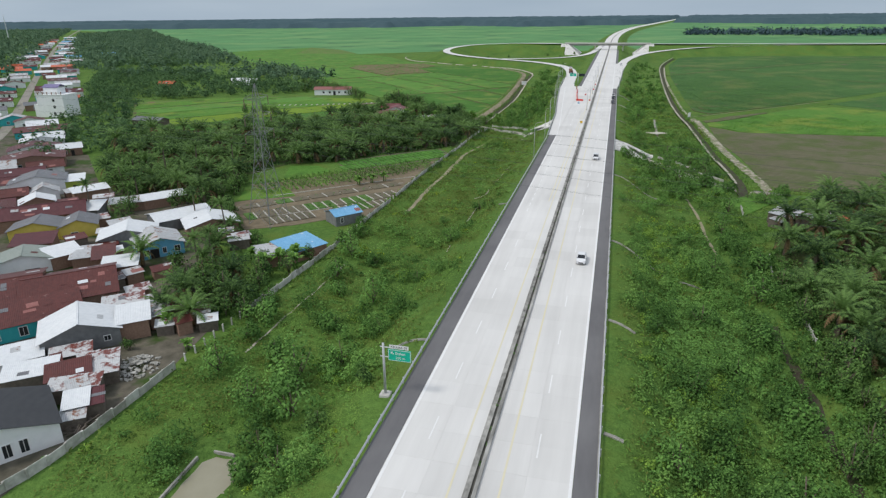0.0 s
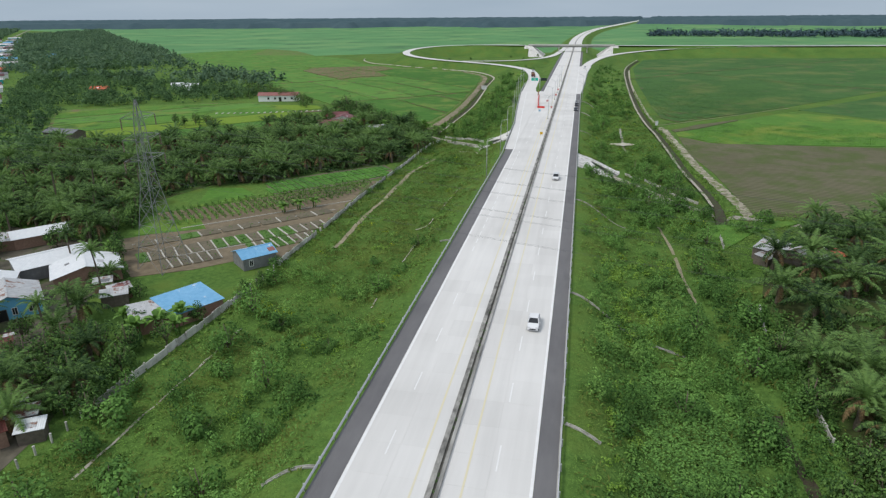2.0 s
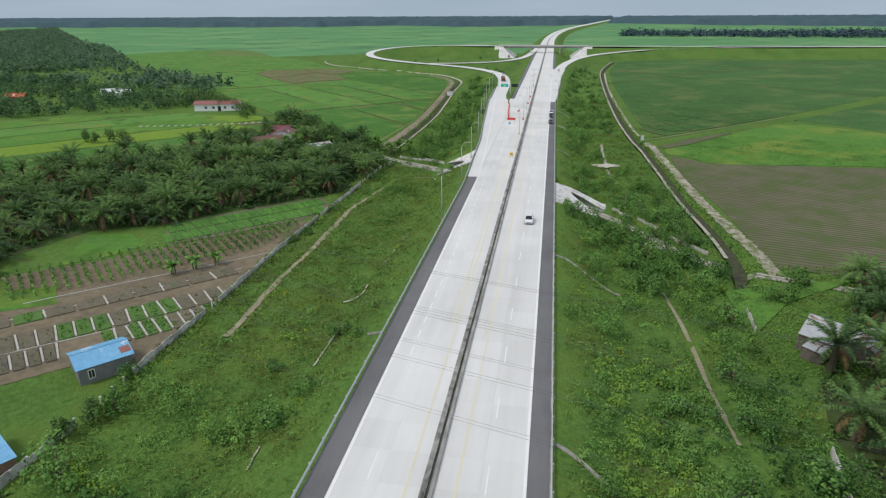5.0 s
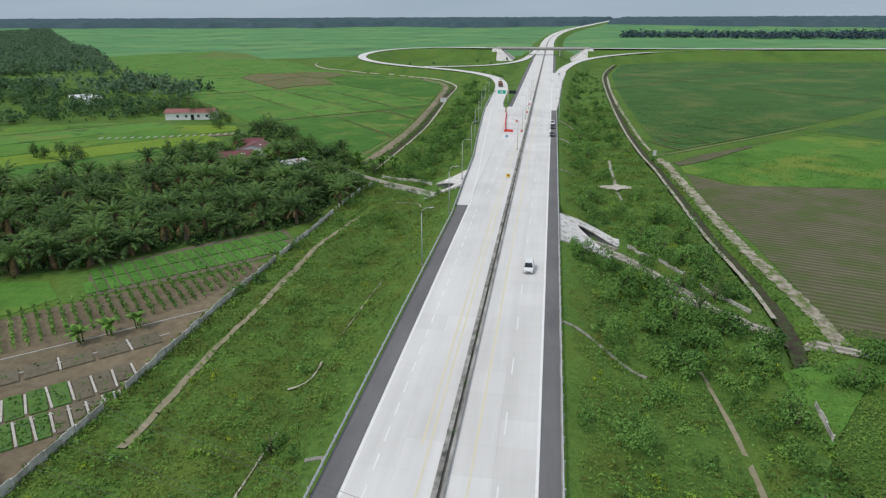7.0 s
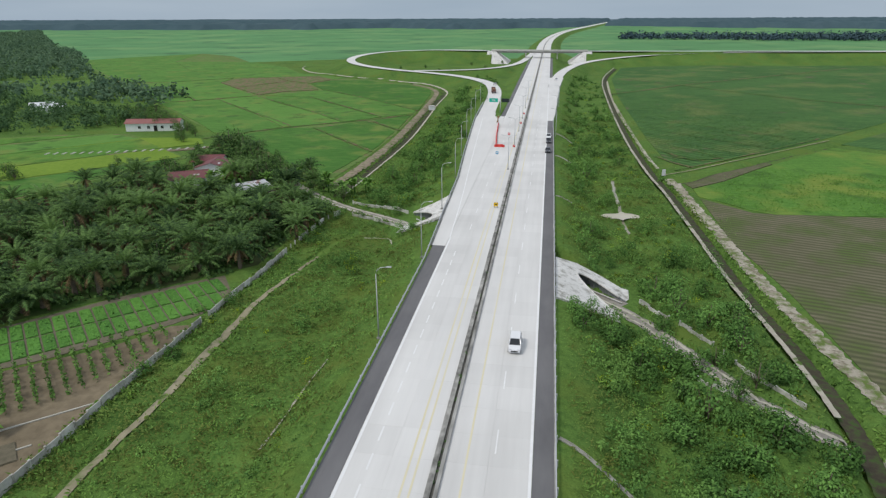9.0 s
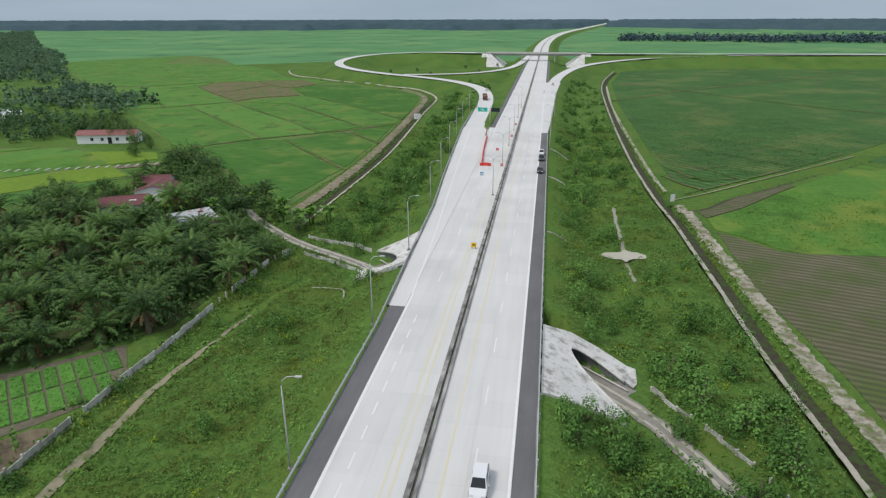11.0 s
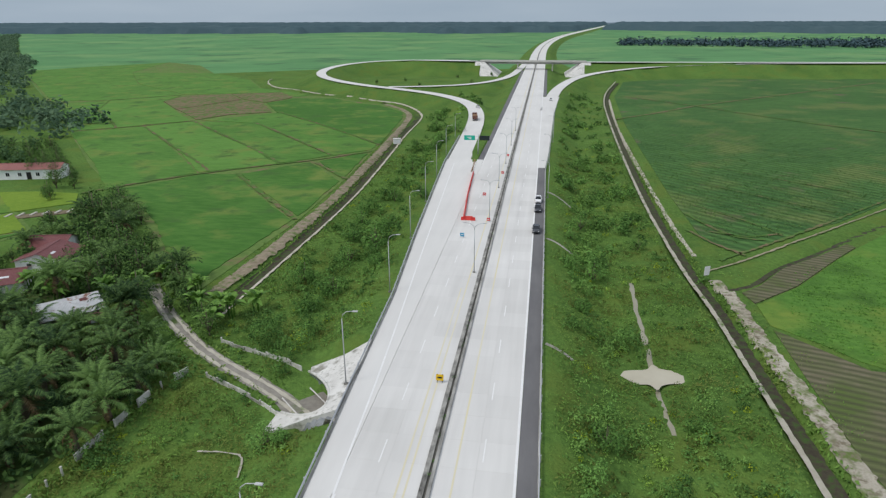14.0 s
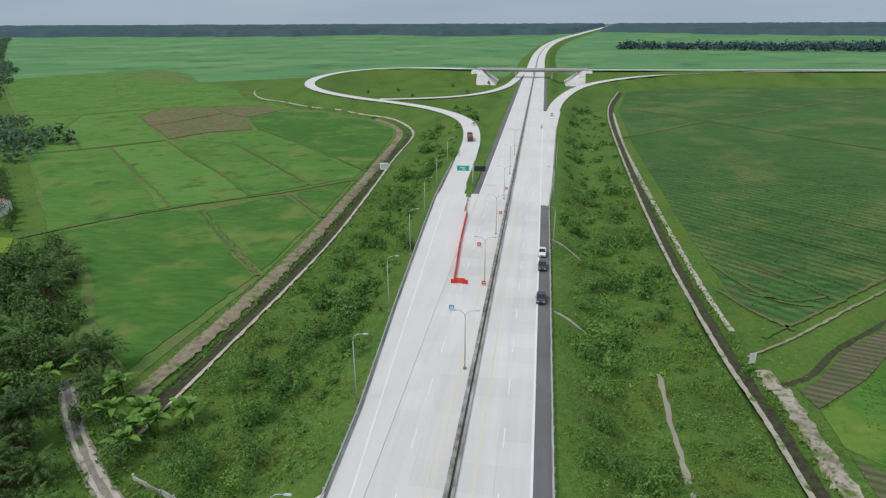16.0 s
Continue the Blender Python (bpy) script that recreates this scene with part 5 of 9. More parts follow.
tall = radius * np.where(high, rs.uniform(1.4, 2.0, len(x)), rs.uniform(0.7, 1.1, len(x)))
tall *= np.where((x > 4) & (y < 150), 1.3, np.where((x < -10) & (y > 270) & (y < 400), 1.25, 1.0))
centre = np.column_stack((x, y, land(x, y) - 0.15))
count = (np.clip(radius, 0.5, 2.8) ** 1.8 * np.where(high, 1.25, 0.9) * np.interp(y, [26, 270, 360, 470, 640], [56, 47, 26, 15, 8])).astype(int) + 8
p, nrm = crown_points(centre, radius, tall, count, rs, lobes=7)
size = rs.uniform(0.20, 0.42, len(p)) * np.interp(p[:, 1], [26, 270, 360, 470, 640], [0.95, 1.05, 1.6, 2.2, 3.2])
tone = np.repeat(tone, count)
for lo, hi, mat, text in ((-1, 0.24, "leaf_deep", "dense dark green shrubs on the verge"), (0.24, 0.46, "leaf_mid", "dense darker green bushes on the verge"), (0.46, 0.78, "leaf", "dense tangled green bushes on the verge"), (0.78, 2, "leaf_fresh", "fresh yellow-green bushes on the verge")):
    pick = (tone >= lo) & (tone < hi)
    stuff("scrub", [cards(p[pick], nrm[pick], size[pick], 0.6, rs)], M[mat], text, "bushes")
# soft low mounds of mixed weeds between the bushes
wx, wy = scatter(5200, -57, 33, 60, 450, rs)
wd = np.where(wx < -10, left_edge(wy) - wx, wx - right_edge(wy))
ok = (wd > 4) & clear_of_ways(wx, wy, 0.3) & (rs.rand(len(wx)) < np.where(wx < -10, np.interp(wy, [60, 120, 150, 270, 300, 450], [0.5, 0.8, 1.0, 1.0, 0.6, 0.5]), np.interp(wy, [60, 150, 250, 450], [0.25, 0.5, 0.9, 0.6])))
wx, wy = wx[ok], wy[ok]
wr = rs.uniform(0.7, 1.7, len(wx)) * (0.6 + 0.8 * wavy(wx, wy, 51, 12))
wc = (np.clip(wr, 0.6, 2) ** 1.5 * np.interp(wy, [60, 300, 450], [30, 22, 12])).astype(int) + 4
p, nrm = crown_points(np.column_stack((wx, wy, land(wx, wy) - 0.1)), wr, wr * rs.uniform(0.45, 0.8, len(wx)), wc, rs, lobes=5)
kind_of = np.repeat(np.clip(0.9 * wavy(wx, wy, 52, 22) + 0.18 * rs.normal(size=len(wx)) + np.where((wx < -10) & (wy > 130) & (wy < 270), -0.02, 0.08), 0, np.where(wy < 130, 0.85, 1)), wc)
size = rs.uniform(0.18, 0.36, len(p)) * np.interp(p[:, 1], [60, 300, 450], [1.0, 1.25, 1.9])
for lo, hi, mat, text in ((-1, 0.42, "leaf_olive", "low mounds of dull olive weeds on the verge"), (0.42, 0.60, "leaf_mid", "low mounds of dark green weeds on the verge"), (0.60, 0.86, "leaf", "low mounds of leafy green weeds on the verge"), (0.86, 2, "leaf_lime", "scattered yellow-flowering weeds on the verge")):
    pick = (kind_of >= lo) & (kind_of < hi)
    stuff("weeds", [cards(p[pick], nrm[pick], size[pick], 0.5, rs)], M[mat], text, "weeds")
ux, uy = scatter(19000, -57, 35, 28, 330, rs)
ok = (rs.rand(len(ux)) < bush_want(ux, uy)) & clear_of_ways(ux, uy, 0.3)
ux, uy = ux[ok], uy[ok]
nrm = rs.normal(size=(len(ux), 3)) * 0.35 + np.array([0, 0, 1.0])
nrm /= np.linalg.norm(nrm, axis=1)[:, None]
stuff("undergrowth", [cards(np.column_stack((ux, uy, land(ux, uy) + rs.uniform(0.1, 0.5, len(ux)))), nrm, rs.uniform(0.3, 0.6, len(ux)), 0.6, rs)], M["leaf_mid"], "dark broad-leaved plants beneath the bushes", "bushes")
# paler flowering weeds
pick = (rs.rand(len(x)) < 0.05) & ((x < -10) | (y > 160))
p, nrm = crown_points(centre[pick] + np.array([0, 0, 0.3]), radius[pick] * 0.9, tall[pick] * 0.8, np.maximum(count[pick] // 3, 6), rs)
stuff("flowering_scrub", [cards(p, nrm, rs.uniform(0.2, 0.4, len(p)), 0.6, rs)], M["leaf_lime"], "yellow-green flowering weeds among the bushes", "bushes")


# weeds rooted in the silt of the median
my = np.concatenate((rs.uniform(30, 330, 70), rs.uniform(330, 600, 40)))
p, nrm = crown_points(np.column_stack((middle(my), my, np.full(len(my), ROAD_Z - 0.05))), rs.uniform(0.25, 0.6, len(my)), rs.uniform(0.2, 0.6, len(my)), np.full(len(my), 22), rs)
stuff("median_weeds", [cards(p, nrm, rs.uniform(0.1, 0.24, len(p)), 0.5, rs)], M["leaf_deep"], "small dark weeds growing in the median drain", "weeds")


# trees: trunk with limbs and a crown of leaf clumps
def tree(name, tall, wide, trunk, leaves, leaf_size, seed, label, lobes=9, mat="leaf_dark"):
    r = np.random.RandomState(seed)
    ob = thing(name, Matrix(), label, "tree")
    bm = bmesh.new()
    tube(bm, [(0, 0, -0.3), (0.05 * r.randn(), 0.05, trunk * 0.5), (0.15 * r.randn(), 0.15 * r.randn(), trunk), (0.2 * r.randn(), 0.1, tall * 0.75)],
         [0.045 * tall * 0.6, 0.036 * tall * 0.6, 0.028 * tall * 0.6, 0.01 * tall], 7)
    for k in range(6):
        a = k * 1.05 + r.uniform(-0.3, 0.3)
        z = trunk * r.uniform(0.75, 1.25)
        far = wide * r.uniform(0.35, 0.55)
        tube(bm, [(0, 0, z), (far * 0.5 * math.cos(a), far * 0.5 * math.sin(a), z + 0.2 * (tall - z)), (far * math.cos(a), far * math.sin(a), z + 0.5 * (tall - z))], [0.015 * tall, 0.011 * tall, 0.004 * tall], 5)
    part("trunk", bm, M["bark"], ob, smooth=True)
    c = np.array([[0, 0, trunk * 0.95]])
    p, nrm = crown_points(c, np.array([wide]), np.array([tall - trunk]), np.array([leaves]), r, lobes=lobes, core=0.35)
    p[:, 2] -= 0.12 * (p[:, 0] ** 2 + p[:, 1] ** 2) / wide
    v, f, nv = cards(p, nrm, r.uniform(0.7, 1.3, len(p)) * leaf_size, 0.6, r)
    mesh_object("crown", raw_mesh("crown", v, f, normals=nv), M[mat], ob)
    return ob


def palm(name, trunk, fronds, length, seed, label, thick=0.3, droop=1.0, shed=0):
    """A palm: ringed trunk, and fronds of paired leaflets along a bent rib."""
    r = np.random.RandomState(seed)
    ob = thing(name, Matrix(), label, "palm tree")
    bm = bmesh.new()
    zs = np.linspace(-0.3, trunk, 6)
    lean = r.uniform(-0.04, 0.04, 2) * trunk
    tube(bm, [(lean[0] * (z / trunk) ** 2, lean[1] * (z / trunk) ** 2, z) for z in zs], [thick * (1.25 if k % 2 else 1.0) * (1.15 - 0.3 * k / 6) for k in range(6)], 6)
    part("trunk", bm, M["bark"], ob)
    live, dead = ([], [], []), ([], [], [])
    for k in range(fronds):
        old = k >= fronds - shed
        v, f, lean_of = dead if old else live
        az = k * 2.39996 + r.uniform(-0.25, 0.25)
        up = np.interp(k / fronds, [0, 0.45, 0.85, 1], [1.35, 0.72, 0.05, -0.35]) + r.uniform(-0.12, 0.12) - (0.45 if old else 0)
        ln = length * r.uniform(0.85, 1.1) * (0.75 if k < 4 or old else 1.0)
        out = np.array([math.cos(az), math.sin(az), 0])
        side = np.array([-math.sin(az), math.cos(az), 0])
        pos = np.array([lean[0], lean[1], trunk]) + out * thick * 0.5
        rib, ang = [], up
        seg = 7
        for s in range(seg + 1):
            rib.append(pos.copy())
            pos = pos + (out * math.cos(ang) + np.array([0, 0, 1.0]) * math.sin(ang)) * ln / seg
            ang -= droop * (0.05 + 0.045 * s)
        rib = np.array(rib)
        for s in range(seg):
            along = rib[s + 1] - rib[s]
            along /= np.linalg.norm(along)
            upn = np.cross(along, side)
            if upn[2] < 0:
                upn = -upn
            wl = ln * 0.16 * math.sin(math.pi * (0.12 + 0.84 * (s + 0.5) / seg)) + 0.08
            for quarter in range(4):
                base = rib[s] + (rib[s + 1] - rib[s]) * (0.25 * quarter + r.uniform(-0.05, 0.05))
                for sg in (-1, 1):
                    tip = base + sg * side * wl * 0.85 + along * wl * 0.55 - upn * wl * r.uniform(0.15, 0.6)
                    w = along * ln / seg * 0.30
                    i = len(v)
                    v += [base, base + w, tip]
                    f.append((i, i + 1, i + 2) if sg > 0 else (i, i + 2, i + 1))
                    m = upn * 0.8 + out * 0.25 + sg * side * 0.4 + np.array([0, 0, 0.2])
                    lean_of += [m / np.linalg.norm(m)] * 3
    mesh_object("crown", raw_mesh("crown", np.array(live[0]), np.array(live[1]), normals=np.array(live[2])), M["frond"], ob)
    if shed:
        mesh_object("dead_fronds", raw_mesh("dead_fronds", np.array(dead[0]), np.array(dead[1]), normals=np.array(dead[2])), M["dry_frond"], ob, "hanging brown dead fronds")
    return ob


def banana(name, seed, label):
    r = np.random.RandomState(seed)
    ob = thing(name, Matrix(), label, "banana plant")
    bm = bmesh.new()
    for k in range(3):
        a = k * 2.1
        tube(bm, [(0.35 * math.cos(a), 0.35 * math.sin(a), -0.2), (0.45 * math.cos(a), 0.45 * math.sin(a), 1.2), (0.5 * math.cos(a), 0.5 * math.sin(a), 2.2)], [0.13, 0.11, 0.07], 6)
    part("stem", bm, M["leaf_garden"], ob, smooth=True)
    bm = bmesh.new()
    for k in range(20):
        a = k * 2.4 + r.uniform(-0.3, 0.3)
        e = r.uniform(0.3, 1.25)
        base = Vector((0.45 * math.cos(k % 3 * 2.1), 0.45 * math.sin(k % 3 * 2.1), r.uniform(1.8, 2.3)))
        way, sd = Vector((math.cos(a), math.sin(a), 0)), Vector((-math.sin(a), math.cos(a), 0))
        ring = []
        for s in range(5):
            u = s / 4
            w = 0.42 * math.sin(math.pi * (0.1 + 0.85 * u))
            p = base + way * (2.6 * u * math.cos(e)) + Vector((0, 0, 2.6 * u * math.sin(e) - 1.3 * u * u))
            ring.append((bm.verts.new(p - sd * w), bm.verts.new(p + Vector((0, 0, 0.05 - 0.12))), bm.verts.new(p + sd * w)))
        for q, t in zip(ring, ring[1:]):
            bm.faces.new((q[0], q[1], t[1], t[0]))
            bm.faces.new((q[1], q[2], t[2], t[1]))
    part("leaves", bm, M["banana_leaf"], ob)
    return ob


def plant(proto, x, y, size, rs, group="", label=""):
    m = pose(float(x), float(y), float(height(x, y)), 0, 0, rs.uniform(0, 360)) @ Matrix.Diagonal((size, size, size * rs.uniform(0.9, 1.12), 1))
    ob = copy_thing(proto, m)
    return tagged(ob, label, group=group)


def retire(ob):
    """Take a pattern out again once its copies stand."""
    for o in list(ob.children_recursive) + [ob]:
        bpy.data.objects.remove(o)


OIL = [palm("oil_palm", 2.2 + 0.9 * k, 27, 5.5, 40 + k, "oil palm with a thick trunk and arching dark green fronds", 0.42, 1.15, 2 + k) for k in range(4)]
COCO = [palm("coconut_palm", 8.0 + 2 * k, 20, 3.6, 50 + k, "tall slender coconut palm with drooping fronds", 0.17, 1.3) for k in range(2)]
BROAD = [tree("tree", 7.5 + 1.4 * k, 3.6 + 0.5 * k, 1.5, 640, 0.64, 60 + k, "leafy broad-crowned tree with dark green foliage") for k in range(4)]
SHRUB = [tree("shrub", 3.2 + 0.6 * k, 2.2 + 0.35 * k, 0.3, 720, 0.36, 70 + k, "dense rounded green shrub on the verge", mat=("leaf_deep", "leaf_mid")[k % 2]) for k in range(4)]
BANANA = [banana("banana_plant", 80, "banana plant with broad bright green leaves")]

PALM_GROVE = [(-59, 236), (-64.5, 230.5), (-92.5, 202.5), (-96, 199), (-108, 193), (-113, 176), (-122, 154), (-150, 152), (-185, 198), (-200, 236), (-166, 238), (-152, 260), (-127, 296), (-92, 298), (-72, 286), (-58.5, 268)]
rs = np.random.RandomState(5)
px, py = np.meshgrid(np.arange(-205, -50, 7.7), np.arange(148, 304, 7.7))
px = (px + (np.arange(px.shape[0]) % 2 * 3.75)[:, None]).ravel() + rs.uniform(-1.3, 1.3, px.size)
py = py.ravel() + rs.uniform(-1.3, 1.3, py.size)
keep = inside(px, py, PALM_GROVE) & ~inside(px, py, [(-103, 186), (-96, 191), (-88, 182), (-97, 175)]) & (np.hypot(px + 108, py - 309) > 9) & (np.hypot(px + 108, py - 296) > 8.5) & (np.hypot(px + 84, py - 286) > 7)
r, _ = away(px, py, LANE, 20)
keep &= r > 4
for x, y in zip(px[keep], py[keep]):
    if rs.rand() < 0.93:
        plant(OIL[rs.randint(4)], x, y, rs.uniform(0.8, 1.15), rs, "palms of the grove")
    else:
        plant(BROAD[rs.randint(4)], x, y, rs.uniform(0.55, 0.85), rs, "trees of the grove")
for x, y in ((-101, 199.5), (-94.5, 205.5), (-88, 211), (-81.5, 217.5), (-75, 224), (-68.5, 230.5), (-63, 236.5)):
    plant(OIL[rs.randint(4)], x, y, rs.uniform(0.85, 1.1), rs, "palms of the grove")
# the floor of the grove: litter and grass with palm shade in the colour
plot("grove_floor", PALM_GROVE, M["litter"], lift=0.05, label="leaf litter and thin grass, darkened as shade beneath the palms", category="ground")
# undergrowth of the grove
n = 2300
x, y = scatter(n, -205, -55, 148, 304, rs)
keep = inside(x, y, PALM_GROVE) & ~inside(x, y, [(-108, 190), (-94, 198), (-84, 182), (-97, 170)])
x, y = x[keep], y[keep]
p, nrm = crown_points(np.column_stack((x, y, np.full(len(x), LAND_Z))), rs.uniform(1.4, 3.0, len(x)), rs.uniform(0.8, 2.2, len(x)), np.full(len(x), 26), rs)
stuff("undergrowth", [cards(p, nrm, rs.uniform(0.7, 1.1, len(p)), 0.6, rs)], M["leaf_dark"], "shady undergrowth beneath the palms", "bushes")

RIGHT_GROVE = [(34, 92), (50, 84), (92, 100), (100, 186), (60, 196), (54, 176), (41, 158), (36, 140)]
px, py = np.meshgrid(np.arange(33, 92, 6.9), np.arange(84, 200, 6.9))
px, py = px.ravel() + rs.uniform(-1.8, 1.8, px.size), py.ravel() + rs.uniform(-1.8, 1.8, py.size)
keep = inside(px, py, RIGHT_GROVE) & (np.hypot(px - 46, py - 164) > 6.2) & ~((px < 55) & (py > 106) & (py < 147))
for x, y in zip(px[keep], py[keep]):
    k = rs.rand()
    if k < 0.9:
        plant(OIL[rs.randint(4)], x, y, rs.uniform(0.75, 1.1), rs, "palms beside the hut")
    else:
        plant(BROAD[rs.randint(4)], x, y, rs.uniform(0.5, 0.85), rs, "trees beside the hut")
for x, y, k in ((36.5, 115, 1.05), (41.5, 109, 1.15), (42.5, 133, 1.1), (51, 143, 1.1), (48, 122, 1.0), (54, 113, 1.1), (38, 138, 1.0), (46, 146, 0.95), (37.5, 101, 0.9), (47, 104, 1.0), (56, 128, 1.0), (60, 139, 1.0), (44, 118, 0.9)):
    plant(OIL[rs.randint(4)], x, y, k, rs, "palms beside the hut")
for x, y, k in ((35, 62, 0.75), (41, 57, 0.8), (47, 66, 0.85), (38, 77, 0.8), (45, 84, 0.8), (51, 76, 0.9), (36, 91, 0.65), (43, 97, 0.7), (56, 88, 0.8), (34, 50, 0.7), (53, 58, 0.8), (33.5, 84, 0.55)):
    plant(BROAD[rs.randint(4)], x, y, k, rs, "trees beside the stream")
# same floor by the hut, palm shade included in its colour
plot("grove_floor", RIGHT_GROVE, M["litter"], lift=0.05, label="leaf litter darkened as shade beneath the palms by the hut", category="ground")
n = 1700
x, y = scatter(n, 32, 92, 40, 200, rs)
keep = inside(x, y, RIGHT_GROVE + []) | (inside(x, y, [(33, 40), (70, 40), (60, 90), (34, 92)]))
keep &= (np.hypot(x - 46, y - 162) > 7)
x, y = x[keep], y[keep]
p, nrm = crown_points(np.column_stack((x, y, np.full(len(x), LAND_Z))), rs.uniform(1.4, 2.8, len(x)), rs.uniform(0.8, 2.4, len(x)), np.full(len(x), 40), rs)
stuff("undergrowth", [cards(p, nrm, rs.uniform(0.4, 0.7, len(p)), 0.6, rs)], M["leaf_dark"], "thick undergrowth round the palm trees", "bushes")

# single shrubs and small trees on the verges
SINGLE = [(5, 215, 0.8), (7.5, 216.4, 0.8), (10.5, 216.6, 0.8), (13.0, 215.5, 0.8), (6, 211, 1.0), (19.5, 219.5, 0.8), (21, 206, 1.1), (25, 209, 1.0), (-33, 256.5, 0.8), (-30, 255, 0.7), (-37, 60, 1.2), (-40, 68, 1.3), (-44, 62, 1.1), (-36, 74, 1.2), (-47, 74, 1.1), (-33, 50, 1.1), (-42, 84, 1.1), (-39, 95, 1.0), (-46, 96, 0.9), (-50, 104, 1.2), (-52, 116, 1.2), (-45, 112, 0.9),
          (-53, 68, 1.1), (-54, 78, 1.2), (-34, 84, 0.8), (-33, 128, 0.9), (-38, 141, 0.6), (-54, 128, 1.1), (-34, 106, 0.7), (-54.5, 84, 1.3), (-57, 90, 1.0), (-55, 198, 0.7), (-31, 150, 0.7),
          (-37.6, 53.5, 1.1), (-36.5, 49, 1.0), (-38, 330, 1.3), (-42, 322, 1.2), (-36, 342, 1.1), (-45, 335, 1.0), (-34, 316, 1.0), (-48, 310, 1.2), (-40, 305, 1.1), (-33, 362, 0.9), (-47, 350, 0.9), (-43, 372, 0.9), (-39, 395, 1.0), (-46, 412, 1.1), (-42, 440, 1.3), (-45, 452, 1.2),
          (-37, 470, 1.0), (-52, 500, 1.1), (-56, 530, 1.0),
          (10, 60, 1.1), (16, 66, 1.2), (22, 58, 1.2), (14, 78, 1.0), (20, 84, 1.2), (26, 74, 1.3), (9, 92, 0.9), (17, 100, 1.1), (25, 96, 1.2), (28, 112, 1.3), (12, 118, 0.8), (22, 124, 1.1), (31, 128, 1.2), (18, 140, 0.9), (27, 150, 1.0), (31, 168, 0.9),
          (20, 178, 1.2), (24, 186, 1.3), (17, 190, 1.2), (28, 190, 1.2), (21, 196, 1.3), (30, 182, 1.0), (14, 205, 1.2), (18, 208, 1.1), (11, 212, 1.0), (27, 222, 1.2), (30, 214, 1.3), (23, 226, 1.1), (20, 232, 1.1), (32, 226, 1.2), (29, 234, 1.1), (24, 238, 0.9),
          (33, 206, 1.2), (34, 188, 1.2), (38, 182, 1.3), (42, 178, 1.2), (48, 186, 1.1), (10, 262, 0.8), (9, 300, 0.9), (12, 318, 0.9), (8, 338, 0.8), (11, 350, 1.0), (24, 340, 0.7), (9, 390, 0.9), (13, 420, 0.9), (8, 455, 0.8), (14, 480, 0.8), (18, 520, 0.7)]
for x, y, s in SINGLE:
    plant(SHRUB[rs.randint(4)], x, y, s * rs.uniform(0.9, 1.2), rs, "shrubs on the verges")
for x, y, s in ((-31.5, 57, 0.5), (-29, 66, 0.45), (29, 66, 0.6), (32, 58, 0.65), (24, 48, 0.6), (31, 86, 0.6), (33, 104, 0.6), (33, 118, 0.55), (26, 200, 0.45), (19, 200, 0.5), (29.5, 204, 0.5), (31, 220, 0.5), (-56, 284.5, 0.5), (-59.5, 289, 0.5), (-66, 280, 0.6), (-62, 275, 0.6), (-71, 286, 0.6), (-76, 293, 0.6), (-67.5, 297, 0.55), (-72, 302, 0.6), (-58, 268.5, 0.45)):
    plant(BROAD[rs.randint(4)], x, y, s, rs, "trees on the verges")

# palms and trees among the village
for x, y, s in ((-66, 80, 0.95), (-70, 84, 0.9), (-73, 82, 0.85), (-80, 108, 1.1), (-63, 88, 0.8), (-92, 100, 0.9)):
    plant(OIL[rs.randint(4)], x, y, s, rs, "palms of the village")
for x, y, s in ((-79, 105, 0.95), (-83, 117, 0.9), (-77, 98, 0.85), (-99, 128, 0.8), (-126, 140, 1.0), (-131, 128, 0.9), (-142, 158, 1.0), (-136, 165, 1.1), (-150, 170, 1.0), (-118, 158, 1.0), (-128, 170, 1.1), (-120, 178, 0.9)):
    plant(COCO[rs.randint(2)], x, y, s, rs, "coconut palms of the village")
for x, y, s in ((-62, 84, 0.6), (-66, 90, 0.7), (-70, 95, 0.75), (-62, 95, 0.6), (-75, 92, 0.7), (-72, 101, 0.6), (-84, 100, 0.6), (-60, 103, 0.5), (-88, 122, 0.5), (-118, 125, 0.7), (-122, 132, 0.8), (-112, 138, 0.7), (-132, 142, 0.8), (-110, 146, 0.7), (-140, 150, 0.9),
                (-56, 126, 0.55), (-57, 122, 0.5), (-58, 84, 0.5), (-72, 62, 0.35), (-76, 118, 0.5), (-70, 70, 0.3), (-60, 112, 0.5), (-64, 100, 0.55), (-68, 108, 0.5)):
    plant(BROAD[rs.randint(4)], x, y, s, rs, "trees of the village")
for x, y, s in ((-68.5, 77.5, 0.8), (-64, 107, 1.0), (-62, 110, 1.0), (-66, 104, 1.0), (-60.5, 106.5, 0.9), (-96, 136, 0.9), (-61, 72, 0.6), (-71, 108, 0.8), (-52, 295, 1.2), (-55, 291, 1.2), (-96, 296, 1.2), (-99, 300, 1.2), (-94, 300, 1.1), (-102, 297, 1.1), (-92, 292, 1.1),
                (-73, 172, 0.9), (-70, 175, 0.9), (-67, 178, 0.8), (-57, 287, 1.1), (-60, 296, 1.2), (-63, 293, 1.1), (-58.5, 291, 1.0), (-66, 299, 1.2), (-76, 304, 1.2), (-80, 300, 1.2), (-84, 296, 1.2)):
    plant(BANANA[0], x, y, s * 1.1, rs, "banana plants")

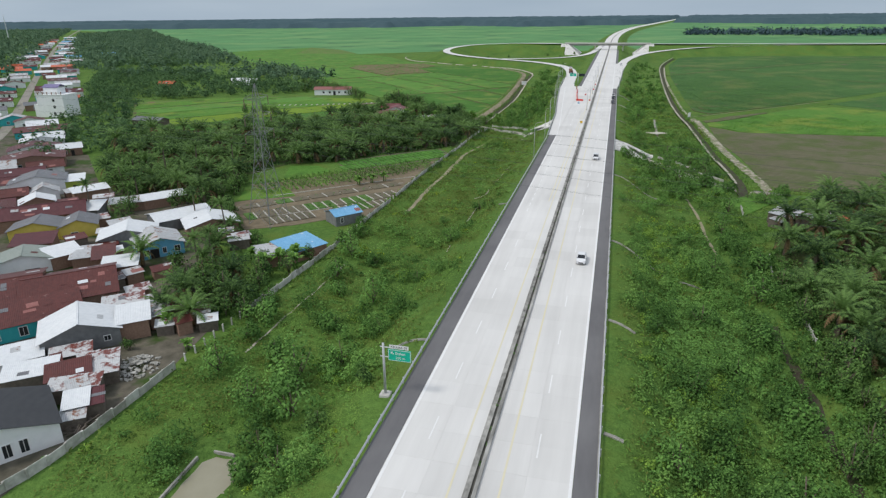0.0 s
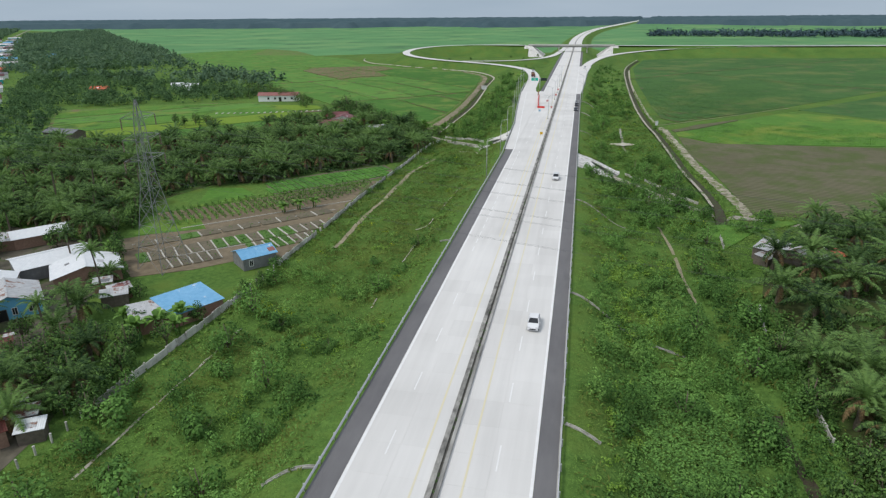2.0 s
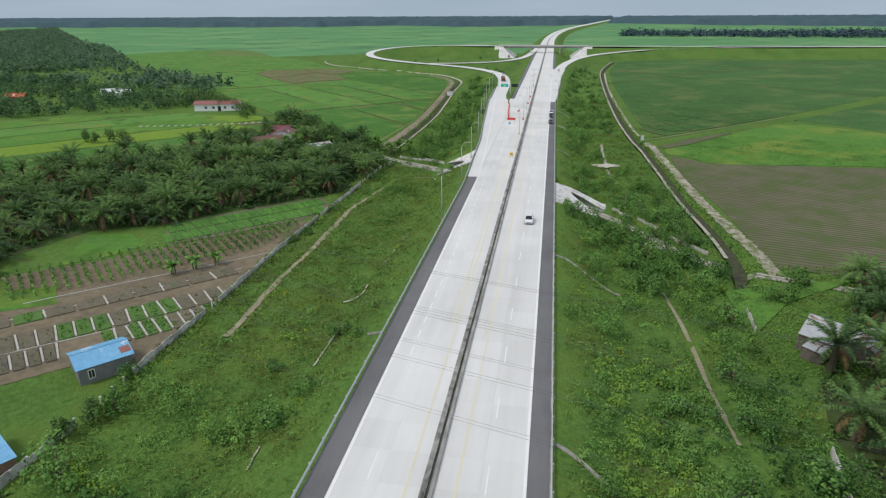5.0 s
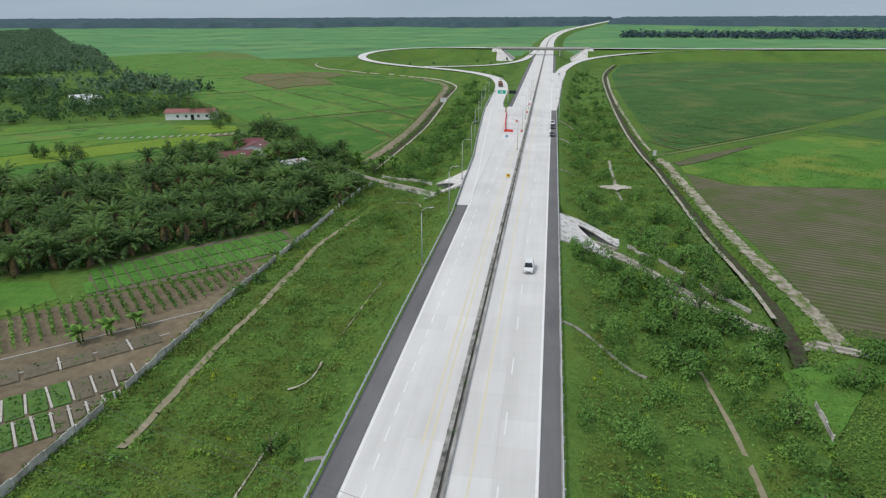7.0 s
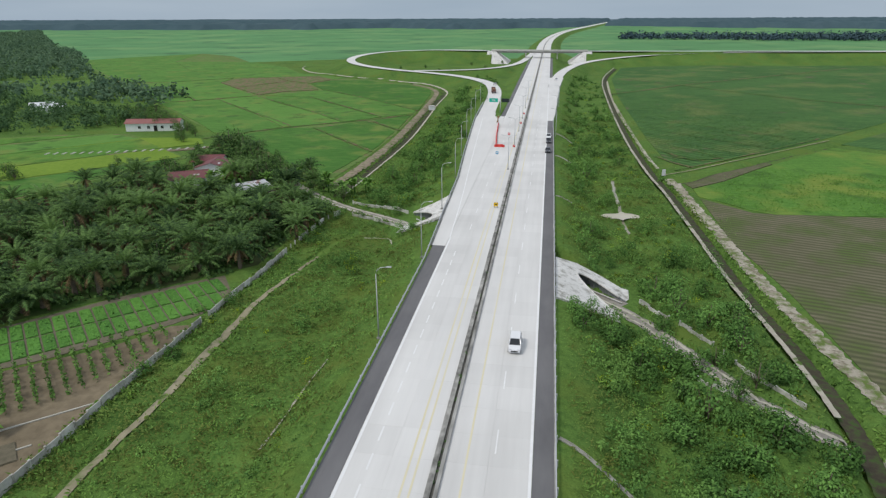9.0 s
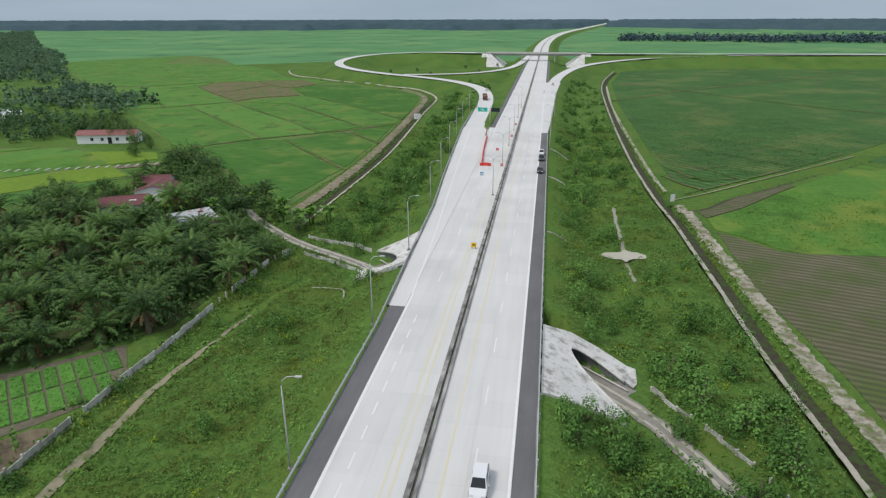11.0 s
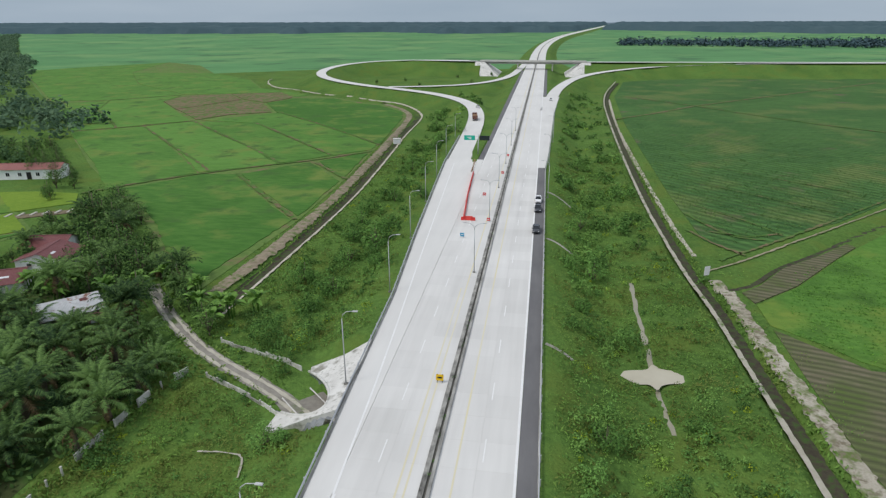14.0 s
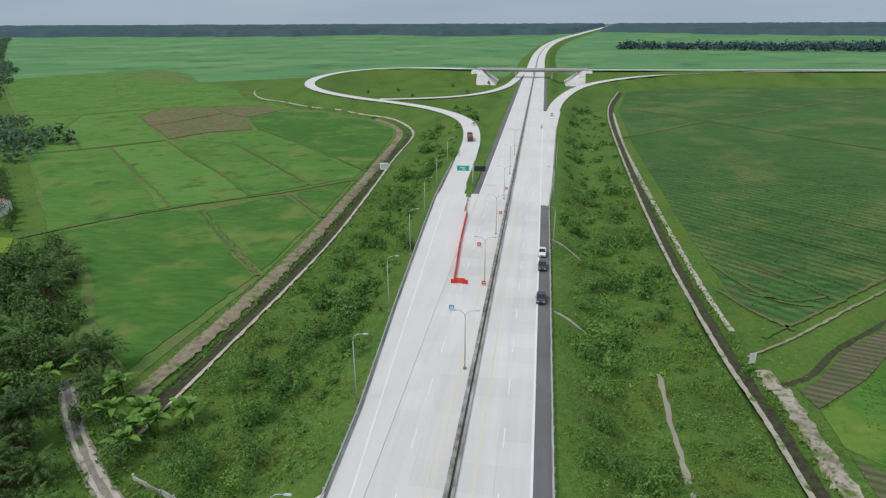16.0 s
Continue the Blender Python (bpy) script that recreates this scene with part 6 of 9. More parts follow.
# thick groves round the houses and at the field's corner
for poly, step, share in (([(-60.5, 82), (-66, 84), (-75, 89), (-79, 97), (-76, 103), (-70, 104), (-62, 101), (-60, 90)], 3.6, 0.25), ([(-150, 151), (-128, 158), (-112, 174), (-105, 160), (-98, 141), (-108, 139), (-120, 146), (-135, 146)], 4.6, 0.55),
                          ([(-62, 290), (-70, 303), (-84, 316), (-100, 331), (-116, 344), (-123, 349), (-127, 335), (-122, 320), (-120, 300), (-95, 301), (-90, 294), (-74, 296), (-68, 288)], 4.4, 0.35), ([(-160, 372), (-140, 366), (-170, 398), (-215, 440), (-222, 420), (-190, 396)], 6.0, 0.2),
                          ([(-84, 118), (-82, 124), (-96, 140), (-100, 138), (-88, 126)], 4.5, 0.4),
                          ([(-57, 250), (-57.5, 272), (-62, 281), (-70, 290), (-78, 294), (-92, 290), (-100, 276), (-86, 262), (-74, 250), (-64, 238)], 7.0, 0.85), ([(31.5, 36), (62, 40), (62, 92), (34, 94), (32, 70)], 4.4, 0.12), ([(-130, 362), (-124, 362), (-112, 348), (-102, 336), (-114, 331), (-124, 342)], 4.6, 0.4)):
    bx, by = np.meshgrid(np.arange(min(q[0] for q in poly), max(q[0] for q in poly), step), np.arange(min(q[1] for q in poly), max(q[1] for q in poly), step))
    bx, by = bx.ravel() + rs.uniform(-1, 1, bx.size), by.ravel() + rs.uniform(-1, 1, by.size)
    ok = inside(bx, by, poly) & (np.hypot(bx + 108, by - 296) > 8) & (np.hypot(bx + 107, by - 309) > 7) & (np.hypot(bx + 112, by - 316) > 6)
    r, _ = away(bx, by, LANE, 20)
    ok &= (r > 3.4) & (np.hypot(bx + 82, by - 285) > 6)
    for x, y in zip(bx[ok], by[ok]):
        if rs.rand() < share:
            plant(OIL[rs.randint(4)], x, y, rs.uniform(0.55, 0.8) if y < 130 else rs.uniform(0.65, 1.0), rs, "palms of the groves")
        else:
            plant(BROAD[rs.randint(4)], x, y, rs.uniform(0.4, 0.68) if y < 130 else rs.uniform(0.45, 0.8), rs, "trees of the groves")

# single trees in the fields and inside the loop
for x, y, s in ((-141, 304, 0.55), (-137, 309, 0.5), (-132, 304, 0.75), (-127, 307, 0.6), (-148, 316, 0.4), (-186, 292, 0.8), (-180, 290, 0.7), (-175, 292, 0.8), (-170, 293, 0.7), (-166, 291, 0.6), (-152, 362, 0.6), (-148, 358, 0.6), (-128, 350, 0.7), (-122, 342, 0.9), (-116, 336, 1.0), (-108, 330, 1.0), (-102, 324, 1.0), (-96, 318, 0.9), (-90, 312, 1.0), (-100, 312, 0.9), (-112, 326, 1.0),
                (-84, 306, 0.8), (-126, 332, 0.8), (-120, 318, 0.7), (-88, 300, 0.7), (-118, 304, 0.7), (-126, 310, 0.7), (-72, 300, 0.6), (-77, 296, 0.7), (-68, 292, 0.5), (-203, 392, 0.7), (-208, 386, 0.6), (-212, 396, 0.7), (-196, 400, 0.6), (-206, 400, 0.65), (-199, 388, 0.6), (-60, 720, 0.5), (-80, 780, 0.5), (-120, 740, 0.5), (-50, 800, 0.6), (-100, 700, 0.5), (-140, 720, 0.5), (-66, 690, 0.4)):
    plant(BROAD[rs.randint(4)], x, y, s, rs, "trees by the fields")


# far woods: one mass of crowns
def woods(name, poly, spacing, r0, r1, h0, h1, per, leaf, label, seed, mat="leaf_dark"):
    r = np.random.RandomState(seed)
    xs, ys = [p[0] for p in poly], [p[1] for p in poly]
    n = int((max(xs) - min(xs)) * (max(ys) - min(ys)) / spacing ** 2)
    x, y = scatter(n, min(xs), max(xs), min(ys), max(ys), r)
    ok = inside(x, y, poly)
    vr, _ = away(x, y, [(-200, 140), (-298, 256), (-528, 491), (-982, 962), (-1430, 1445), (-2200, 2300)], 60)
    ok &= vr > np.where(y > 225, 17, 8)
    ok &= ~inside(x, y, [(-330, 545), (-352, 590), (-430, 575), (-520, 560), (-500, 515), (-400, 520), (-346, 528)])
    x, y = x[ok], y[ok]
    rad, tall = r.uniform(r0, r1, len(x)), r.uniform(h0, h1, len(x))
    p, nrm = crown_points(np.column_stack((x, y, LAND_Z + 0.12 * tall)), rad, tall * 0.9, np.full(len(x), per), r)
    return stuff(name, [cards(p, nrm, r.uniform(0.7, 1.3, len(p)) * leaf, 0.7, r)], M[mat], label, "woods")


woods("woodland", [(-236, 268), (-282, 328), (-330, 470), (-362, 500), (-560, 760), (-560, 620), (-400, 420), (-236, 214), (-200, 160), (-185, 200), (-202, 238)], 6.5, 2.8, 5.4, 4, 9, 60, 1.15, "dense mixed trees behind the village", 31, "leaf_wood_haze")
woods("woodland", [(-282, 334), (-216, 374), (-188, 398), (-214, 430), (-330, 470)], 6.5, 2.6, 5.0, 4, 9, 60, 1.15, "belt of trees along the paddy", 32, "leaf_wood_haze")
woods("woodland", [(-218, 436), (-224, 497), (-342, 566), (-595, 876), (-820, 1100), (-1380, 1726), (-1700, 2100), (-1500, 1560), (-982, 1000), (-540, 540), (-400, 452), (-340, 478)], 12.0, 4.5, 8.5, 6, 12, 42, 2.3, "woods stretching away beside the village road", 33, "leaf_far_haze")
woods("woodland", [(-270, 190), (-540, 470), (-1000, 955), (-2200, 2250), (-2600, 1900), (-1200, 700), (-520, 160)], 16.0, 6, 10, 6, 12, 24, 3.6, "woods on the far side of the village road", 34, "leaf_far_haze")
woods("tree_belt", [(130, 1490), (400, 1440), (900, 1400), (1900, 1500), (1900, 1640), (1300, 1560), (900, 1530), (640, 1600), (400, 1570), (160, 1600)], 11.0, 6, 12, 9, 17, 22, 3.8, "dark belt of trees across the fields, blued as haze", 35, "far_forest_haze")
for o in OIL + COCO + BROAD + SHRUB + BANANA:
    retire(o)

# the forest on the horizon, with haze in its blue-grey colour
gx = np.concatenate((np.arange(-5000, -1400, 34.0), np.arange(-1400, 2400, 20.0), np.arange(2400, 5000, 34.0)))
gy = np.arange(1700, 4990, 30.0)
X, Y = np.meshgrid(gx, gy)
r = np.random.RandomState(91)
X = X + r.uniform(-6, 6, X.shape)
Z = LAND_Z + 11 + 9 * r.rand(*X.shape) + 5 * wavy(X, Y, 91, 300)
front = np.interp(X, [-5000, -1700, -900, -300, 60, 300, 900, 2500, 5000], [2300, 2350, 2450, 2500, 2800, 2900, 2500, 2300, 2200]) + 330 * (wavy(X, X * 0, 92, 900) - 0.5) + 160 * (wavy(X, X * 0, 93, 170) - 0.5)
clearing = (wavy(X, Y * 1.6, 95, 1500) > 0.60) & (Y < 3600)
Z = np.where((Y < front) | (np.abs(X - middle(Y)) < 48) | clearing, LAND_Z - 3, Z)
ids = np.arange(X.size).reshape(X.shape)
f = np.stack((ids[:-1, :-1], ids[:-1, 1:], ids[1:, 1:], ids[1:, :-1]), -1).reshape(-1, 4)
mesh_object("backdrop", raw_mesh("backdrop", np.stack((X, Y, Z), -1).reshape(-1, 3), f, True), M["far_forest_haze"], label="forest along the horizon, coloured blue-green as haze", category="forest", kind="structure")


# the plain goes on, wooded, to the horizon; its pale blue colour is painted haze
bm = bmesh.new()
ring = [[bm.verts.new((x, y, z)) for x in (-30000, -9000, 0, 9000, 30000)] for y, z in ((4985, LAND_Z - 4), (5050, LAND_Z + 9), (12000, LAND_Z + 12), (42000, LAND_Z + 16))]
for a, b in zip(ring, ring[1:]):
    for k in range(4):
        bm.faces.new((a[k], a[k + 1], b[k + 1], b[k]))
part("backdrop", bm, M["haze_forest"], label="far woods coloured pale blue-green as haze", category="forest", kind="structure")


# ---------------------------------------------------------------- underpass
# outer edge of each concrete slope, from the far foot of the arch round to the near one, in two halves that meet at the road
APRON_R = ([(15.3, 230.6), (15.6, 234.6), (10.5, 237.2), (6.2, 238.6), (1.9, 237.4), (1.9, 228)], [(1.9, 228), (1.9, 219.0), (5.1, 219.8), (9.5, 220.0), (12.8, 220.4)])
APRON_L = ([(-34.2, 276.2), (-28.6, 276.6), (-24.6, 279.0), (-24.5, 267)], [(-24.5, 267), (-24.4, 259.6), (-28.6, 259.7), (-33.2, 259.3), (-35.2, 260.4), (-34.9, 262.0), (-34.4, 263.2)])


def tunnel_mouth(poly, foot, way, slope, edge, name, reach=(99, 99), rad=3.4):
    """A concrete slope with the mitred end of a corrugated pipe arch in it. way: outward along the pipe; slope: (x of the top, fall per metre, sign)."""
    x0, fall, sg = slope
    plane = lambda x: 3.05 - fall * sg * (x - x0)
    way = np.array(way) / np.linalg.norm(way)
    side = np.array([-way[1], way[0]])
    axis_z = LAND_Z - 0.05
    ob = thing(name, Matrix(), "pale concrete slope around the mitred mouth of a corrugated steel underpass", "underpass")
    # pipe with ribs, cut by the slope
    angles = np.linspace(-0.1, math.pi + 0.1, 29)
    ends = []
    for a in angles:
        pu, pz = rad * math.cos(a), axis_z + rad * math.sin(a)
        # the place along the axis where the slope is as high as this line
        x_end = x0 + (3.05 - pz) / (fall * sg)
        ends.append((x_end - foot[0] - side[0] * pu) / way[0])
    # the feet of the arch are cut off square
    ends = np.minimum(np.array(ends), np.interp(angles, [0.5, 1.2, 1.9, 2.6], [reach[0], 99, 99, reach[1]]))
    s = np.arange(-18, max(ends) + 0.1, 0.18)
    r = rad + 0.11 * np.cos(s * 2 * math.pi / 0.72)
    v = []
    for k, sk in enumerate(s):
        sc = np.minimum(sk, ends)
        pu = r[k] * np.cos(angles)
        v.append(np.column_stack((foot[0] + way[0] * sc + side[0] * pu, foot[1] + way[1] * sc + side[1] * pu, axis_z + r[k] * np.sin(angles))))
    v = np.stack(v)
    ids = np.arange(v.shape[0] * v.shape[1]).reshape(v.shape[:2])
    f = np.stack((ids[:-1, :-1], ids[:-1, 1:], ids[1:, 1:], ids[1:, :-1]), -1).reshape(-1, 4)
    mesh_object("pipe", raw_mesh("pipe", v.reshape(-1, 3), f), M["pipe_steel"], ob, "corrugated grey steel pipe arch")
    # the slope: a slab between the arch and its outer edge
    out = rad + 0.14
    half = [k for k in range(len(angles)) if 0 <= angles[k] <= math.pi]
    arch = [(foot[0] + way[0] * ends[k] + side[0] * out * math.cos(angles[k]), foot[1] + way[1] * ends[k] + side[1] * out * math.cos(angles[k]), axis_z + out * math.sin(angles[k])) for k in half]
    arch = np.array(arch)
    if np.hypot(*(arch[0, :2] - np.array(poly[0][0]))) > np.hypot(*(arch[-1, :2] - np.array(poly[0][0]))):
        arch = arch[::-1]
    mid = int(np.argmax(arch[:, 2]))
    inner, outer = [], []
    for line, piece in ((poly[0], arch[:mid + 1]), (poly[1], arch[mid:])):
        line = np.array(line, float)
        u = np.concatenate(([0], np.cumsum(np.hypot(*np.diff(line, axis=0).T))))
        at = np.unique(np.concatenate((np.linspace(0, u[-1], 22), u)))
        w = np.concatenate(([0], np.cumsum(np.linalg.norm(np.diff(piece, axis=0), axis=1))))
        for q in at[(0 if not outer else 1):]:
            outer.append((np.interp(q, u, line[:, 0]), np.interp(q, u, line[:, 1])))
            inner.append([np.interp(q / u[-1] * w[-1], w, piece[:, c]) for c in range(3)])
    bm = bmesh.new()
    rows = []
    for q, p in zip(outer, inner):
        z = max(plane(q[0]), LAND_Z + 0.02) + 0.04
        low = min(z - 0.35, float(height(*q)) - 0.3)
        rows.append([bm.verts.new(v) for v in ((q[0], q[1], low), (q[0], q[1], z), (p[0], p[1], max(p[2], LAND_Z) + 0.04), (p[0], p[1], max(p[2], LAND_Z) - 0.1))])
    for a, b in zip(rows, rows[1:]):
        for k in range(3):
            bm.faces.new((a[k], b[k], b[k + 1], a[k + 1]))
    part("slope_slab", bm, M["apron"], ob)
    # collar
    bm = bmesh.new()
    pts = [(foot[0] + way[0] * e + side[0] * rad * math.cos(a), foot[1] + way[1] * e + side[1] * rad * math.cos(a), axis_z + rad * math.sin(a) + 0.05) for a, e in zip(angles, ends)][2:-2]
    tube(bm, pts, 0.24, 8)
    part("collar", bm, M["apron"], ob, smooth=True)
    bm = bmesh.new()
    for q in (2.2, -2.2):
        tube(bm, [(foot[0] + way[0] * t + side[0] * q, foot[1] + way[1] * t + side[1] * q, LAND_Z + 0.2) for t in (-20, -6, 2, 7)], 0.13, 4)
    part("lane_kerb", bm, M["wall_concrete"], ob)
    bm = bmesh.new()
    a = [np.array(foot) + way * t + side * q for t, q in ((-20, -3.5), (-20, 3.5), (min(ends[1], ends[-2]) + 0.6, 3.5), (min(ends[1], ends[-2]) + 0.6, -3.5))]
    bm.faces.new([bm.verts.new((q[0], q[1], LAND_Z - 0.075)) for q in a])
    part("floor", bm, M["gravel"], ob)
    return ob


tunnel_mouth(APRON_R, (7.2, 231.6), (0.725, -0.689), (2.0, 0.385, 1), 1, "underpass_mouth", (99, 10.8))
tunnel_mouth(APRON_L, (-28.9, 264.5), (-0.725, 0.689), (-24.6, 0.46, -1), -1, "underpass_mouth", (6.2, 10.8), 4.0)


# ---------------------------------------------------------------- walls of precast panels
PANEL_MESH, POST_MESH = {}, {}


def panel_wall(name, line, label, tall=1.5, gaps=(), seed=1, group="panel walls"):
    """Posts with precast panels between them; each panel and post is a piece."""
    r = np.random.RandomState(seed)
    pts = resample(line, 2.4)
    ob = thing(name, pose(pts[0][0], pts[0][1], float(height(*pts[0]))), label, "wall", group)
    base = Vector((pts[0][0], pts[0][1], float(height(*pts[0]))))
    for key, mesh_size in (("panel", (2.26, 0.09, tall)), ("post", (0.2, 0.2, tall + 0.2))):
        store = PANEL_MESH if key == "panel" else POST_MESH
        if tall not in store:
            bm = bmesh.new()
            if key == "panel":
                for k in range(3):
                    box(bm, mesh_size[0], mesh_size[1], tall / 3 - 0.02, pose(0, 0.012 * (k % 2), k * tall / 3))
            else:
                box(bm, *mesh_size, pose(0, 0, -0.4))
                box(bm, 0.26, 0.26, 0.06, pose(0, 0, tall - 0.2))
            me = bpy.data.meshes.new(key)
            bm.to_mesh(me)
            bm.free()
            me.materials.append(M["fence"])
            store[tall] = me
    for i, (a, b) in enumerate(zip(pts, pts[1:])):
        ang = math.degrees(math.atan2(b[1] - a[1], b[0] - a[0]))
        z = float(height(*a))
        o = new("post", POST_MESH[tall])
        o.parent = ob
        o.matrix_basis = Matrix.Translation(-base) @ pose(a[0], a[1], z, r.uniform(-2, 2), r.uniform(-2, 2), ang)
        mid = (a + b) / 2
        if any(g0 < mid[1] < g1 for g0, g1 in gaps) or r.rand() < (0.03 if mid[1] < 130 else 0.12 if mid[1] < 224 else 0.45 if name == "boundary_wall" else 0.04):
            continue
        o = new("panel", PANEL_MESH[tall])
        o.parent = ob
        o.matrix_basis = Matrix.Translation(-base) @ pose(mid[0], mid[1], float(height(*mid)) - r.uniform(0, 0.35), r.uniform(-7, 7), r.uniform(-2, 2), ang)
    return ob


panel_wall("boundary_wall", [(-62, 38), (-60, 44), (-59.6, 55), (-59.4, 67), (-59.2, 78), (-58.9, 89), (-57.6, 116), (-57.2, 131), (-57.6, 140), (-57.2, 155), (-57.6, 188), (-56.4, 219), (-55.8, 231), (-55.6, 254), (-55, 267), (-52.7, 272)],
           "weathered grey precast concrete boundary wall along the verge", 1.5, gaps=((67, 87), (124, 137), (243, 250), (256, 259)), seed=3)
panel_wall("lane_wall", [(-52.6, 282.4), (-46.6, 280.1), (-40, 277.6), (-35.4, 275.6)], "low grey precast wall beside the lane", 1.0, seed=4)
panel_wall("lane_wall", [(-49.4, 271.5), (-43.3, 268.8), (-38.6, 266.4), (-34, 263.4)], "low grey precast wall beside the lane", 1.0, seed=5)
panel_wall("lane_wall", [(17, 229), (20, 224), (24.6, 217.3), (30, 206.7), (34.4, 199.3)], "stained low precast wall beside the lane", 0.9, gaps=((209, 214),), seed=6)
panel_wall("lane_wall", [(22, 205), (26.4, 200.1), (29.8, 198.2), (33.1, 194.3)], "stained low precast wall beside the lane", 0.9, seed=7)

for seed, line in ((8, [(33.4, 97), (33.5, 102), (33.6, 107.2)]), (9, [(32.9, 125), (33.4, 130), (34.2, 135)]), (10, [(34.0, 164.5), (34.3, 168), (34.6, 172)])):
    panel_wall("boundary_wall", line, "leaning mossy precast wall piece half buried in scrub", 1.3, seed=seed)

# concrete kerb of the near pond
bm = bmesh.new()
box(bm, 0.28, 11, 0.7, pose(-43.9, 45, LAND_Z - 0.5, 0, 0, 2), 0.03)
part("pond_kerb", bm, M["stained_pale"], label="concrete kerb at the pond's edge", category="kerb")
bm = bmesh.new()
box(bm, 2.8, 0.26, 0.65, pose(-41.4, 51.9, LAND_Z - 0.5), 0.03)
part("pond_kerb", bm, M["stained_pale"], label="short concrete kerb at the pond's head", category="kerb")


# drain chutes down the embankment
def chute(line, label):
    pts = resample(line, 1.0)
    zs = land(pts[:, 0], pts[:, 1])
    n = sides_of(pts)
    rows = []
    for a, b in ((-0.22, 0.18), (-0.15, 0.18), (-0.12, 0.05), (0.12, 0.05), (0.15, 0.18), (0.22, 0.18), (0.22, -0.2), (-0.22, -0.2)):
        rows.append(np.column_stack((pts[:, :2] + n * a, zs + b)))
    v = np.stack(rows, 1)
    ids = np.arange(v.shape[0] * v.shape[1]).reshape(v.shape[:2])
    nxt = np.roll(ids, -1, 1)
    f = np.stack((ids[:-1], nxt[:-1], nxt[1:], ids[1:]), -1).reshape(-1, 4)
    mesh_object("drain_chute", raw_mesh("drain_chute", v.reshape(-1, 3), f), M["stained_pale"], label=label, category="drain", group="drain chutes")


for line in ([(2.0, 60.2), (4.2, 59.6)], [(2.0, 125), (7.8, 121), (13, 118.6), (19.5, 116.3)], [(2.0, 182), (9.1, 177.4), (14, 175.6)], [(2.0, 88.5), (6, 87)], [(2.2, 281.5), (6.5, 279)], [(2.2, 331), (8, 327)], [(2.2, 372), (9, 366)],
             [(-23, 76), (-26, 75.6), (-28.5, 74)], [(-23.2, 146.5), (-25.2, 146)]):
    chute(line, "pale concrete drain chute down the grassy slope")


# ---------------------------------------------------------------- overpass
over = thing("overpass", Matrix(), "concrete overpass carrying the crossing road over the motorway", "bridge")
op = OVERPASS[(OVERPASS[:, 0] > -63) & (OVERPASS[:, 0] < 37)]
op = np.vstack(([[-64, 829.4, 10.2]], op, [[38, 827.0, 10.2]]))


def along(name, line, offs, mat, parent, label=""):
    n = sides_of(line)
    v = np.stack([np.column_stack((line[:, :2] + n * a, line[:, 2] + b)) for a, b in offs], 1)
    ids = np.arange(v.shape[0] * v.shape[1]).reshape(v.shape[:2])
    nxt = np.roll(ids, -1, 1)
    f = np.stack((ids[:-1], nxt[:-1], nxt[1:], ids[1:]), -1).reshape(-1, 4)
    me = raw_mesh(name, v.reshape(-1, 3), f)
    return mesh_object(name, me, mat, parent, label)


along("deck", op, [(-5.2, 0.0), (5.2, 0.0), (5.2, -0.5), (-5.2, -0.5)], M["wall_concrete"], over)
for s in (-1, 1):
    along("parapet", op, [(s * 5.2, -0.5), (s * 5.2, 1.0), (s * 4.9, 1.0), (s * 4.9, -0.5)], M["wall_concrete"], over, "pale concrete parapet")
for k in (-3.4, -1.1, 1.1, 3.4):
    along("girder", op, [(k - 0.3, -0.5), (k + 0.3, -0.5), (k + 0.3, -2.0), (k - 0.3, -2.0)], M["shaded_grey"], over)
for x in (-27.0, -10.3, 6.2):
    bm = bmesh.new()
    y = float(np.interp(x, op[:, 0], op[:, 1]))
    for dy in (-3, 0, 3):
        tube(bm, [(x, y + dy, 0), (x, y + dy, 7.6)], 0.5, 12)
    box(bm, 1.5, 9.4, 0.9, pose(x, y, 7.4), 0.05)
    part("pier", bm, M["wall_concrete"], over)
for x, s in ((-64, 1), (38, -1)):
    bm = bmesh.new()
    y = float(np.interp(x, op[:, 0], op[:, 1]))
    top = [bm.verts.new((x + px, y + py, 9.7)) for px, py in ((-4 * s, -6.2), (5 * s, -6.2), (5 * s, 6.2), (-4 * s, 6.2))]
    low = [bm.verts.new((x + px, y + py, LAND_Z - 0.2)) for px, py in ((-4 * s, -28), (20 * s, -28), (20 * s, 28), (-4 * s, 28))]
    bm.faces.new(top)
    for i in range(4):
        bm.faces.new((top[i], low[i], low[(i + 1) % 4], top[(i + 1) % 4]))
    part("abutment", bm, M["apron"], over, "white concrete slope under the bridge end")
appr = OVERPASS[OVERPASS[:, 0] > 37]
ribbon("crossing_road", appr, 9.0, M["concrete_far"], lift=0.0, z="line", label="concrete crossing road on an embankment", category="road", across=1)
appr = OVERPASS[OVERPASS[:, 0] < -63]
ribbon("crossing_road", appr, 9.0, M["concrete_far"], lift=0.0, z="line", label="concrete crossing road on an embankment", category="road", across=1)
# the side underpass of the crossing road
side_pass = thing("side_underpass", Matrix(), "white concrete wing walls of an underpass beneath the crossing road", "underpass")
for s in (-1, 1):
    bm = bmesh.new()
    pts = [(300 + s * 4, 849, LAND_Z), (300 + s * 4, 849, 8.8), (300 + s * 13, 846, 7.5), (300 + s * 16, 840, LAND_Z)]
    a = [bm.verts.new(p) for p in pts]
    b = [bm.verts.new((p[0], p[1] + 1.2, p[2])) for p in pts]
    bm.faces.new(a)
    bm.faces.new(b[::-1])
    for i in range(4):
        bm.faces.new((a[i], b[i], b[(i + 1) % 4], a[(i + 1) % 4]))
    part("wing_wall", bm, M["apron"], side_pass)
bm = bmesh.new()
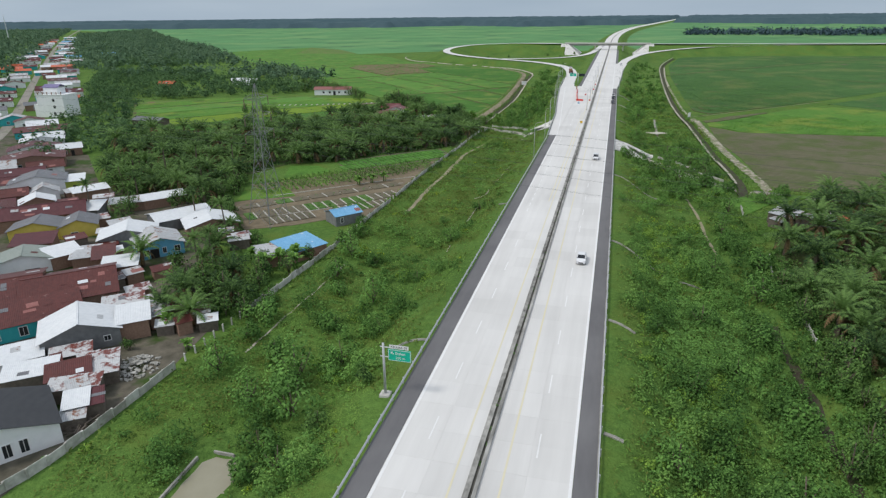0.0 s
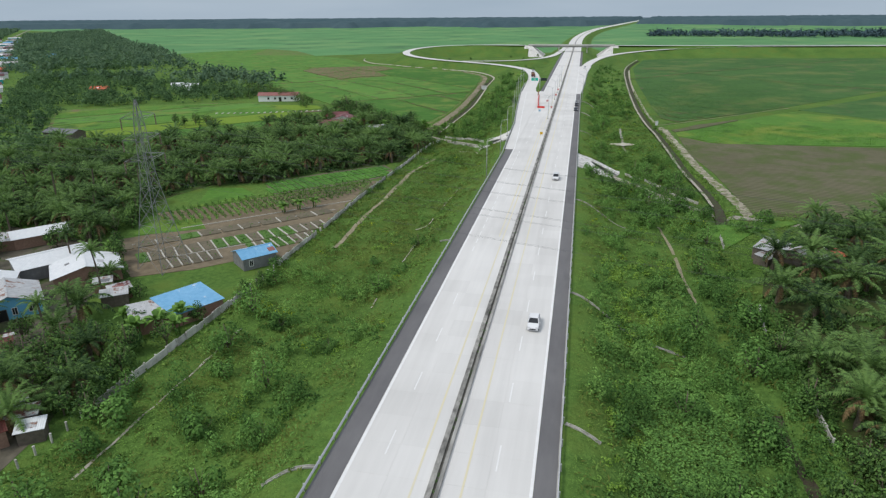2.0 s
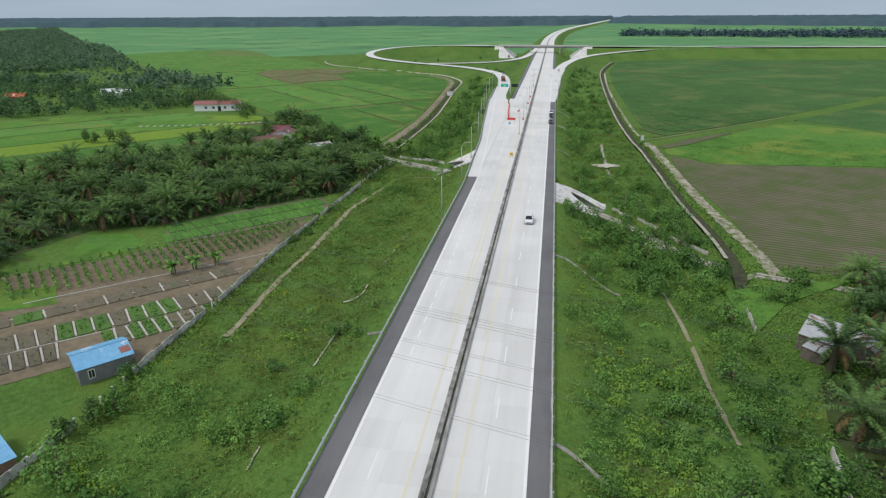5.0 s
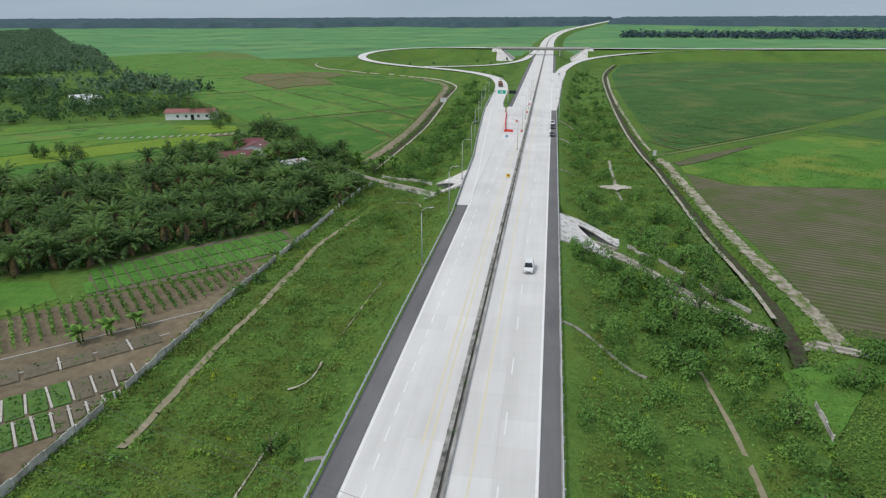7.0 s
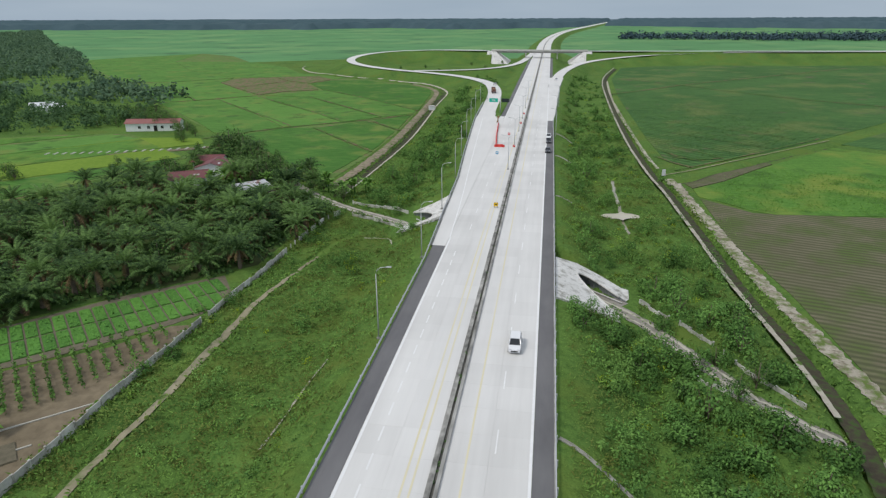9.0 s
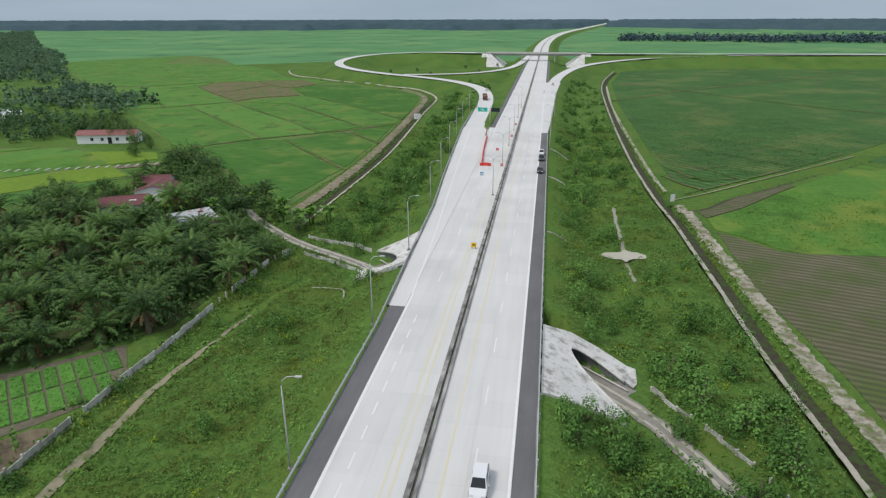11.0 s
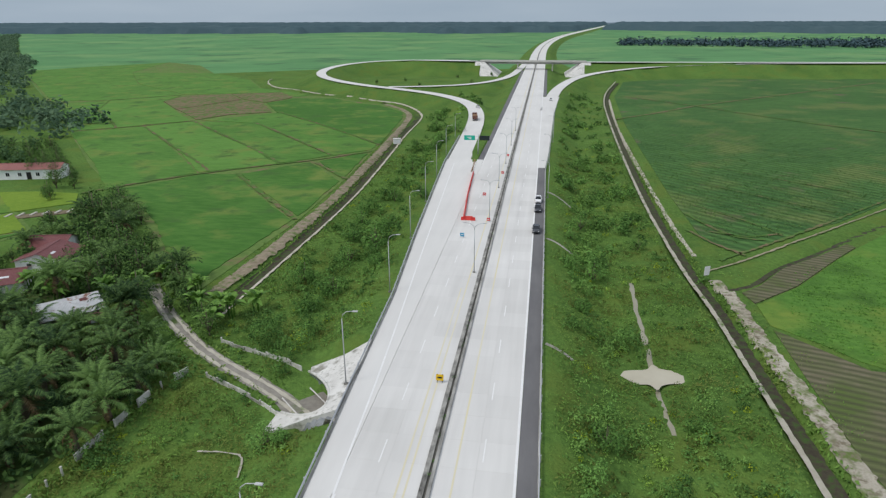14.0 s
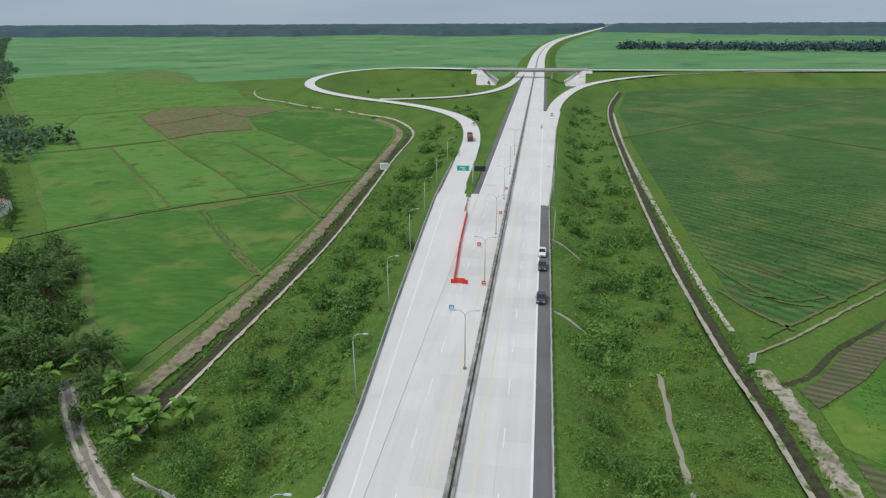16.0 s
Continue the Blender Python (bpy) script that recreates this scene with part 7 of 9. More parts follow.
box(bm, 8, 1.5, 3.2, pose(300, 849, 6.2))
part("lintel", bm, M["apron"], side_pass)
# a dark panel stands in for the shade inside the opening
bm = bmesh.new()
box(bm, 8, 0.6, 8, pose(300, 851, LAND_Z))
part("dark_opening", bm, M["drain"], side_pass)


# ---------------------------------------------------------------- lamps, signs, barriers
def lamp(name, tall, arms, label, group):
    ob = thing(name, Matrix(), label, "street lamp", group)
    bm = bmesh.new()
    tube(bm, [(0, 0, -0.4), (0, 0, tall * 0.5), (0, 0, tall - 1.2)], [0.11, 0.085, 0.06], 8)
    part("pole", bm, M["steel"], ob, smooth=True)
    bm = bmesh.new()
    box(bm, 0.5, 0.5, 0.35, pose(0, 0, -0.1), 0.03)
    part("footing", bm, M["stained"], ob)
    for s in arms:
        bm = bmesh.new()
        tube(bm, [(0, 0, tall - 1.3), (s * 0.15, 0, tall - 0.6), (s * 0.7, 0, tall - 0.1), (s * 1.7, 0, tall + 0.1)], [0.06, 0.055, 0.05, 0.04], 6)
        arm = part("arm", bm, M["steel"], ob, smooth=True)
        bm = bmesh.new()
        box(bm, 0.75, 0.3, 0.14, pose(s * 1.95, 0, tall + 0.03, 0, -6 * s), 0.04)
        part("lamp_head", bm, M["lamp_grey"], arm, "flat grey luminaire")
    return ob


first = lamp("street_lamp", 11.3, (1,), "tall galvanised lamp post with one curved arm beside the guard rail", "lamps beside the exit lane")
for k, y in enumerate((201, 233.5, 266, 297, 327, 357, 387, 417, 447)):
    m = pose(float(left_edge(y)) - 0.75, y, ROAD_Z - 0.3, 0, 0, -4)
    if k == 0:
        first.matrix_basis = m
    else:
        copy_thing(first, m)
first = lamp("double_street_lamp", 10.2, (-1, 1), "galvanised lamp post with two arms standing in the median", "lamps in the median")
for k, y in enumerate((308, 342, 374, 407, 440, 474)):
    m = pose(-11.9, y, ROAD_Z)
    if k == 0:
        first.matrix_basis = m
    else:
        copy_thing(first, m)
first = lamp("street_lamp", 10.5, (-1,), "tall galvanised lamp post on the entry lane's verge", "lamps beside the entry lane")
for k, y in enumerate((366, 408, 450)):
    m = pose(float(right_edge(y)) + 0.8, y, ROAD_Z - 0.3)
    if k == 0:
        first.matrix_basis = m
    else:
        copy_thing(first, m)


def lettering(text, size, m, mat, parent, name="lettering"):
    cu = bpy.data.curves.new(name, "FONT")
    cu.body, cu.size, cu.align_x, cu.align_y, cu.extrude = text, size, "CENTER", "CENTER", 0.005
    cu.materials.append(mat)
    ob = new(name, cu)
    ob.parent = parent
    ob.matrix_basis = m
    return ob


sign = thing("exit_sign", pose(-24.3, 61.6, 2.75), "green motorway exit sign with white lettering on a steel pole", "road sign")
bm = bmesh.new()
tube(bm, [(0, 0, 0.2), (0, 0, 7.4)], [0.17, 0.14], 10)
part("pole", bm, M["steel"], sign, smooth=True)
bm = bmesh.new()
box(bm, 1.3, 1.3, 0.5, pose(0, 0, -0.1), 0.05)
part("footing", bm, M["wall_concrete"], sign)
bm = bmesh.new()
for z in (5.6, 6.9):
    tube(bm, [(-0.4, 0, z), (2.9, 0, z)], 0.07, 6)
part("bracket", bm, M["steel"], sign)
bm = bmesh.new()
box(bm, 2.9, 0.08, 1.55, pose(2.1, -0.14, 5.25), 0.02)
board = part("board", bm, M["sign_green"], sign, "green board with a white border")
bm = bmesh.new()
box(bm, 2.4, 0.08, 0.48, pose(2.05, -0.14, 6.9), 0.02)
top_board = part("top_board", bm, M["white_paint"], sign, "white exit number board")
bm = bmesh.new()
for sx, sz, px, pz in ((2.8, 0.05, 2.1, 5.30), (2.8, 0.05, 2.1, 6.70), (0.05, 1.4, 0.72, 5.32), (0.05, 1.4, 3.48, 5.32)):
    box(bm, sx, 0.01, sz, pose(px, -0.19, pz))
part("border", bm, M["white_paint"], board)
lettering("KELUAR 29", 0.42, pose(2.05, -0.19, 7.14, 90), M["black"], top_board)
lettering("Stabat", 0.52, pose(2.2, -0.19, 6.3, 90), M["white_paint"], board)
lettering("250 m", 0.48, pose(2.2, -0.19, 5.68, 90), M["white_paint"], board)
bm = bmesh.new()
for p in (((1.0, 6.1), (1.0, 6.5), (1.28, 6.5)), ((1.05, 6.45), (1.35, 6.12), (1.42, 6.2), (1.12, 6.5))):
    bm.faces.new([bm.verts.new((x, -0.187, z)) for x, z in p])
part("arrow", bm, M["white_paint"], board)

gantry = thing("gore_sign", pose(-23.0, 421, ROAD_Z - 0.2), "steel pole with one green and one dark sign board", "road sign")
bm = bmesh.new()
tube(bm, [(0, 0, 0), (0, 0, 7.6)], [0.2, 0.15], 8)
part("pole", bm, M["steel"], gantry, smooth=True)
bm = bmesh.new()
for z in (5.6, 6.8):
    tube(bm, [(-5.2, 0, z), (4.0, 0, z)], 0.08, 6)
part("arm", bm, M["steel"], gantry)
bm = bmesh.new()
box(bm, 4.0, 0.1, 1.7, pose(-3.2, -0.2, 5.4), 0.02)
bd = part("board", bm, M["sign_green"], gantry, "green direction board")
bm = bmesh.new()
for k, w in enumerate((1.6, 1.0)):
    box(bm, w, 0.01, 0.25, pose(-3.4 + 0.4 * k, -0.26, 6.3 - 0.5 * k))
part("lettering_bar", bm, M["white_paint"], bd)
bm = bmesh.new()
box(bm, 3.6, 0.14, 1.7, pose(2.3, -0.2, 5.4), 0.02)
part("board", bm, M["sign_dark"], gantry, "dark unlit display board")

# red water-filled barriers closing a lane
bm = bmesh.new()
prof = [(-0.22, 0), (0.22, 0), (0.2, 0.25), (0.1, 0.5), (0.08, 0.85), (-0.08, 0.85), (-0.1, 0.5), (-0.2, 0.25)]
a = [bm.verts.new((x, -0.58, z)) for x, z in prof]
b = [bm.verts.new((x, 0.58, z)) for x, z in prof]
bm.faces.new(a)
bm.faces.new(b[::-1])
for i in range(8):
    bm.faces.new((a[i], b[i], b[(i + 1) % 8], a[(i + 1) % 8]))
bmesh.ops.bevel(bm, geom=bm.edges[:], offset=0.02, segments=1, affect="EDGES")
barrier = part("traffic_barrier", bm, M["barrier_red"], label="red plastic water-filled traffic barrier on the road", category="barrier", group="red barriers closing the lane")
line = resample([(-18.3, 341.8), (-19.0, 352), (-20.0, 364), (-20.8, 380), (-21.3, 390)], 1.25)
spots = [(x, y, math.degrees(math.atan2(-d[0], d[1]))) for (x, y), d in zip(line, np.gradient(line, axis=0))] + [(-18.3 + 1.2 * k, 341.4 + 0.2 * (k % 2), 90) for k in range(3)] + [(-17.8 + 1.2 * k, 342.2, 88) for k in range(2)]
rs = np.random.RandomState(9)
for k, (x, y, ang) in enumerate(spots):
    m = pose(x, y, ROAD_Z, 0, 0, ang + rs.uniform(-6, 6))
    if k == 0:
        barrier.matrix_basis = m
    else:
        copy_thing(barrier, m)
# timber trestles and a lane board behind them
for k, (x, y) in enumerate(((-22.0, 393), (-22.2, 396), (-22.3, 399), (-22.5, 403), (-22.7, 407))):
    bm = bmesh.new()
    for s in (-0.5, 0.5):
        box(bm, 0.1, 0.1, 1.0, pose(s, 0.25, 0, 14))
        box(bm, 0.1, 0.1, 1.0, pose(s, -0.25, 0, -14))
    box(bm, 1.4, 0.08, 0.25, pose(0, 0, 0.8))
    box(bm, 1.4, 0.08, 0.2, pose(0, 0, 0.4))
    tr = part("trestle", bm, M["trestle"], label="brown timber road trestle", category="barrier", group="timber trestles at the gore")
    tr.matrix_basis = pose(x, y, ROAD_Z, 0, 0, 80 + 8 * k)
for x, y, s, mat, text in ((-12.2, 268.0, 1.0, "yellow", "yellow warning board standing on the road"), (-16.9, 328.4, 0.9, "arrow_blue", "blue and white arrow board on the road"),
                           (-15.2, 364, 0.9, "barrier_red", "small red and white warning board"), (-12.0, 341, 0.8, "barrier_red", "small red lane marker beside the median"), (-11.9, 391, 0.8, "barrier_red", "small red lane marker beside the median"), (-11.8, 418, 0.8, "barrier_red", "small red lane marker beside the median")):
    ob = thing("warning_board", pose(x, y, ROAD_Z), text, "road sign")
    bm = bmesh.new()
    for q in (-0.35, 0.35):
        box(bm, 0.06, 0.06, 1.3 * s, pose(q * s, 0.18, 0, 10))
        box(bm, 0.06, 0.06, 1.3 * s, pose(q * s, -0.18, 0, -10))
    part("frame", bm, M["black"] if mat == "yellow" else M["steel"], ob)
    bm = bmesh.new()
    box(bm, 1.05 * s, 0.06, 0.9 * s, pose(0, -0.16, 0.35 * s, -10), 0.02)
    pl = part("plate", bm, M[mat], ob)
    bm = bmesh.new()
    box(bm, 0.6 * s, 0.01, 0.2 * s, pose(0, -0.21, 0.75 * s, -10))
    part("bar", bm, M["black"] if mat == "yellow" else M["white_paint"], pl)
ob = thing("notice_board", pose(35.9, 323.8, LAND_Z, 0, 0, 24), "narrow white notice board on a post beside the ditch", "sign")
bm = bmesh.new()
box(bm, 0.12, 0.12, 3.2, pose(0, 0, -0.4))
part("post", bm, M["wood"], ob)
bm = bmesh.new()
box(bm, 1.3, 0.08, 2.0, pose(0, -0.11, 0.9), 0.01)
part("plate", bm, M["white_paint"], ob)


# ---------------------------------------------------------------- power line
def pylon(x, y, turn, label):
    ob = thing("power_pylon", pose(x, y, LAND_Z, 0, 0, turn), label, "pylon")
    lv = [(0, 3.6), (5, 2.9), (9.5, 2.3), (13.5, 1.75), (17, 1.3), (20, 1.0), (23, 0.9), (26, 0.8), (29, 0.7), (31.5, 0.5), (34, 0.1)]
    corner = lambda i, k: Vector(((-1, 1, 1, -1)[k % 4] * lv[i][1], (-1, -1, 1, 1)[k % 4] * lv[i][1], lv[i][0]))
    for k in range(4):
        bm = bmesh.new()
        tube(bm, [corner(i, k) for i in range(len(lv))], 0.09, 4)
        part("leg", bm, M["pylon_steel"], ob)
    for k in range(4):
        bm = bmesh.new()
        for i in range(len(lv) - 1):
            tube(bm, [corner(i, k), corner(i + 1, k + 1)], 0.04, 3)
            tube(bm, [corner(i, k + 1), corner(i + 1, k)], 0.04, 3)
            tube(bm, [corner(i + 1, k), corner(i + 1, k + 1)], 0.035, 3)
        part("bracing", bm, M["pylon_steel"], ob)
    for z, far in ((22.8, 4.6), (26.8, 4.2), (30.8, 3.8)):
        for s in (-1, 1):
            bm = bmesh.new()
            tip = Vector((0, s * far, z + 0.2))
            for q in (-0.8, 0.8):
                tube(bm, [(q, s * 0.7, z - 0.5), tip], 0.05, 3)
                tube(bm, [(q, s * 0.7, z + 0.9), tip], 0.05, 3)
            tube(bm, [(-0.8, s * 1.8, z), (0.8, s * 1.8, z)], 0.05, 3)
            arm = part("cross_arm", bm, M["pylon_steel"], ob)
            bm = bmesh.new()
            for k in range(8):
                tube(bm, [(0, s * far, z - 0.25 * k), (0, s * far, z - 0.25 * k - 0.14)], 0.14, 6)
            tube(bm, [(0, s * far, z + 0.2), (0, s * far, z - 2.1)], 0.04, 4)
            part("insulator", bm, M["insulator"], arm)
    return ob


PYLON_A, PYLON_B, PYLON_C = (-81.0, 132.5), (190, 62), (-330, 197)
pylon(*PYLON_A, -14.6, "tall galvanised lattice power pylon standing in the gardens")
for z, far in ((20.8, 4.6), (24.8, 4.2), (28.8, 3.8)):
    for s in (-1, 1):
        for twin in (-0.2, 0.2):
            for a, b in ((PYLON_A, PYLON_B), (PYLON_C, PYLON_A)):
                bm = bmesh.new()
                pts = []
                for u in np.linspace(0, 1, 25):
                    pts.append((a[0] + (b[0] - a[0]) * u + 0.252 * (s * far + twin), a[1] + (b[1] - a[1]) * u + 0.968 * (s * far + twin), LAND_Z + z - 4 * 2.0 * u * (1 - u)))
                tube(bm, pts, 0.010, 3)
                part("power_cable", bm, M["cable"], label="thin grey overhead power cable", category="cable", group="power cables")


# ---------------------------------------------------------------- houses
def opening(parent, name, wide, tall, m, frame_mat="white_paint", glass="glass", bars=True):
    """A framed window or door set 2 cm proud of a wall that faces -y in m."""
    bm = bmesh.new()
    t = 0.09
    box(bm, wide + 2 * t, 0.1, t, m @ pose(0, 0, -t))
    box(bm, wide + 2 * t, 0.1, t, m @ pose(0, 0, tall))
    for s in (-1, 1):
        box(bm, t, 0.1, tall, m @ pose(s * (wide + t) / 2, 0, 0))
    if bars:
        box(bm, 0.05, 0.08, tall, m @ pose(0, 0, 0))
    w = part(name, bm, M[frame_mat], parent)
    bm = bmesh.new()
    box(bm, wide, 0.05, tall, m)
    part("pane" if name == "window" else "leaf", bm, M[glass], w)
    return w


PATCHES = np.random.RandomState(123)


def house(fl, fr, depth, eave, rise, wall, roof, label, gable_front=False, openings=(), over=0.5, category="house", roof2=None, half=False, group="", name="house"):
    """A house by its front corners on the plan. Local x runs along the front, y into the house. gable_front: the ridge runs into the depth. half: a lean-to roof that falls to the front."""
    fl, fr = np.array(fl, float), np.array(fr, float)
    d = fr - fl
    wide = float(np.hypot(*d))
    turn = math.degrees(math.atan2(d[1], d[0]))
    ob = thing(name, pose(fl[0], fl[1], LAND_Z, 0, 0, turn), label, category, group)
    # walls
    bm = bmesh.new()
    zt = eave
    if gable_front:
        front = [(0, -0.3), (wide, -0.3), (wide, zt), (wide / 2, zt + rise), (0, zt)]
        a = [bm.verts.new((x, 0, z)) for x, z in front]
        b = [bm.verts.new((x, depth, z)) for x, z in front]
    elif half:
        front = [(0, -0.3), (depth, -0.3), (depth, zt + rise), (0, zt)]
        a = [bm.verts.new((0, y, z)) for y, z in front]
        b = [bm.verts.new((wide, y, z)) for y, z in front]
    else:
        front = [(0, -0.3), (depth, -0.3), (depth, zt), (depth / 2, zt + rise), (0, zt)]
        a = [bm.verts.new((0, y, z)) for y, z in front]
        b = [bm.verts.new((wide, y, z)) for y, z in front]
    bm.faces.new(a)
    bm.faces.new(b[::-1])
    for i in range(len(a)):
        bm.faces.new((a[i], b[i], b[(i + 1) % len(a)], a[(i + 1) % len(a)]))
    part("wall", bm, M[wall], ob)
    # roof: sheets with their own turn, x along the ridge
    if gable_front:
        run, ln, base = wide / 2, depth, [(wide / 2, depth / 2, 90, 1), (wide / 2, depth / 2, 90, -1)]
    elif half:
        run, ln, base = depth, wide, [(wide / 2, depth, 0, 1)]
    else:
        run, ln, base = depth / 2, wide, [(wide / 2, depth / 2, 0, 1), (wide / 2, depth / 2, 0, -1)]
    pitch = math.degrees(math.atan2(rise, run))
    slant = math.hypot(rise, run) + over
    for k, (cx, cy, rz, s) in enumerate(base):
        bm = bmesh.new()
        box(bm, ln + 2 * over, slant, 0.06, pose(0, -slant / 2, 0))
        o = part("roof_sheet", bm, M[roof if k == 0 or not roof2 else roof2], ob)
        o.matrix_basis = pose(cx, cy, zt + rise + 0.03, 0, 0, rz + (0 if s > 0 else 180)) @ pose(0, 0, 0, pitch)
        # odd sheets laid over the leaks
        for _ in range(PATCHES.randint(3, 9) if roof in ("roof_rust", "roof_maroon", "roof_patch") and ln > 8 else PATCHES.randint(0, 2)):
            bm = bmesh.new()
            pw, pd = PATCHES.uniform(0.8, 2.2), PATCHES.uniform(0.5, 1.4)
            box(bm, pw, pd, 0.03, pose(PATCHES.uniform(-0.42, 0.42) * ln, -slant * PATCHES.uniform(0.2, 0.8), 0.062 + 0.002 * PATCHES.rand(), 0, 0, PATCHES.uniform(-3, 3)))
            part("patch_sheet", bm, M[("roof_zinc", "roof_white", "roof_rust", "roof_grey", "roof_orange2")[PATCHES.randint(5)]], o)
    if not half:
        bm = bmesh.new()
        box(bm, ln + 2 * over, 0.36, 0.07, pose(wide / 2, depth / 2, zt + rise + 0.05, 0, 0, base[0][2]), 0.02)
        part("ridge_cap", bm, M[roof], ob)
    for kind, u, w, h, z in openings:
        if kind == "window":
            opening(ob, "window", w, h, pose(u, -0.03, z))
        else:
            opening(ob, "door", w, h, pose(u, -0.03, 0.05), "wood", "black", False)
    return ob


# the blue house and its neighbours
house((-94.8, 102.3), (-88.6, 109.2), 9.5, 2.7, 1.7, "blue_wall", "roof_zinc", "sky-blue plastered house under a pale zinc gable roof", True, (("door", 3.2, 1.6, 2.0, 0), ("window", 1.6, 1.0, 1.2, 0.9), ("window", 5.2, 0.7, 1.2, 0.9), ("window", 7.8, 1.1, 1.2, 0.9)))
house((-107.0, 104.6), (-97.6, 111.6), 8.0, 2.9, 1.7, "grey_wall", "roof_white", "grey block house with a bright zinc gable roof", True, (("window", 7.2, 1.0, 1.3, 0.8),))
house((-103.0, 119.0), (-95.6, 129.8), 8.5, 2.8, 1.1, "grey_wall", "roof_white", "long grey house under a bright white sheet roof", False, (("window", 6.0, 0.9, 1.5, 0.6), ("window", 7.6, 0.9, 1.5, 0.6), ("window", 9.2, 0.9, 1.5, 0.6)))
house((-93.4, 117.0), (-85.0, 125.0), 9.0, 2.6, 1.5, "brick_wall", "roof_white", "brick house under a bright white gable roof", True)
house((-164.6, 134.2), (-154.0, 143.4), 9.5, 4.4, 1.7, "white_wall", "roof_grey", "white two-level house with a grey gable roof", True, (("window", 5.4, 0.7, 1.2, 1.8), ("window", 8.6, 0.7, 1.2, 1.8)))
house((-154.0, 143.4), (-150.4, 146.6), 8.0, 3.6, 0.5, "leaf_wall", "roof_white", "narrow lime-green annexe under a white sheet roof", False, (("door", 2.5, 1.2, 2.2, 0),), half=True)
house((-131.8, 104.2), (-122.4, 110.4), 7.0, 3.0, 1.6, "yellow_wall", "roof_grey", "yellow house front under a dark grey gable", True, (("window", 4.4, 1.6, 0.5, 1.0),))
house((-122.4, 109.4), (-116.4, 114.4), 7.5, 3.0, 1.4, "yellow_wall", "roof_grey", "small yellow house with a charcoal gable roof", True, (("window", 3.0, 1.4, 0.5, 1.0),))
house((-141.0, 109.0), (-126.4, 121.4), 9.5, 3.2, 1.9, "brick_wall", "roof_maroon", "long house under a faded maroon sheet roof", False)
house((-129.0, 121.4), (-124.6, 123.6), 8.0, 3.0, 0.6, "grey_wall", "roof_white", "white sheet lean-to beside the maroon roof", half=True)
house((-123.6, 97.6), (-117.0, 101.8), 6.0, 2.6, 0.9, "brick_wall", "roof_maroon", "low shed with a dark maroon roof", half=True)
house((-116.0, 86.8), (-108.6, 93.8), 7.0, 3.0, 1.3, "white_wall", "roof_green", "white house under a grey-green gable roof", True, (("window", 6.5, 2.6, 0.7, 0.5),))
house((-108.4, 93.4), (-105.6, 98.4), 5.6, 2.9, 0.8, "brick_wall", "roof_white", "brick shed under a tilted white roof sheet", half=True)
house((-104.6, 94.6), (-100.6, 97.6), 6.0, 2.6, 0.6, "brick_wall", "roof_zinc", "low brick shed under a grey zinc sheet", half=True)
house((-99.6, 95.2), (-96.8, 97.6), 7.0, 2.7, 0.6, "brick_wall", "roof_rust", "brick lean-to under a rust-red sheet", half=True)
house((-94.4, 91.8), (-89.4, 95.2), 5.4, 2.6, 0.6, "brick_wall", "roof_white", "brick kitchen block under a pale zinc roof", half=True)
# the big rusted roofs
house((-93.2, 72.6), (-82.6, 82.4), 15.0, 3.4, 2.1, "brick_wall", "roof_rust", "large house under a rusted red sheet roof with pale patches", False)
house((-103.0, 66.0), (-92.6, 75.6), 17.0, 3.3, 2.0, "brick_wall", "roof_rust", "large house under a rusted red sheet roof with pale patches", False)
house((-93.8, 63.6), (-83.6, 75.4), 7.0, 2.8, 1.5, "teal_wall", "roof_rust", "teal plastered house under a rusted lean-to roof", False, (("window", 3.2, 1.1, 1.5, 0.7), ("window", 7.0, 1.1, 1.5, 0.7)), half=True)
house((-80.4, 63.8), (-72.6, 71.4), 8.6, 3.0, 2.0, "grey_wall", "roof_white", "grey house with a bright white gable roof", True, (("window", 5.6, 1.0, 0.9, 1.0), ("window", 9.0, 0.9, 0.8, 1.2)))
house((-73.2, 71.8), (-69.8, 74.6), 6.5, 3.2, 0.5, "brick_wall", "roof_white", "bare brick annexe under a white sheet roof", half=True)
house((-83.4, 58.0), (-79.0, 62.6), 5.0, 2.0, 0.6, "white_wall", "roof_white", "low porch under white roofing sheets", half=True)
house((-80.8, 77.2), (-76.2, 81.0), 4.0, 2.6, 0.4, "brick_wall", "roof_patch", "lean-to under patched zinc sheets", half=True)
# the white house with the charcoal roof
house((-71.2, 36.2), (-61.8, 48.9), 10.0, 2.9, 2.5, "white_wall", "roof_dark", "white house under a charcoal sheet roof", True, (("window", 10.2, 0.85, 1.7, 0.6), ("window", 11.9, 0.85, 1.7, 0.6)), over=0.35)
# patched sheds beside it
rs = np.random.RandomState(77)
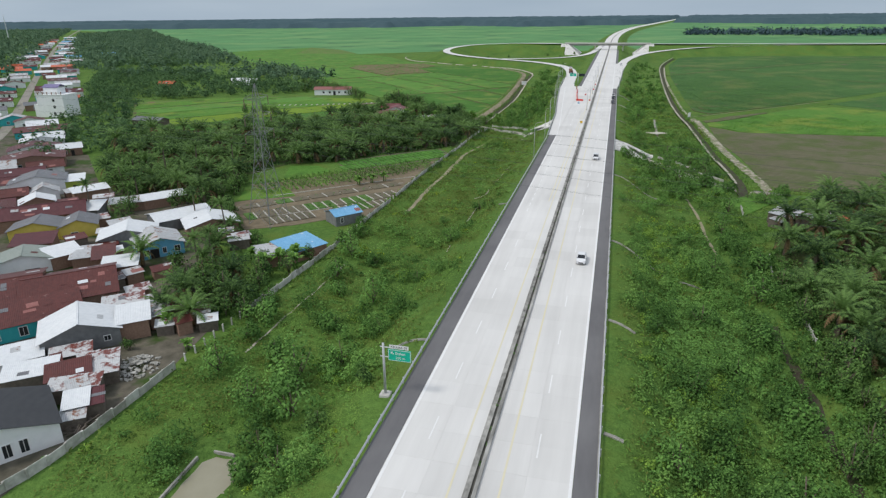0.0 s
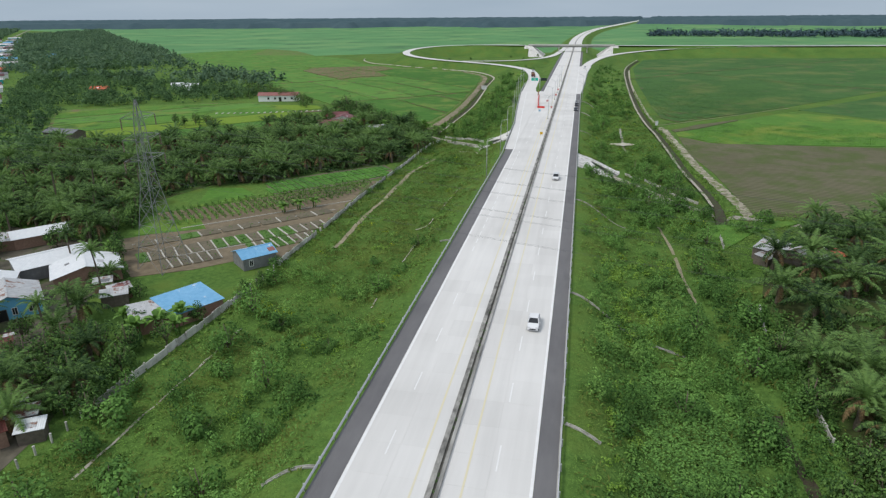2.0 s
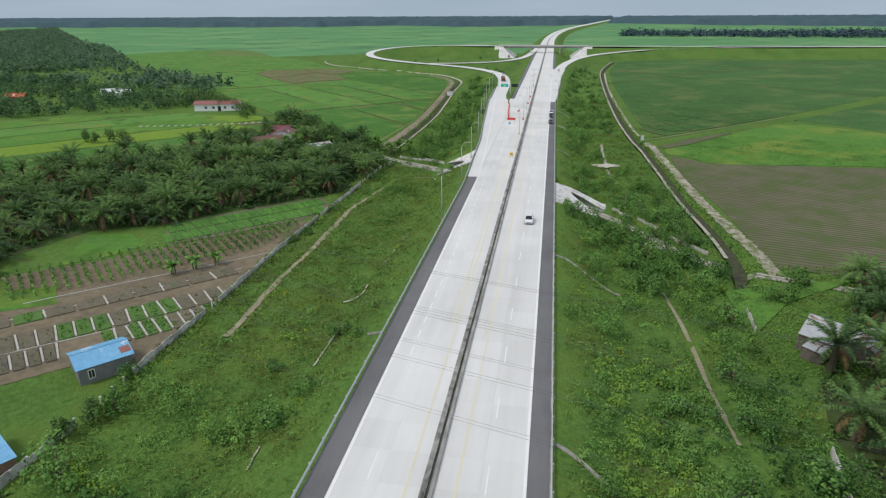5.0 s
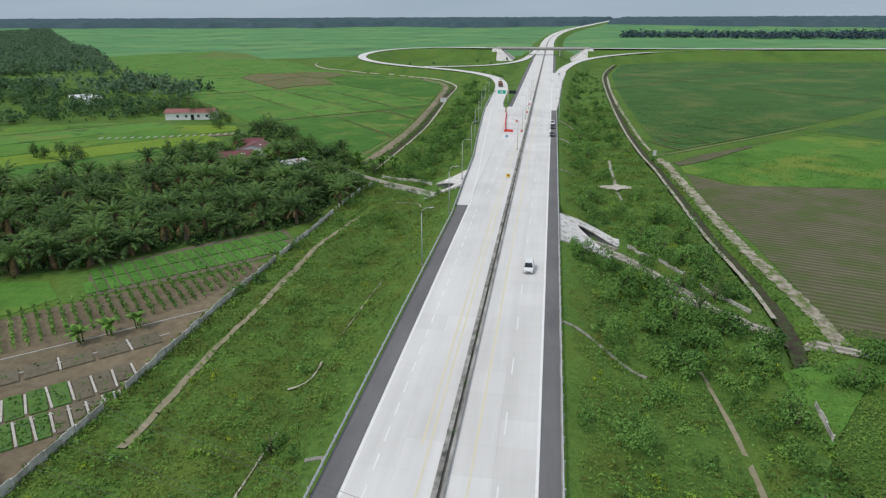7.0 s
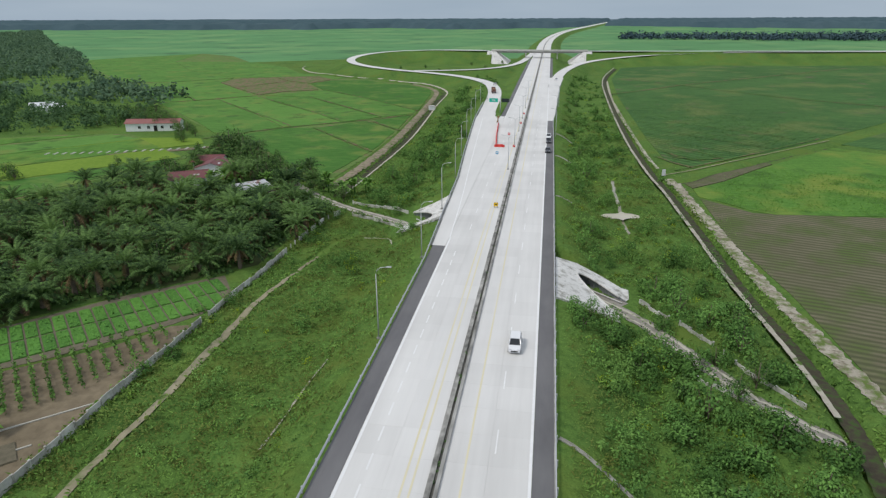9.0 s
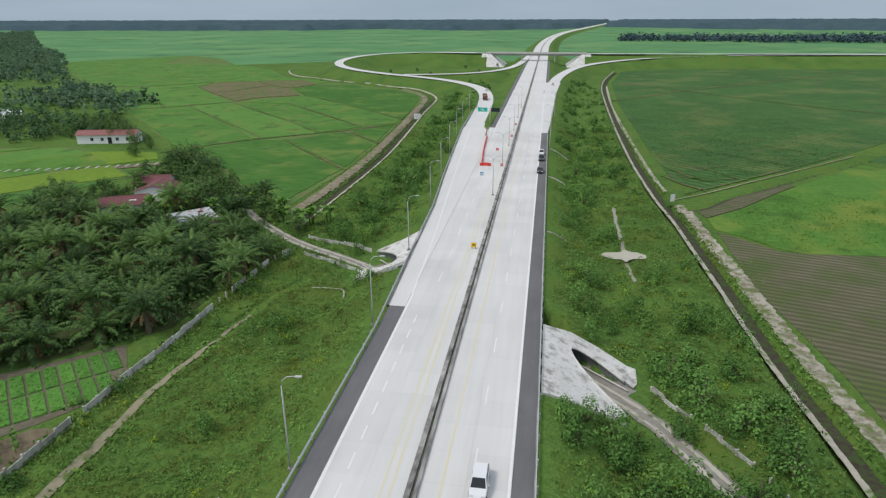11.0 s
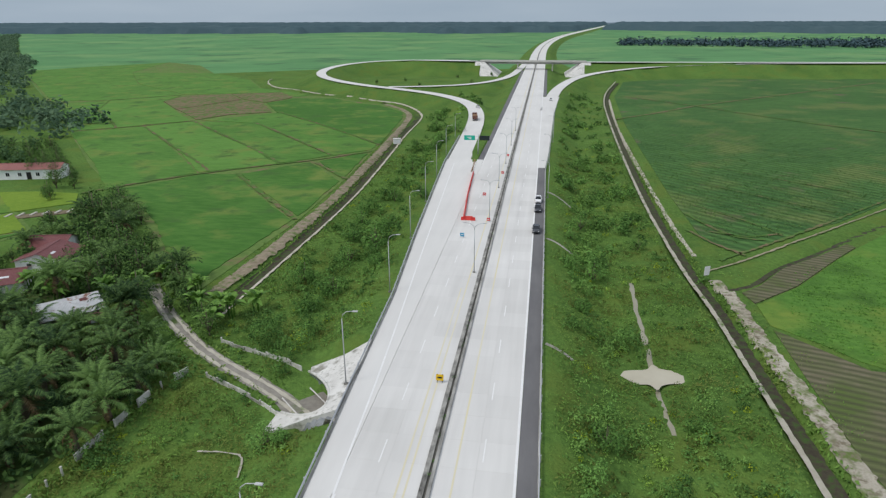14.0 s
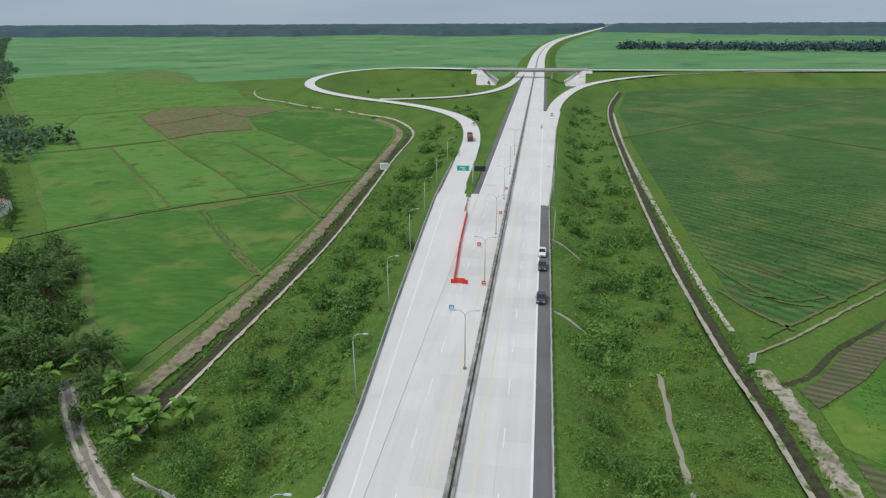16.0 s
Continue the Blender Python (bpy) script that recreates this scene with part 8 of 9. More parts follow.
for fl, fr, dp, ev, roof in (((-64.4, 51.8), (-62.2, 53.6), 4.2, 2.2, "roof_white"), ((-62.6, 53.4), (-61.0, 54.8), 3.8, 2.0, "roof_maroon"), ((-71.6, 56.2), (-67.6, 60.0), 4.8, 2.3, "roof_rust"), ((-67.8, 59.4), (-64.8, 61.8), 6.5, 2.0, "roof_patch"),
                             ((-77.6, 54.6), (-72.4, 58.8), 4.6, 2.4, "roof_white"), ((-69.8, 54.6), (-64.4, 57.8), 3.0, 2.2, "roof_patch"), ((-63.6, 50.4), (-61.4, 52.0), 1.8, 1.6, "roof_zinc"), ((-76.4, 61.6), (-72.4, 65.2), 3.2, 2.1, "roof_patch")):
    house(fl, fr, dp, ev, 0.35, "wood", roof, {"roof_white": "plank shed under a pale zinc sheet", "roof_maroon": "plank shed under a maroon sheet", "roof_rust": "plank shed under rusted red sheets", "roof_patch": "plank shed under patched rusty sheets", "roof_zinc": "plank shed under a dull zinc sheet"}[roof],
          half=True, over=0.25, category="shed", group="patched sheds", name="shed")
for fl, fr, dp, ev, roof in (((-74.6, 77.6), (-72.0, 79.6), 3.0, 2.1, "roof_zinc"), ((-71.4, 79.2), (-68.6, 81.4), 2.6, 2.0, "roof_patch"), ((-68.6, 74.6), (-66.4, 76.0), 2.2, 1.8, "roof_zinc"), ((-62.6, 77.4), (-60.2, 79.0), 2.4, 1.9, "roof_white"), ((-66.0, 79.4), (-63.2, 81.2), 2.4, 2.0, "roof_patch"), ((-77.4, 79.6), (-74.8, 81.8), 2.8, 2.3, "roof_zinc"),
                             ((-79.4, 112.4), (-76.0, 115.0), 3.0, 2.2, "roof_zinc")):
    house(fl, fr, dp, ev, 0.3, "wood", roof, {"roof_white": "small plank coop under a white sheet", "roof_zinc": "small plank coop under a dull zinc sheet", "roof_patch": "small plank coop under rusty sheets"}[roof], half=True, over=0.25, category="shed", group="coops in the yard", name="shed")
rs = np.random.RandomState(52)
for cx, cy, w, d, roof in ((-79.5, 74.5, 3, 3, "roof_zinc"), (-88.5, 88, 4, 3, "roof_patch"), (-86.5, 91.5, 3, 2.6, "roof_zinc"), (-83.5, 95.5, 3.4, 2.4, "roof_rust"), (-80.5, 85.5, 4, 2.6, "roof_patch"), (-77.5, 76, 3.2, 2.4, "roof_rust"), (-111, 112, 5, 3, "roof_patch"), (-114, 106, 4, 3.4, "roof_rust"),
                           (-112.5, 118, 5, 3.6, "roof_zinc"), (-120, 119, 5, 4, "roof_patch"), (-104, 104, 4, 2.6, "roof_rust"), (-100, 101.5, 3.2, 2.4, "roof_white"), (-74.5, 60, 2.6, 2.2, "roof_rust"), (-70.5, 63, 2.8, 2.0, "roof_patch"), (-66.5, 56.6, 2.4, 2.0, "roof_zinc"), (-84, 118.5, 3, 2.4, "roof_zinc"), (-78.5, 116.5, 3.6, 2.4, "roof_patch"),
                           (-72.8, 75.6, 2.6, 2, "roof_patch"), (-70.2, 77.2, 2.4, 2, "roof_zinc"), (-64.4, 76.4, 2.2, 1.8, "roof_rust"), (-67.6, 82.6, 2.6, 2, "roof_patch"), (-140, 130, 5, 4, "roof_rust"), (-147, 140, 5, 4, "roof_zinc"), (-134, 136, 5, 3, "roof_patch"), (-155, 124, 5, 4, "roof_maroon"), (-168, 146, 5, 4, "roof_rust"), (-172, 140, 6, 4, "roof_white")):
    a = radians(46 + rs.uniform(-12, 12))
    ex = np.array([math.cos(a), math.sin(a)]) * w / 2
    house(np.array([cx, cy]) - ex, np.array([cx, cy]) + ex, d, rs.uniform(1.8, 2.5), rs.uniform(0.2, 0.5), ("wood", "brick_wall")[rs.randint(2)], roof, {"roof_white": "small lean-to under a pale zinc sheet", "roof_maroon": "small lean-to under a maroon sheet", "roof_rust": "small lean-to under rusted red sheets", "roof_patch": "small lean-to under patched rusty sheets", "roof_zinc": "small lean-to under a dull zinc sheet"}[roof],
          half=True, over=0.25, category="shed", group="lean-tos between the houses", name="shed")
# sheds along the wall
house((-67.0, 104.4), (-62.0, 109.0), 7.2, 2.3, 0.5, "brick_wall", "roof_zinc", "brick shed under pale grey zinc sheets", half=True, over=0.3)
house((-62.2, 108.6), (-57.8, 116.2), 8.2, 2.3, 0.7, "brick_wall", "roof_blue", "brick shed under a faded blue sheet roof", half=True, over=0.3)
house((-63.2, 133.2), (-58.6, 138.6), 6.0, 2.6, 1.0, "grey_wall", "roof_blue", "small grey brick hut under a bright blue roof", False, (("window", 1.6, 0.7, 1.2, 0.8),), over=0.3)
# long low roofs behind
house((-119.6, 134.4), (-112.8, 142.6), 4.0, 2.6, 0.8, "brick_wall", "roof_white", "long low shed under a white sheet roof", half=True)
house((-126.6, 130.0), (-119.8, 134.6), 4.0, 2.5, 0.7, "brick_wall", "roof_zinc", "long low shed under a zinc roof", half=True)
house((-144.4, 136.6), (-139.4, 144.0), 4.5, 2.6, 0.7, "brick_wall", "roof_white", "long low shed under a white sheet roof", half=True)
# hut among the palms across the motorway
house((43.4, 157.6), (47.4, 164.6), 5.4, 2.2, 0.5, "wood", "roof_zinc", "plank hut under pale zinc sheets among palms", half=True, over=0.3)
house((48.0, 154.6), (53.6, 159.4), 6.0, 2.4, 1.2, "wood", "roof_patch", "plank hut under striped rusty roofing sheets", False, over=0.3)
house((40.6, 155.4), (43.0, 158.0), 3.0, 1.8, 0.3, "wood", "roof_zinc", "small open lean-to under zinc sheets", half=True, over=0.2)
house((54.4, 158.0), (57.0, 160.2), 3.0, 2.2, 0.4, "wood", "roof_orange", "small lean-to under a red sheet beside the hut", half=True, over=0.2)
# farm buildings out in the fields
house((-187.6, 377.6), (-164.8, 383.0), 7.0, 3.6, 1.4, "white_wall", "roof_orange2", "long pale farm building with a dull red roof", False, (("window", 6, 1.2, 1.2, 1.2), ("window", 10, 1.2, 1.2, 1.2), ("door", 13, 1.4, 2.4, 0), ("window", 16, 1.2, 1.2, 1.2), ("window", 20, 1.2, 1.2, 1.2)))
house((-112.2, 304.6), (-102.0, 306.6), 9.0, 2.8, 1.6, "white_wall", "roof_wine", "white farmhouse under a faded wine-red roof", True, (("window", 3, 1.0, 1.2, 1.0), ("window", 7, 1.0, 1.2, 1.0)))
house((-117.0, 312.0), (-108.0, 314.0), 8.0, 3.0, 1.5, "white_wall", "roof_wine", "white house wing under a faded wine-red roof", False)
house((-112.0, 290.0), (-102.4, 295.4), 9.0, 2.5, 1.4, "white_wall", "roof_wine", "low white annexe under a faded wine-red roof", False, (("window", 3, 1.0, 1.1, 0.9), ("door", 6, 1.0, 2.0, 0)))
house((-84.6, 280.0), (-78.0, 287.0), 6.6, 2.6, 0.8, "wood", "roof_zinc", "plank house under weathered zinc sheets", half=True)
house((-76.0, 281.0), (-73.0, 283.6), 3.5, 2.2, 0.6, "wood", "roof_rust", "small shed under a rusted red sheet", half=True)
house((-279.6, 427.0), (-270.0, 433.0), 7.0, 3.0, 1.4, "white_wall", "roof_white", "white house among the trees", False)
house((-268.0, 424.0), (-260.0, 430.0), 6.0, 3.0, 1.4, "white_wall", "roof_white", "white house among the trees", False)
house((-322.0, 398.0), (-312.0, 401.0), 7.0, 3.0, 1.6, "brick_wall", "roof_orange", "small house under an orange roof", False)
house((-222.0, 252.0), (-206.0, 250.0), 7.0, 2.8, 1.2, "wood", "roof_grey", "dark old barn at the paddy's edge", False)
# houses along the village road
rs = np.random.RandomState(15)
kinds = (("roof_maroon", "house under a dark maroon sheet roof along the village road"), ("roof_rust", "house under a rusted red roof along the village road"), ("roof_zinc", "house under a dull zinc roof along the village road"), ("roof_white", "house under a bright zinc roof along the village road"),
         ("roof_orange", "house under an orange roof along the village road"), ("roof_grey", "house under a grey roof along the village road"), ("roof_blue", "house under a blue roof along the village road"))
ROW = [(-239, 218, 22, 14, 1), (-217, 196, 15, 9, 3), (-206, 182, 17, 10, 0), (-190, 166, 19, 13, 1), (-176, 149, 12, 8, 0), (-189, 152, 10, 8, 2), (-196, 188, 8, 5, 3), (-225, 205, 14, 6, 3), (-250, 228, 12, 8, 3), (-158, 128, 9, 7, 1), (-166, 140, 12, 7, 0), (-178, 160, 10, 6, 1),
       (-150, 116, 10, 7, 1), (-146, 126, 8, 6, 3), (-152, 134, 7, 5, 2), (-144, 100, 9, 7, 0), (-136, 92, 9, 8, 2), (-128, 84, 10, 7, 1), (-118, 76, 12, 8, 0), (-110, 66, 10, 9, 3), (-100, 56, 12, 9, 1), (-92, 48, 11, 8, 2),
       (-342, 340, 12, 8, 0), (-417, 408, 20, 12, 1), (-395, 390, 16, 9, 2), (-440, 425, 14, 8, 3), (-534, 526, 20, 12, 4), (-498, 468, 14, 8, 3), (-480, 480, 14, 9, 5), (-564, 495, 18, 12, 4), (-545, 520, 14, 8, 3), (-407, 348, 12, 9, 5), (-430, 360, 12, 8, 3), (-620, 610, 18, 10, 3), (-590, 600, 16, 9, 2), (-650, 660, 16, 9, 6),
       (-703, 648, 14, 8, 3), (-690, 625, 14, 9, 2), (-720, 720, 18, 10, 3), (-787, 785, 20, 10, 6), (-820, 825, 18, 9, 3), (-876, 815, 22, 10, 2), (-915, 915, 22, 11, 3), (-980, 985, 22, 11, 3), (-1050, 1060, 22, 11, 6), (-1150, 1165, 24, 11, 3), (-1280, 1300, 26, 12, 3), (-653, 722, 16, 8, 6), (-280, 240, 12, 8, 2), (-318, 262, 12, 8, 5), (-345, 290, 12, 8, 0)]
ROAD = resample([(-200, 140), (-257, 211), (-298, 256), (-400, 360), (-528, 491), (-700, 670), (-982, 962), (-1250, 1250)], 1.0)
beside = sides_of(ROAD)
for side_sign, first_step, far in ((-1, 90, 11), (-1, 150, 24), (1, 60, 11), (1, 260, 23)):
    at = first_step
    while at < len(ROAD) - 5:
        c = ROAD[at, :2] + beside[at] * side_sign * (far + rs.uniform(-2, 2))
        w, d = rs.uniform(9, 15), rs.uniform(6, 9)
        if all(math.hypot(c[0] - q[0], c[1] - q[1]) > 0.5 * (w + q[2]) for q in ROW) and not (-312 < c[0] < -272 and 250 < c[1] < 285):
            ROW.append((c[0], c[1], w, d, (0, 1, 1, 2, 0, 3, 5, 2, 1, 2, 5, 4)[rs.randint(12)]))
        at += int(rs.uniform(16, 34) * (1 + at / 500))
for cx, cy, w, d, k in ROW:
    a = radians(46 + rs.uniform(-4, 4))
    ex = np.array([math.cos(a), math.sin(a)])
    house(np.array([cx, cy]) - ex * w / 2, np.array([cx, cy]) + ex * w / 2, d, rs.uniform(2.8, 3.6), rs.uniform(1.2, 1.9), ("white_wall", "brick_wall", "teal_wall", "white_wall")[rs.randint(4)], kinds[k][0], kinds[k][1], bool(rs.rand() < 0.25), (("window", w * 0.3, 1.0, 1.2, 0.9), ("door", w * 0.6, 1.0, 2.0, 0)), group="houses along the village road")
# the three-storey house
tall = thing("apartment_house", pose(-292.5, 263, LAND_Z, 0, 0, 9), "white three-storey house with a balustraded roof and a small violet gable", "house")
bm = bmesh.new()
box(bm, 14.6, 12, 11.4, pose(10.0, 7, 0))
part("wall", bm, M["white_wall"], tall)
bm = bmesh.new()
box(bm, 3.0, 8, 6.4, pose(1.3, 6, 0))
part("side_wing", bm, M["white_wall"], tall)
bm = bmesh.new()
box(bm, 8.0, 6, 3.0, pose(7.4, 9.5, 11.4))
part("upper_storey", bm, M["white_wall"], tall)
bm = bmesh.new()
box(bm, 15.2, 0.5, 0.35, pose(10.0, 1.0, 11.3))
box(bm, 15.2, 0.35, 0.22, pose(10.0, 1.0, 12.9))
part("parapet", bm, M["white_wall"], tall)
for k in range(12):
    bm = bmesh.new()
    box(bm, 0.55, 0.3, 1.3, pose(2.9 + 1.28 * k, 1.0, 11.62), 0.08)
    part("baluster", bm, M["brick_wall" if k % 2 else "white_wall"], tall)
for s in (0, 180):
    bm = bmesh.new()
    box(bm, 9, 3.6, 0.12, pose(0, -1.8, 0))
    part("roof_sheet", bm, M["roof_violet"], tall).matrix_basis = pose(7.4, 9.5, 16.0, 0, 0, s) @ pose(0, 0, 0, 24)
for u, h in ((11.5, 1.2), (12, 4.6), (12, 8.0), (14.6, 1.2)):
    opening(tall, "window", 1.3, 1.5, pose(u, 0.97, h))
# a thin mast far off
bm = bmesh.new()
tube(bm, [(-1387, 1229, LAND_Z), (-1387, 1229, 55)], [1.6, 0.5], 4)
part("radio_mast", bm, M["white_paint"], label="thin white radio mast beyond the village", category="mast")
ob = thing("pump_hut", pose(-63.4, 463, LAND_Z, 0, 0, 20), "small white concrete pump hut beside the ditch", "hut")
bm = bmesh.new()
box(bm, 3.0, 2.4, 2.0, None, 0.04)
part("wall", bm, M["white_wall"], ob)
bm = bmesh.new()
box(bm, 3.4, 2.8, 0.18, pose(0, 0, 2.0), 0.03)
part("roof_slab", bm, M["wall_concrete"], ob)

# village yards, the shade between the houses put into the earth colour
plot("yard_ground", [(-110, 40), (-61, 38), (-60, 66), (-62, 80), (-66, 92), (-80, 104), (-86, 118), (-84, 128), (-104, 142), (-150, 152), (-190, 190), (-262, 232), (-290, 220), (-180, 100)], M["yard"], lift=0.03, label="bare trodden earth, darkened as shade between the houses", category="yard")

# rubble heap and planks
rs = np.random.RandomState(8)
heap = thing("rubble_heap", pose(-65.5, 65.6, LAND_Z), "heap of broken concrete and plaster beside the wall", "rubble")
bm = bmesh.new()
for k in range(150):
    r, a = 3.6 * math.sqrt(rs.rand()), rs.uniform(0, 6.28)
    z = max(0.0, 1.0 - r / 3.6) * rs.uniform(0.2, 1.0)
    q = rs.uniform(0.15, 0.5)
    box(bm, q * rs.uniform(0.7, 2.0), q, q * rs.uniform(0.2, 0.6), pose(r * math.cos(a), r * math.sin(a), z, rs.uniform(-30, 30), rs.uniform(-30, 30), rs.uniform(0, 360)))
part("debris", bm, M["stained_pale"], heap)
bm = bmesh.new()
for k in range(40):
    r, a = 3.0 * math.sqrt(rs.rand()), rs.uniform(0, 6.28)
    box(bm, rs.uniform(0.3, 0.9), rs.uniform(0.2, 0.5), 0.05, pose(r * math.cos(a), r * math.sin(a), 0.25 + 0.5 * max(0, 1 - r / 3), rs.uniform(-20, 20), rs.uniform(-20, 20), rs.uniform(0, 360)))
part("plasterboard", bm, M["fence"], heap)
bm = bmesh.new()
for k in range(22):
    box(bm, rs.uniform(1.5, 3.2), 0.12, 0.08, pose(-61.6 + rs.uniform(-0.8, 0.8), 51.5 + rs.uniform(-1.6, 1.6), LAND_Z + 0.08 + rs.uniform(0, 0.7), rs.uniform(-15, 15), rs.uniform(-15, 15), rs.uniform(0, 180)))
part("timber_pile", bm, M["wood"], label="loose pile of grey timber against the wall", category="timber")

# ---------------------------------------------------------------- market gardens
U, V = np.array([0.707, 0.707]), np.array([0.707, -0.707])
PLOT_A = [(-104, 143), (-91, 155), (-81, 165), (-68, 178.5), (-58, 187), (-58, 154), (-58.6, 139), (-66, 140), (-74, 132), (-84, 126)]
PLOT_B = [(-106, 165), (-92, 177), (-82, 187.8), (-67, 200), (-61.4, 208), (-58, 209), (-58, 187), (-68, 178.5), (-81, 165), (-91, 155)]
PLOT_C = [(-92.5, 199.5), (-77, 217.5), (-63, 229.6), (-57.6, 222), (-58.6, 213), (-61.6, 208.6), (-74.4, 195), (-84, 187.6)]
plot("garden_soil", PLOT_A, M["garden"], lift=0.08, label="brown garden soil beside the wall", category="garden")
plot("garden_soil", PLOT_B, M["garden"], lift=0.06, label="dark soil planted with bean rows", category="garden")
plot("garden_soil", PLOT_C, M["bed_soil"], lift=0.07, label="garden soil green with seedlings", category="garden")
bed_mesh = {}


def bed(c, along, wide, ang, mat, label, group):
    key = (along, wide, mat)
    if key not in bed_mesh:
        bm = bmesh.new()
        box(bm, along, wide, 0.35, pose(0, 0, -0.1), 0.08)
        me = bpy.data.meshes.new("garden_bed")
        bm.to_mesh(me)
        bm.free()
        me.materials.append(M[mat])
        bed_mesh[key] = me
    o = new("garden_bed", bed_mesh[key])
    o.matrix_basis = pose(c[0], c[1], LAND_Z, 0, 0, ang)
    return tagged(o, label, "garden bed", group)


ang_v = math.degrees(math.atan2(V[1], V[0]))
rs = np.random.RandomState(4)
leaf_p, seed_p, strips = [], [], bmesh.new()


def in_plot(c, poly):
    return inside(np.array([c[0]]), np.array([c[1]]), poly)[0]


for row, (start, count, ln, gap, green) in enumerate((((-81.5, 133.2), 18, 6.2, 2.05, 0.6), ((-88.5, 135.7), 16, 6.4, 2.7, 0.6), ((-97.0, 140.2), 11, 4.2, 4.8, 0.15))):
    for k in range(count):
        c = np.array(start) + U * (gap * k)
        if row == 0 and 5 < k < 9:
            continue
        length = ln
        end = c + V * ln / 2
        if end[0] > -58.9:
            length = max(1.5, ln - (end[0] + 58.9) / V[0])
            c = c - V * (ln - length) / 2
        if in_plot(c, PLOT_A):
            mat = "young_bed" if rs.rand() < green else "bed_soil"
            bed(c, round(length, 1), gap - 0.5, ang_v, mat, "low raised bed of brown soil" if mat == "bed_soil" else "low raised bed with a green crop", "beds of the market garden")
            q = c + U * gap / 2
            if row < 2 or k % 2:
                box(strips, length * rs.uniform(0.8, 1.0), 0.30, 0.24, pose(q[0], q[1], LAND_Z + 0.02, 0, 0, ang_v + rs.uniform(-3, 3)))
            n = 30 if mat == "young_bed" else 5
            q = c + V * rs.uniform(-length / 2.3, length / 2.3, n)[:, None] + U * rs.uniform(-0.7, 0.7, n)[:, None]
            leaf_p.append(np.column_stack((q, np.full(n, LAND_Z + 0.35))))
for a, b in (((-83.5, 136.6), (-58.6, 158.6)), ((-98.8, 139.6), (-60.6, 176.9)), ((-92.0, 155.0), (-58.2, 186.6))):
    d = np.array(b) - np.array(a)
    m = (np.array(a) + np.array(b)) / 2
    box(strips, float(np.hypot(*d)), 0.22, 0.2, pose(m[0], m[1], LAND_Z + 0.02, 0, 0, math.degrees(math.atan2(d[1], d[0]))))
part("mulch_strips", strips, M["mulch"], label="pale dry mulch strips between the beds", category="garden", kind="stuff")
for row in range(2):
    for k in range(21):
        c = np.array((-87.6, 192.6)) + U * 2.05 * k + V * (-4.6 + 6.7 * row)
        if in_plot(c, PLOT_C):
            bed(c, 6.2, 1.75, ang_v, "seedling", "raised bed thick with bright green seedlings", "seedling beds")
            n = 60
            q = c + V * rs.uniform(-3.0, 3.0, n)[:, None] + U * rs.uniform(-0.7, 0.7, n)[:, None]
            seed_p.append(np.column_stack((q, np.full(n, LAND_Z + 0.33))))
seed_p = np.concatenate(seed_p)
nrm = np.tile((0.0, 0.0, 1.0), (len(seed_p), 1))
stuff("seedlings", [cards(seed_p, nrm, rs.uniform(0.25, 0.45, len(seed_p)), 0.6, rs)], M["seedling"], "bright green seedlings crowding the beds", "vegetables")
leaf_p = np.concatenate(leaf_p)
nrm = rs.normal(size=(len(leaf_p), 3)) * 0.5 + np.array([0, 0, 1.0])
nrm /= np.linalg.norm(nrm, axis=1)[:, None]
stuff("vegetables", [cards(leaf_p, nrm, rs.uniform(0.3, 0.6, len(leaf_p)), 0.6, rs)], M["leaf_garden"], "leafy vegetables growing in the beds", "vegetables")
# bean rows on stakes
beans, sticks = [], bmesh.new()
for k in range(33):
    a = np.array((-104.6, 165.2)) + U * 1.85 * k
    b = a + V * np.interp(k, [0, 10, 24, 33], [13.5, 14.5, 14, 5])
    if b[0] > -59.2:
        b = a + V * max(1.0, (-59.2 - a[0]) / V[0])
    ln = float(np.hypot(*(b - a)))
    n = int(ln * 16)
    u = rs.rand(n)
    beans.append(np.column_stack((a + (b - a) * u[:, None] + rs.normal(size=(n, 2)) * 0.16, LAND_Z + rs.uniform(0.2, 1.5, n))))
    for t in np.arange(0, ln, 2.5):
        p = a + (b - a) * t / ln
        tube(sticks, [(p[0], p[1], LAND_Z), (p[0], p[1], LAND_Z + 1.6)], 0.03, 3)
beans = np.concatenate(beans)
nrm = rs.normal(size=(len(beans), 3)) + np.array([0, 0, 0.5])
nrm /= np.linalg.norm(nrm, axis=1)[:, None]
stuff("bean_rows", [cards(beans, nrm, rs.uniform(0.3, 0.6, len(beans)), 0.65, rs)], M["leaf"], "staked rows of climbing beans", "vegetables")
part("bean_stakes", sticks, M["wood"], label="thin wooden bean stakes", category="stakes", kind="stuff")
plot("field", [(-106, 190.5), (-96.5, 193), (-88.5, 186), (-92.5, 178.5), (-99, 172)], M["bright"], lift=0.1, label="small bright green paddy in the grove")
plot("field", [(33.5, 163), (43, 177), (60, 190), (46, 186), (33, 180)], M["bright"], lift=0.3, label="bright green grassy clearing")
plot("field", [(-104, 158), (-92, 163), (-86, 156), (-100, 148)], M["bright"], lift=0.12, label="small bright green grass plot")


plot("garden_soil", [(-190, 325.5), (-154.6, 331.8), (-131, 347.2), (-132.6, 350.4), (-155.4, 336.0), (-190.5, 329.5)], M["garden"], lift=0.24, label="grey soil strip with pale rows beside the paddy", category="garden")
bm = bmesh.new()
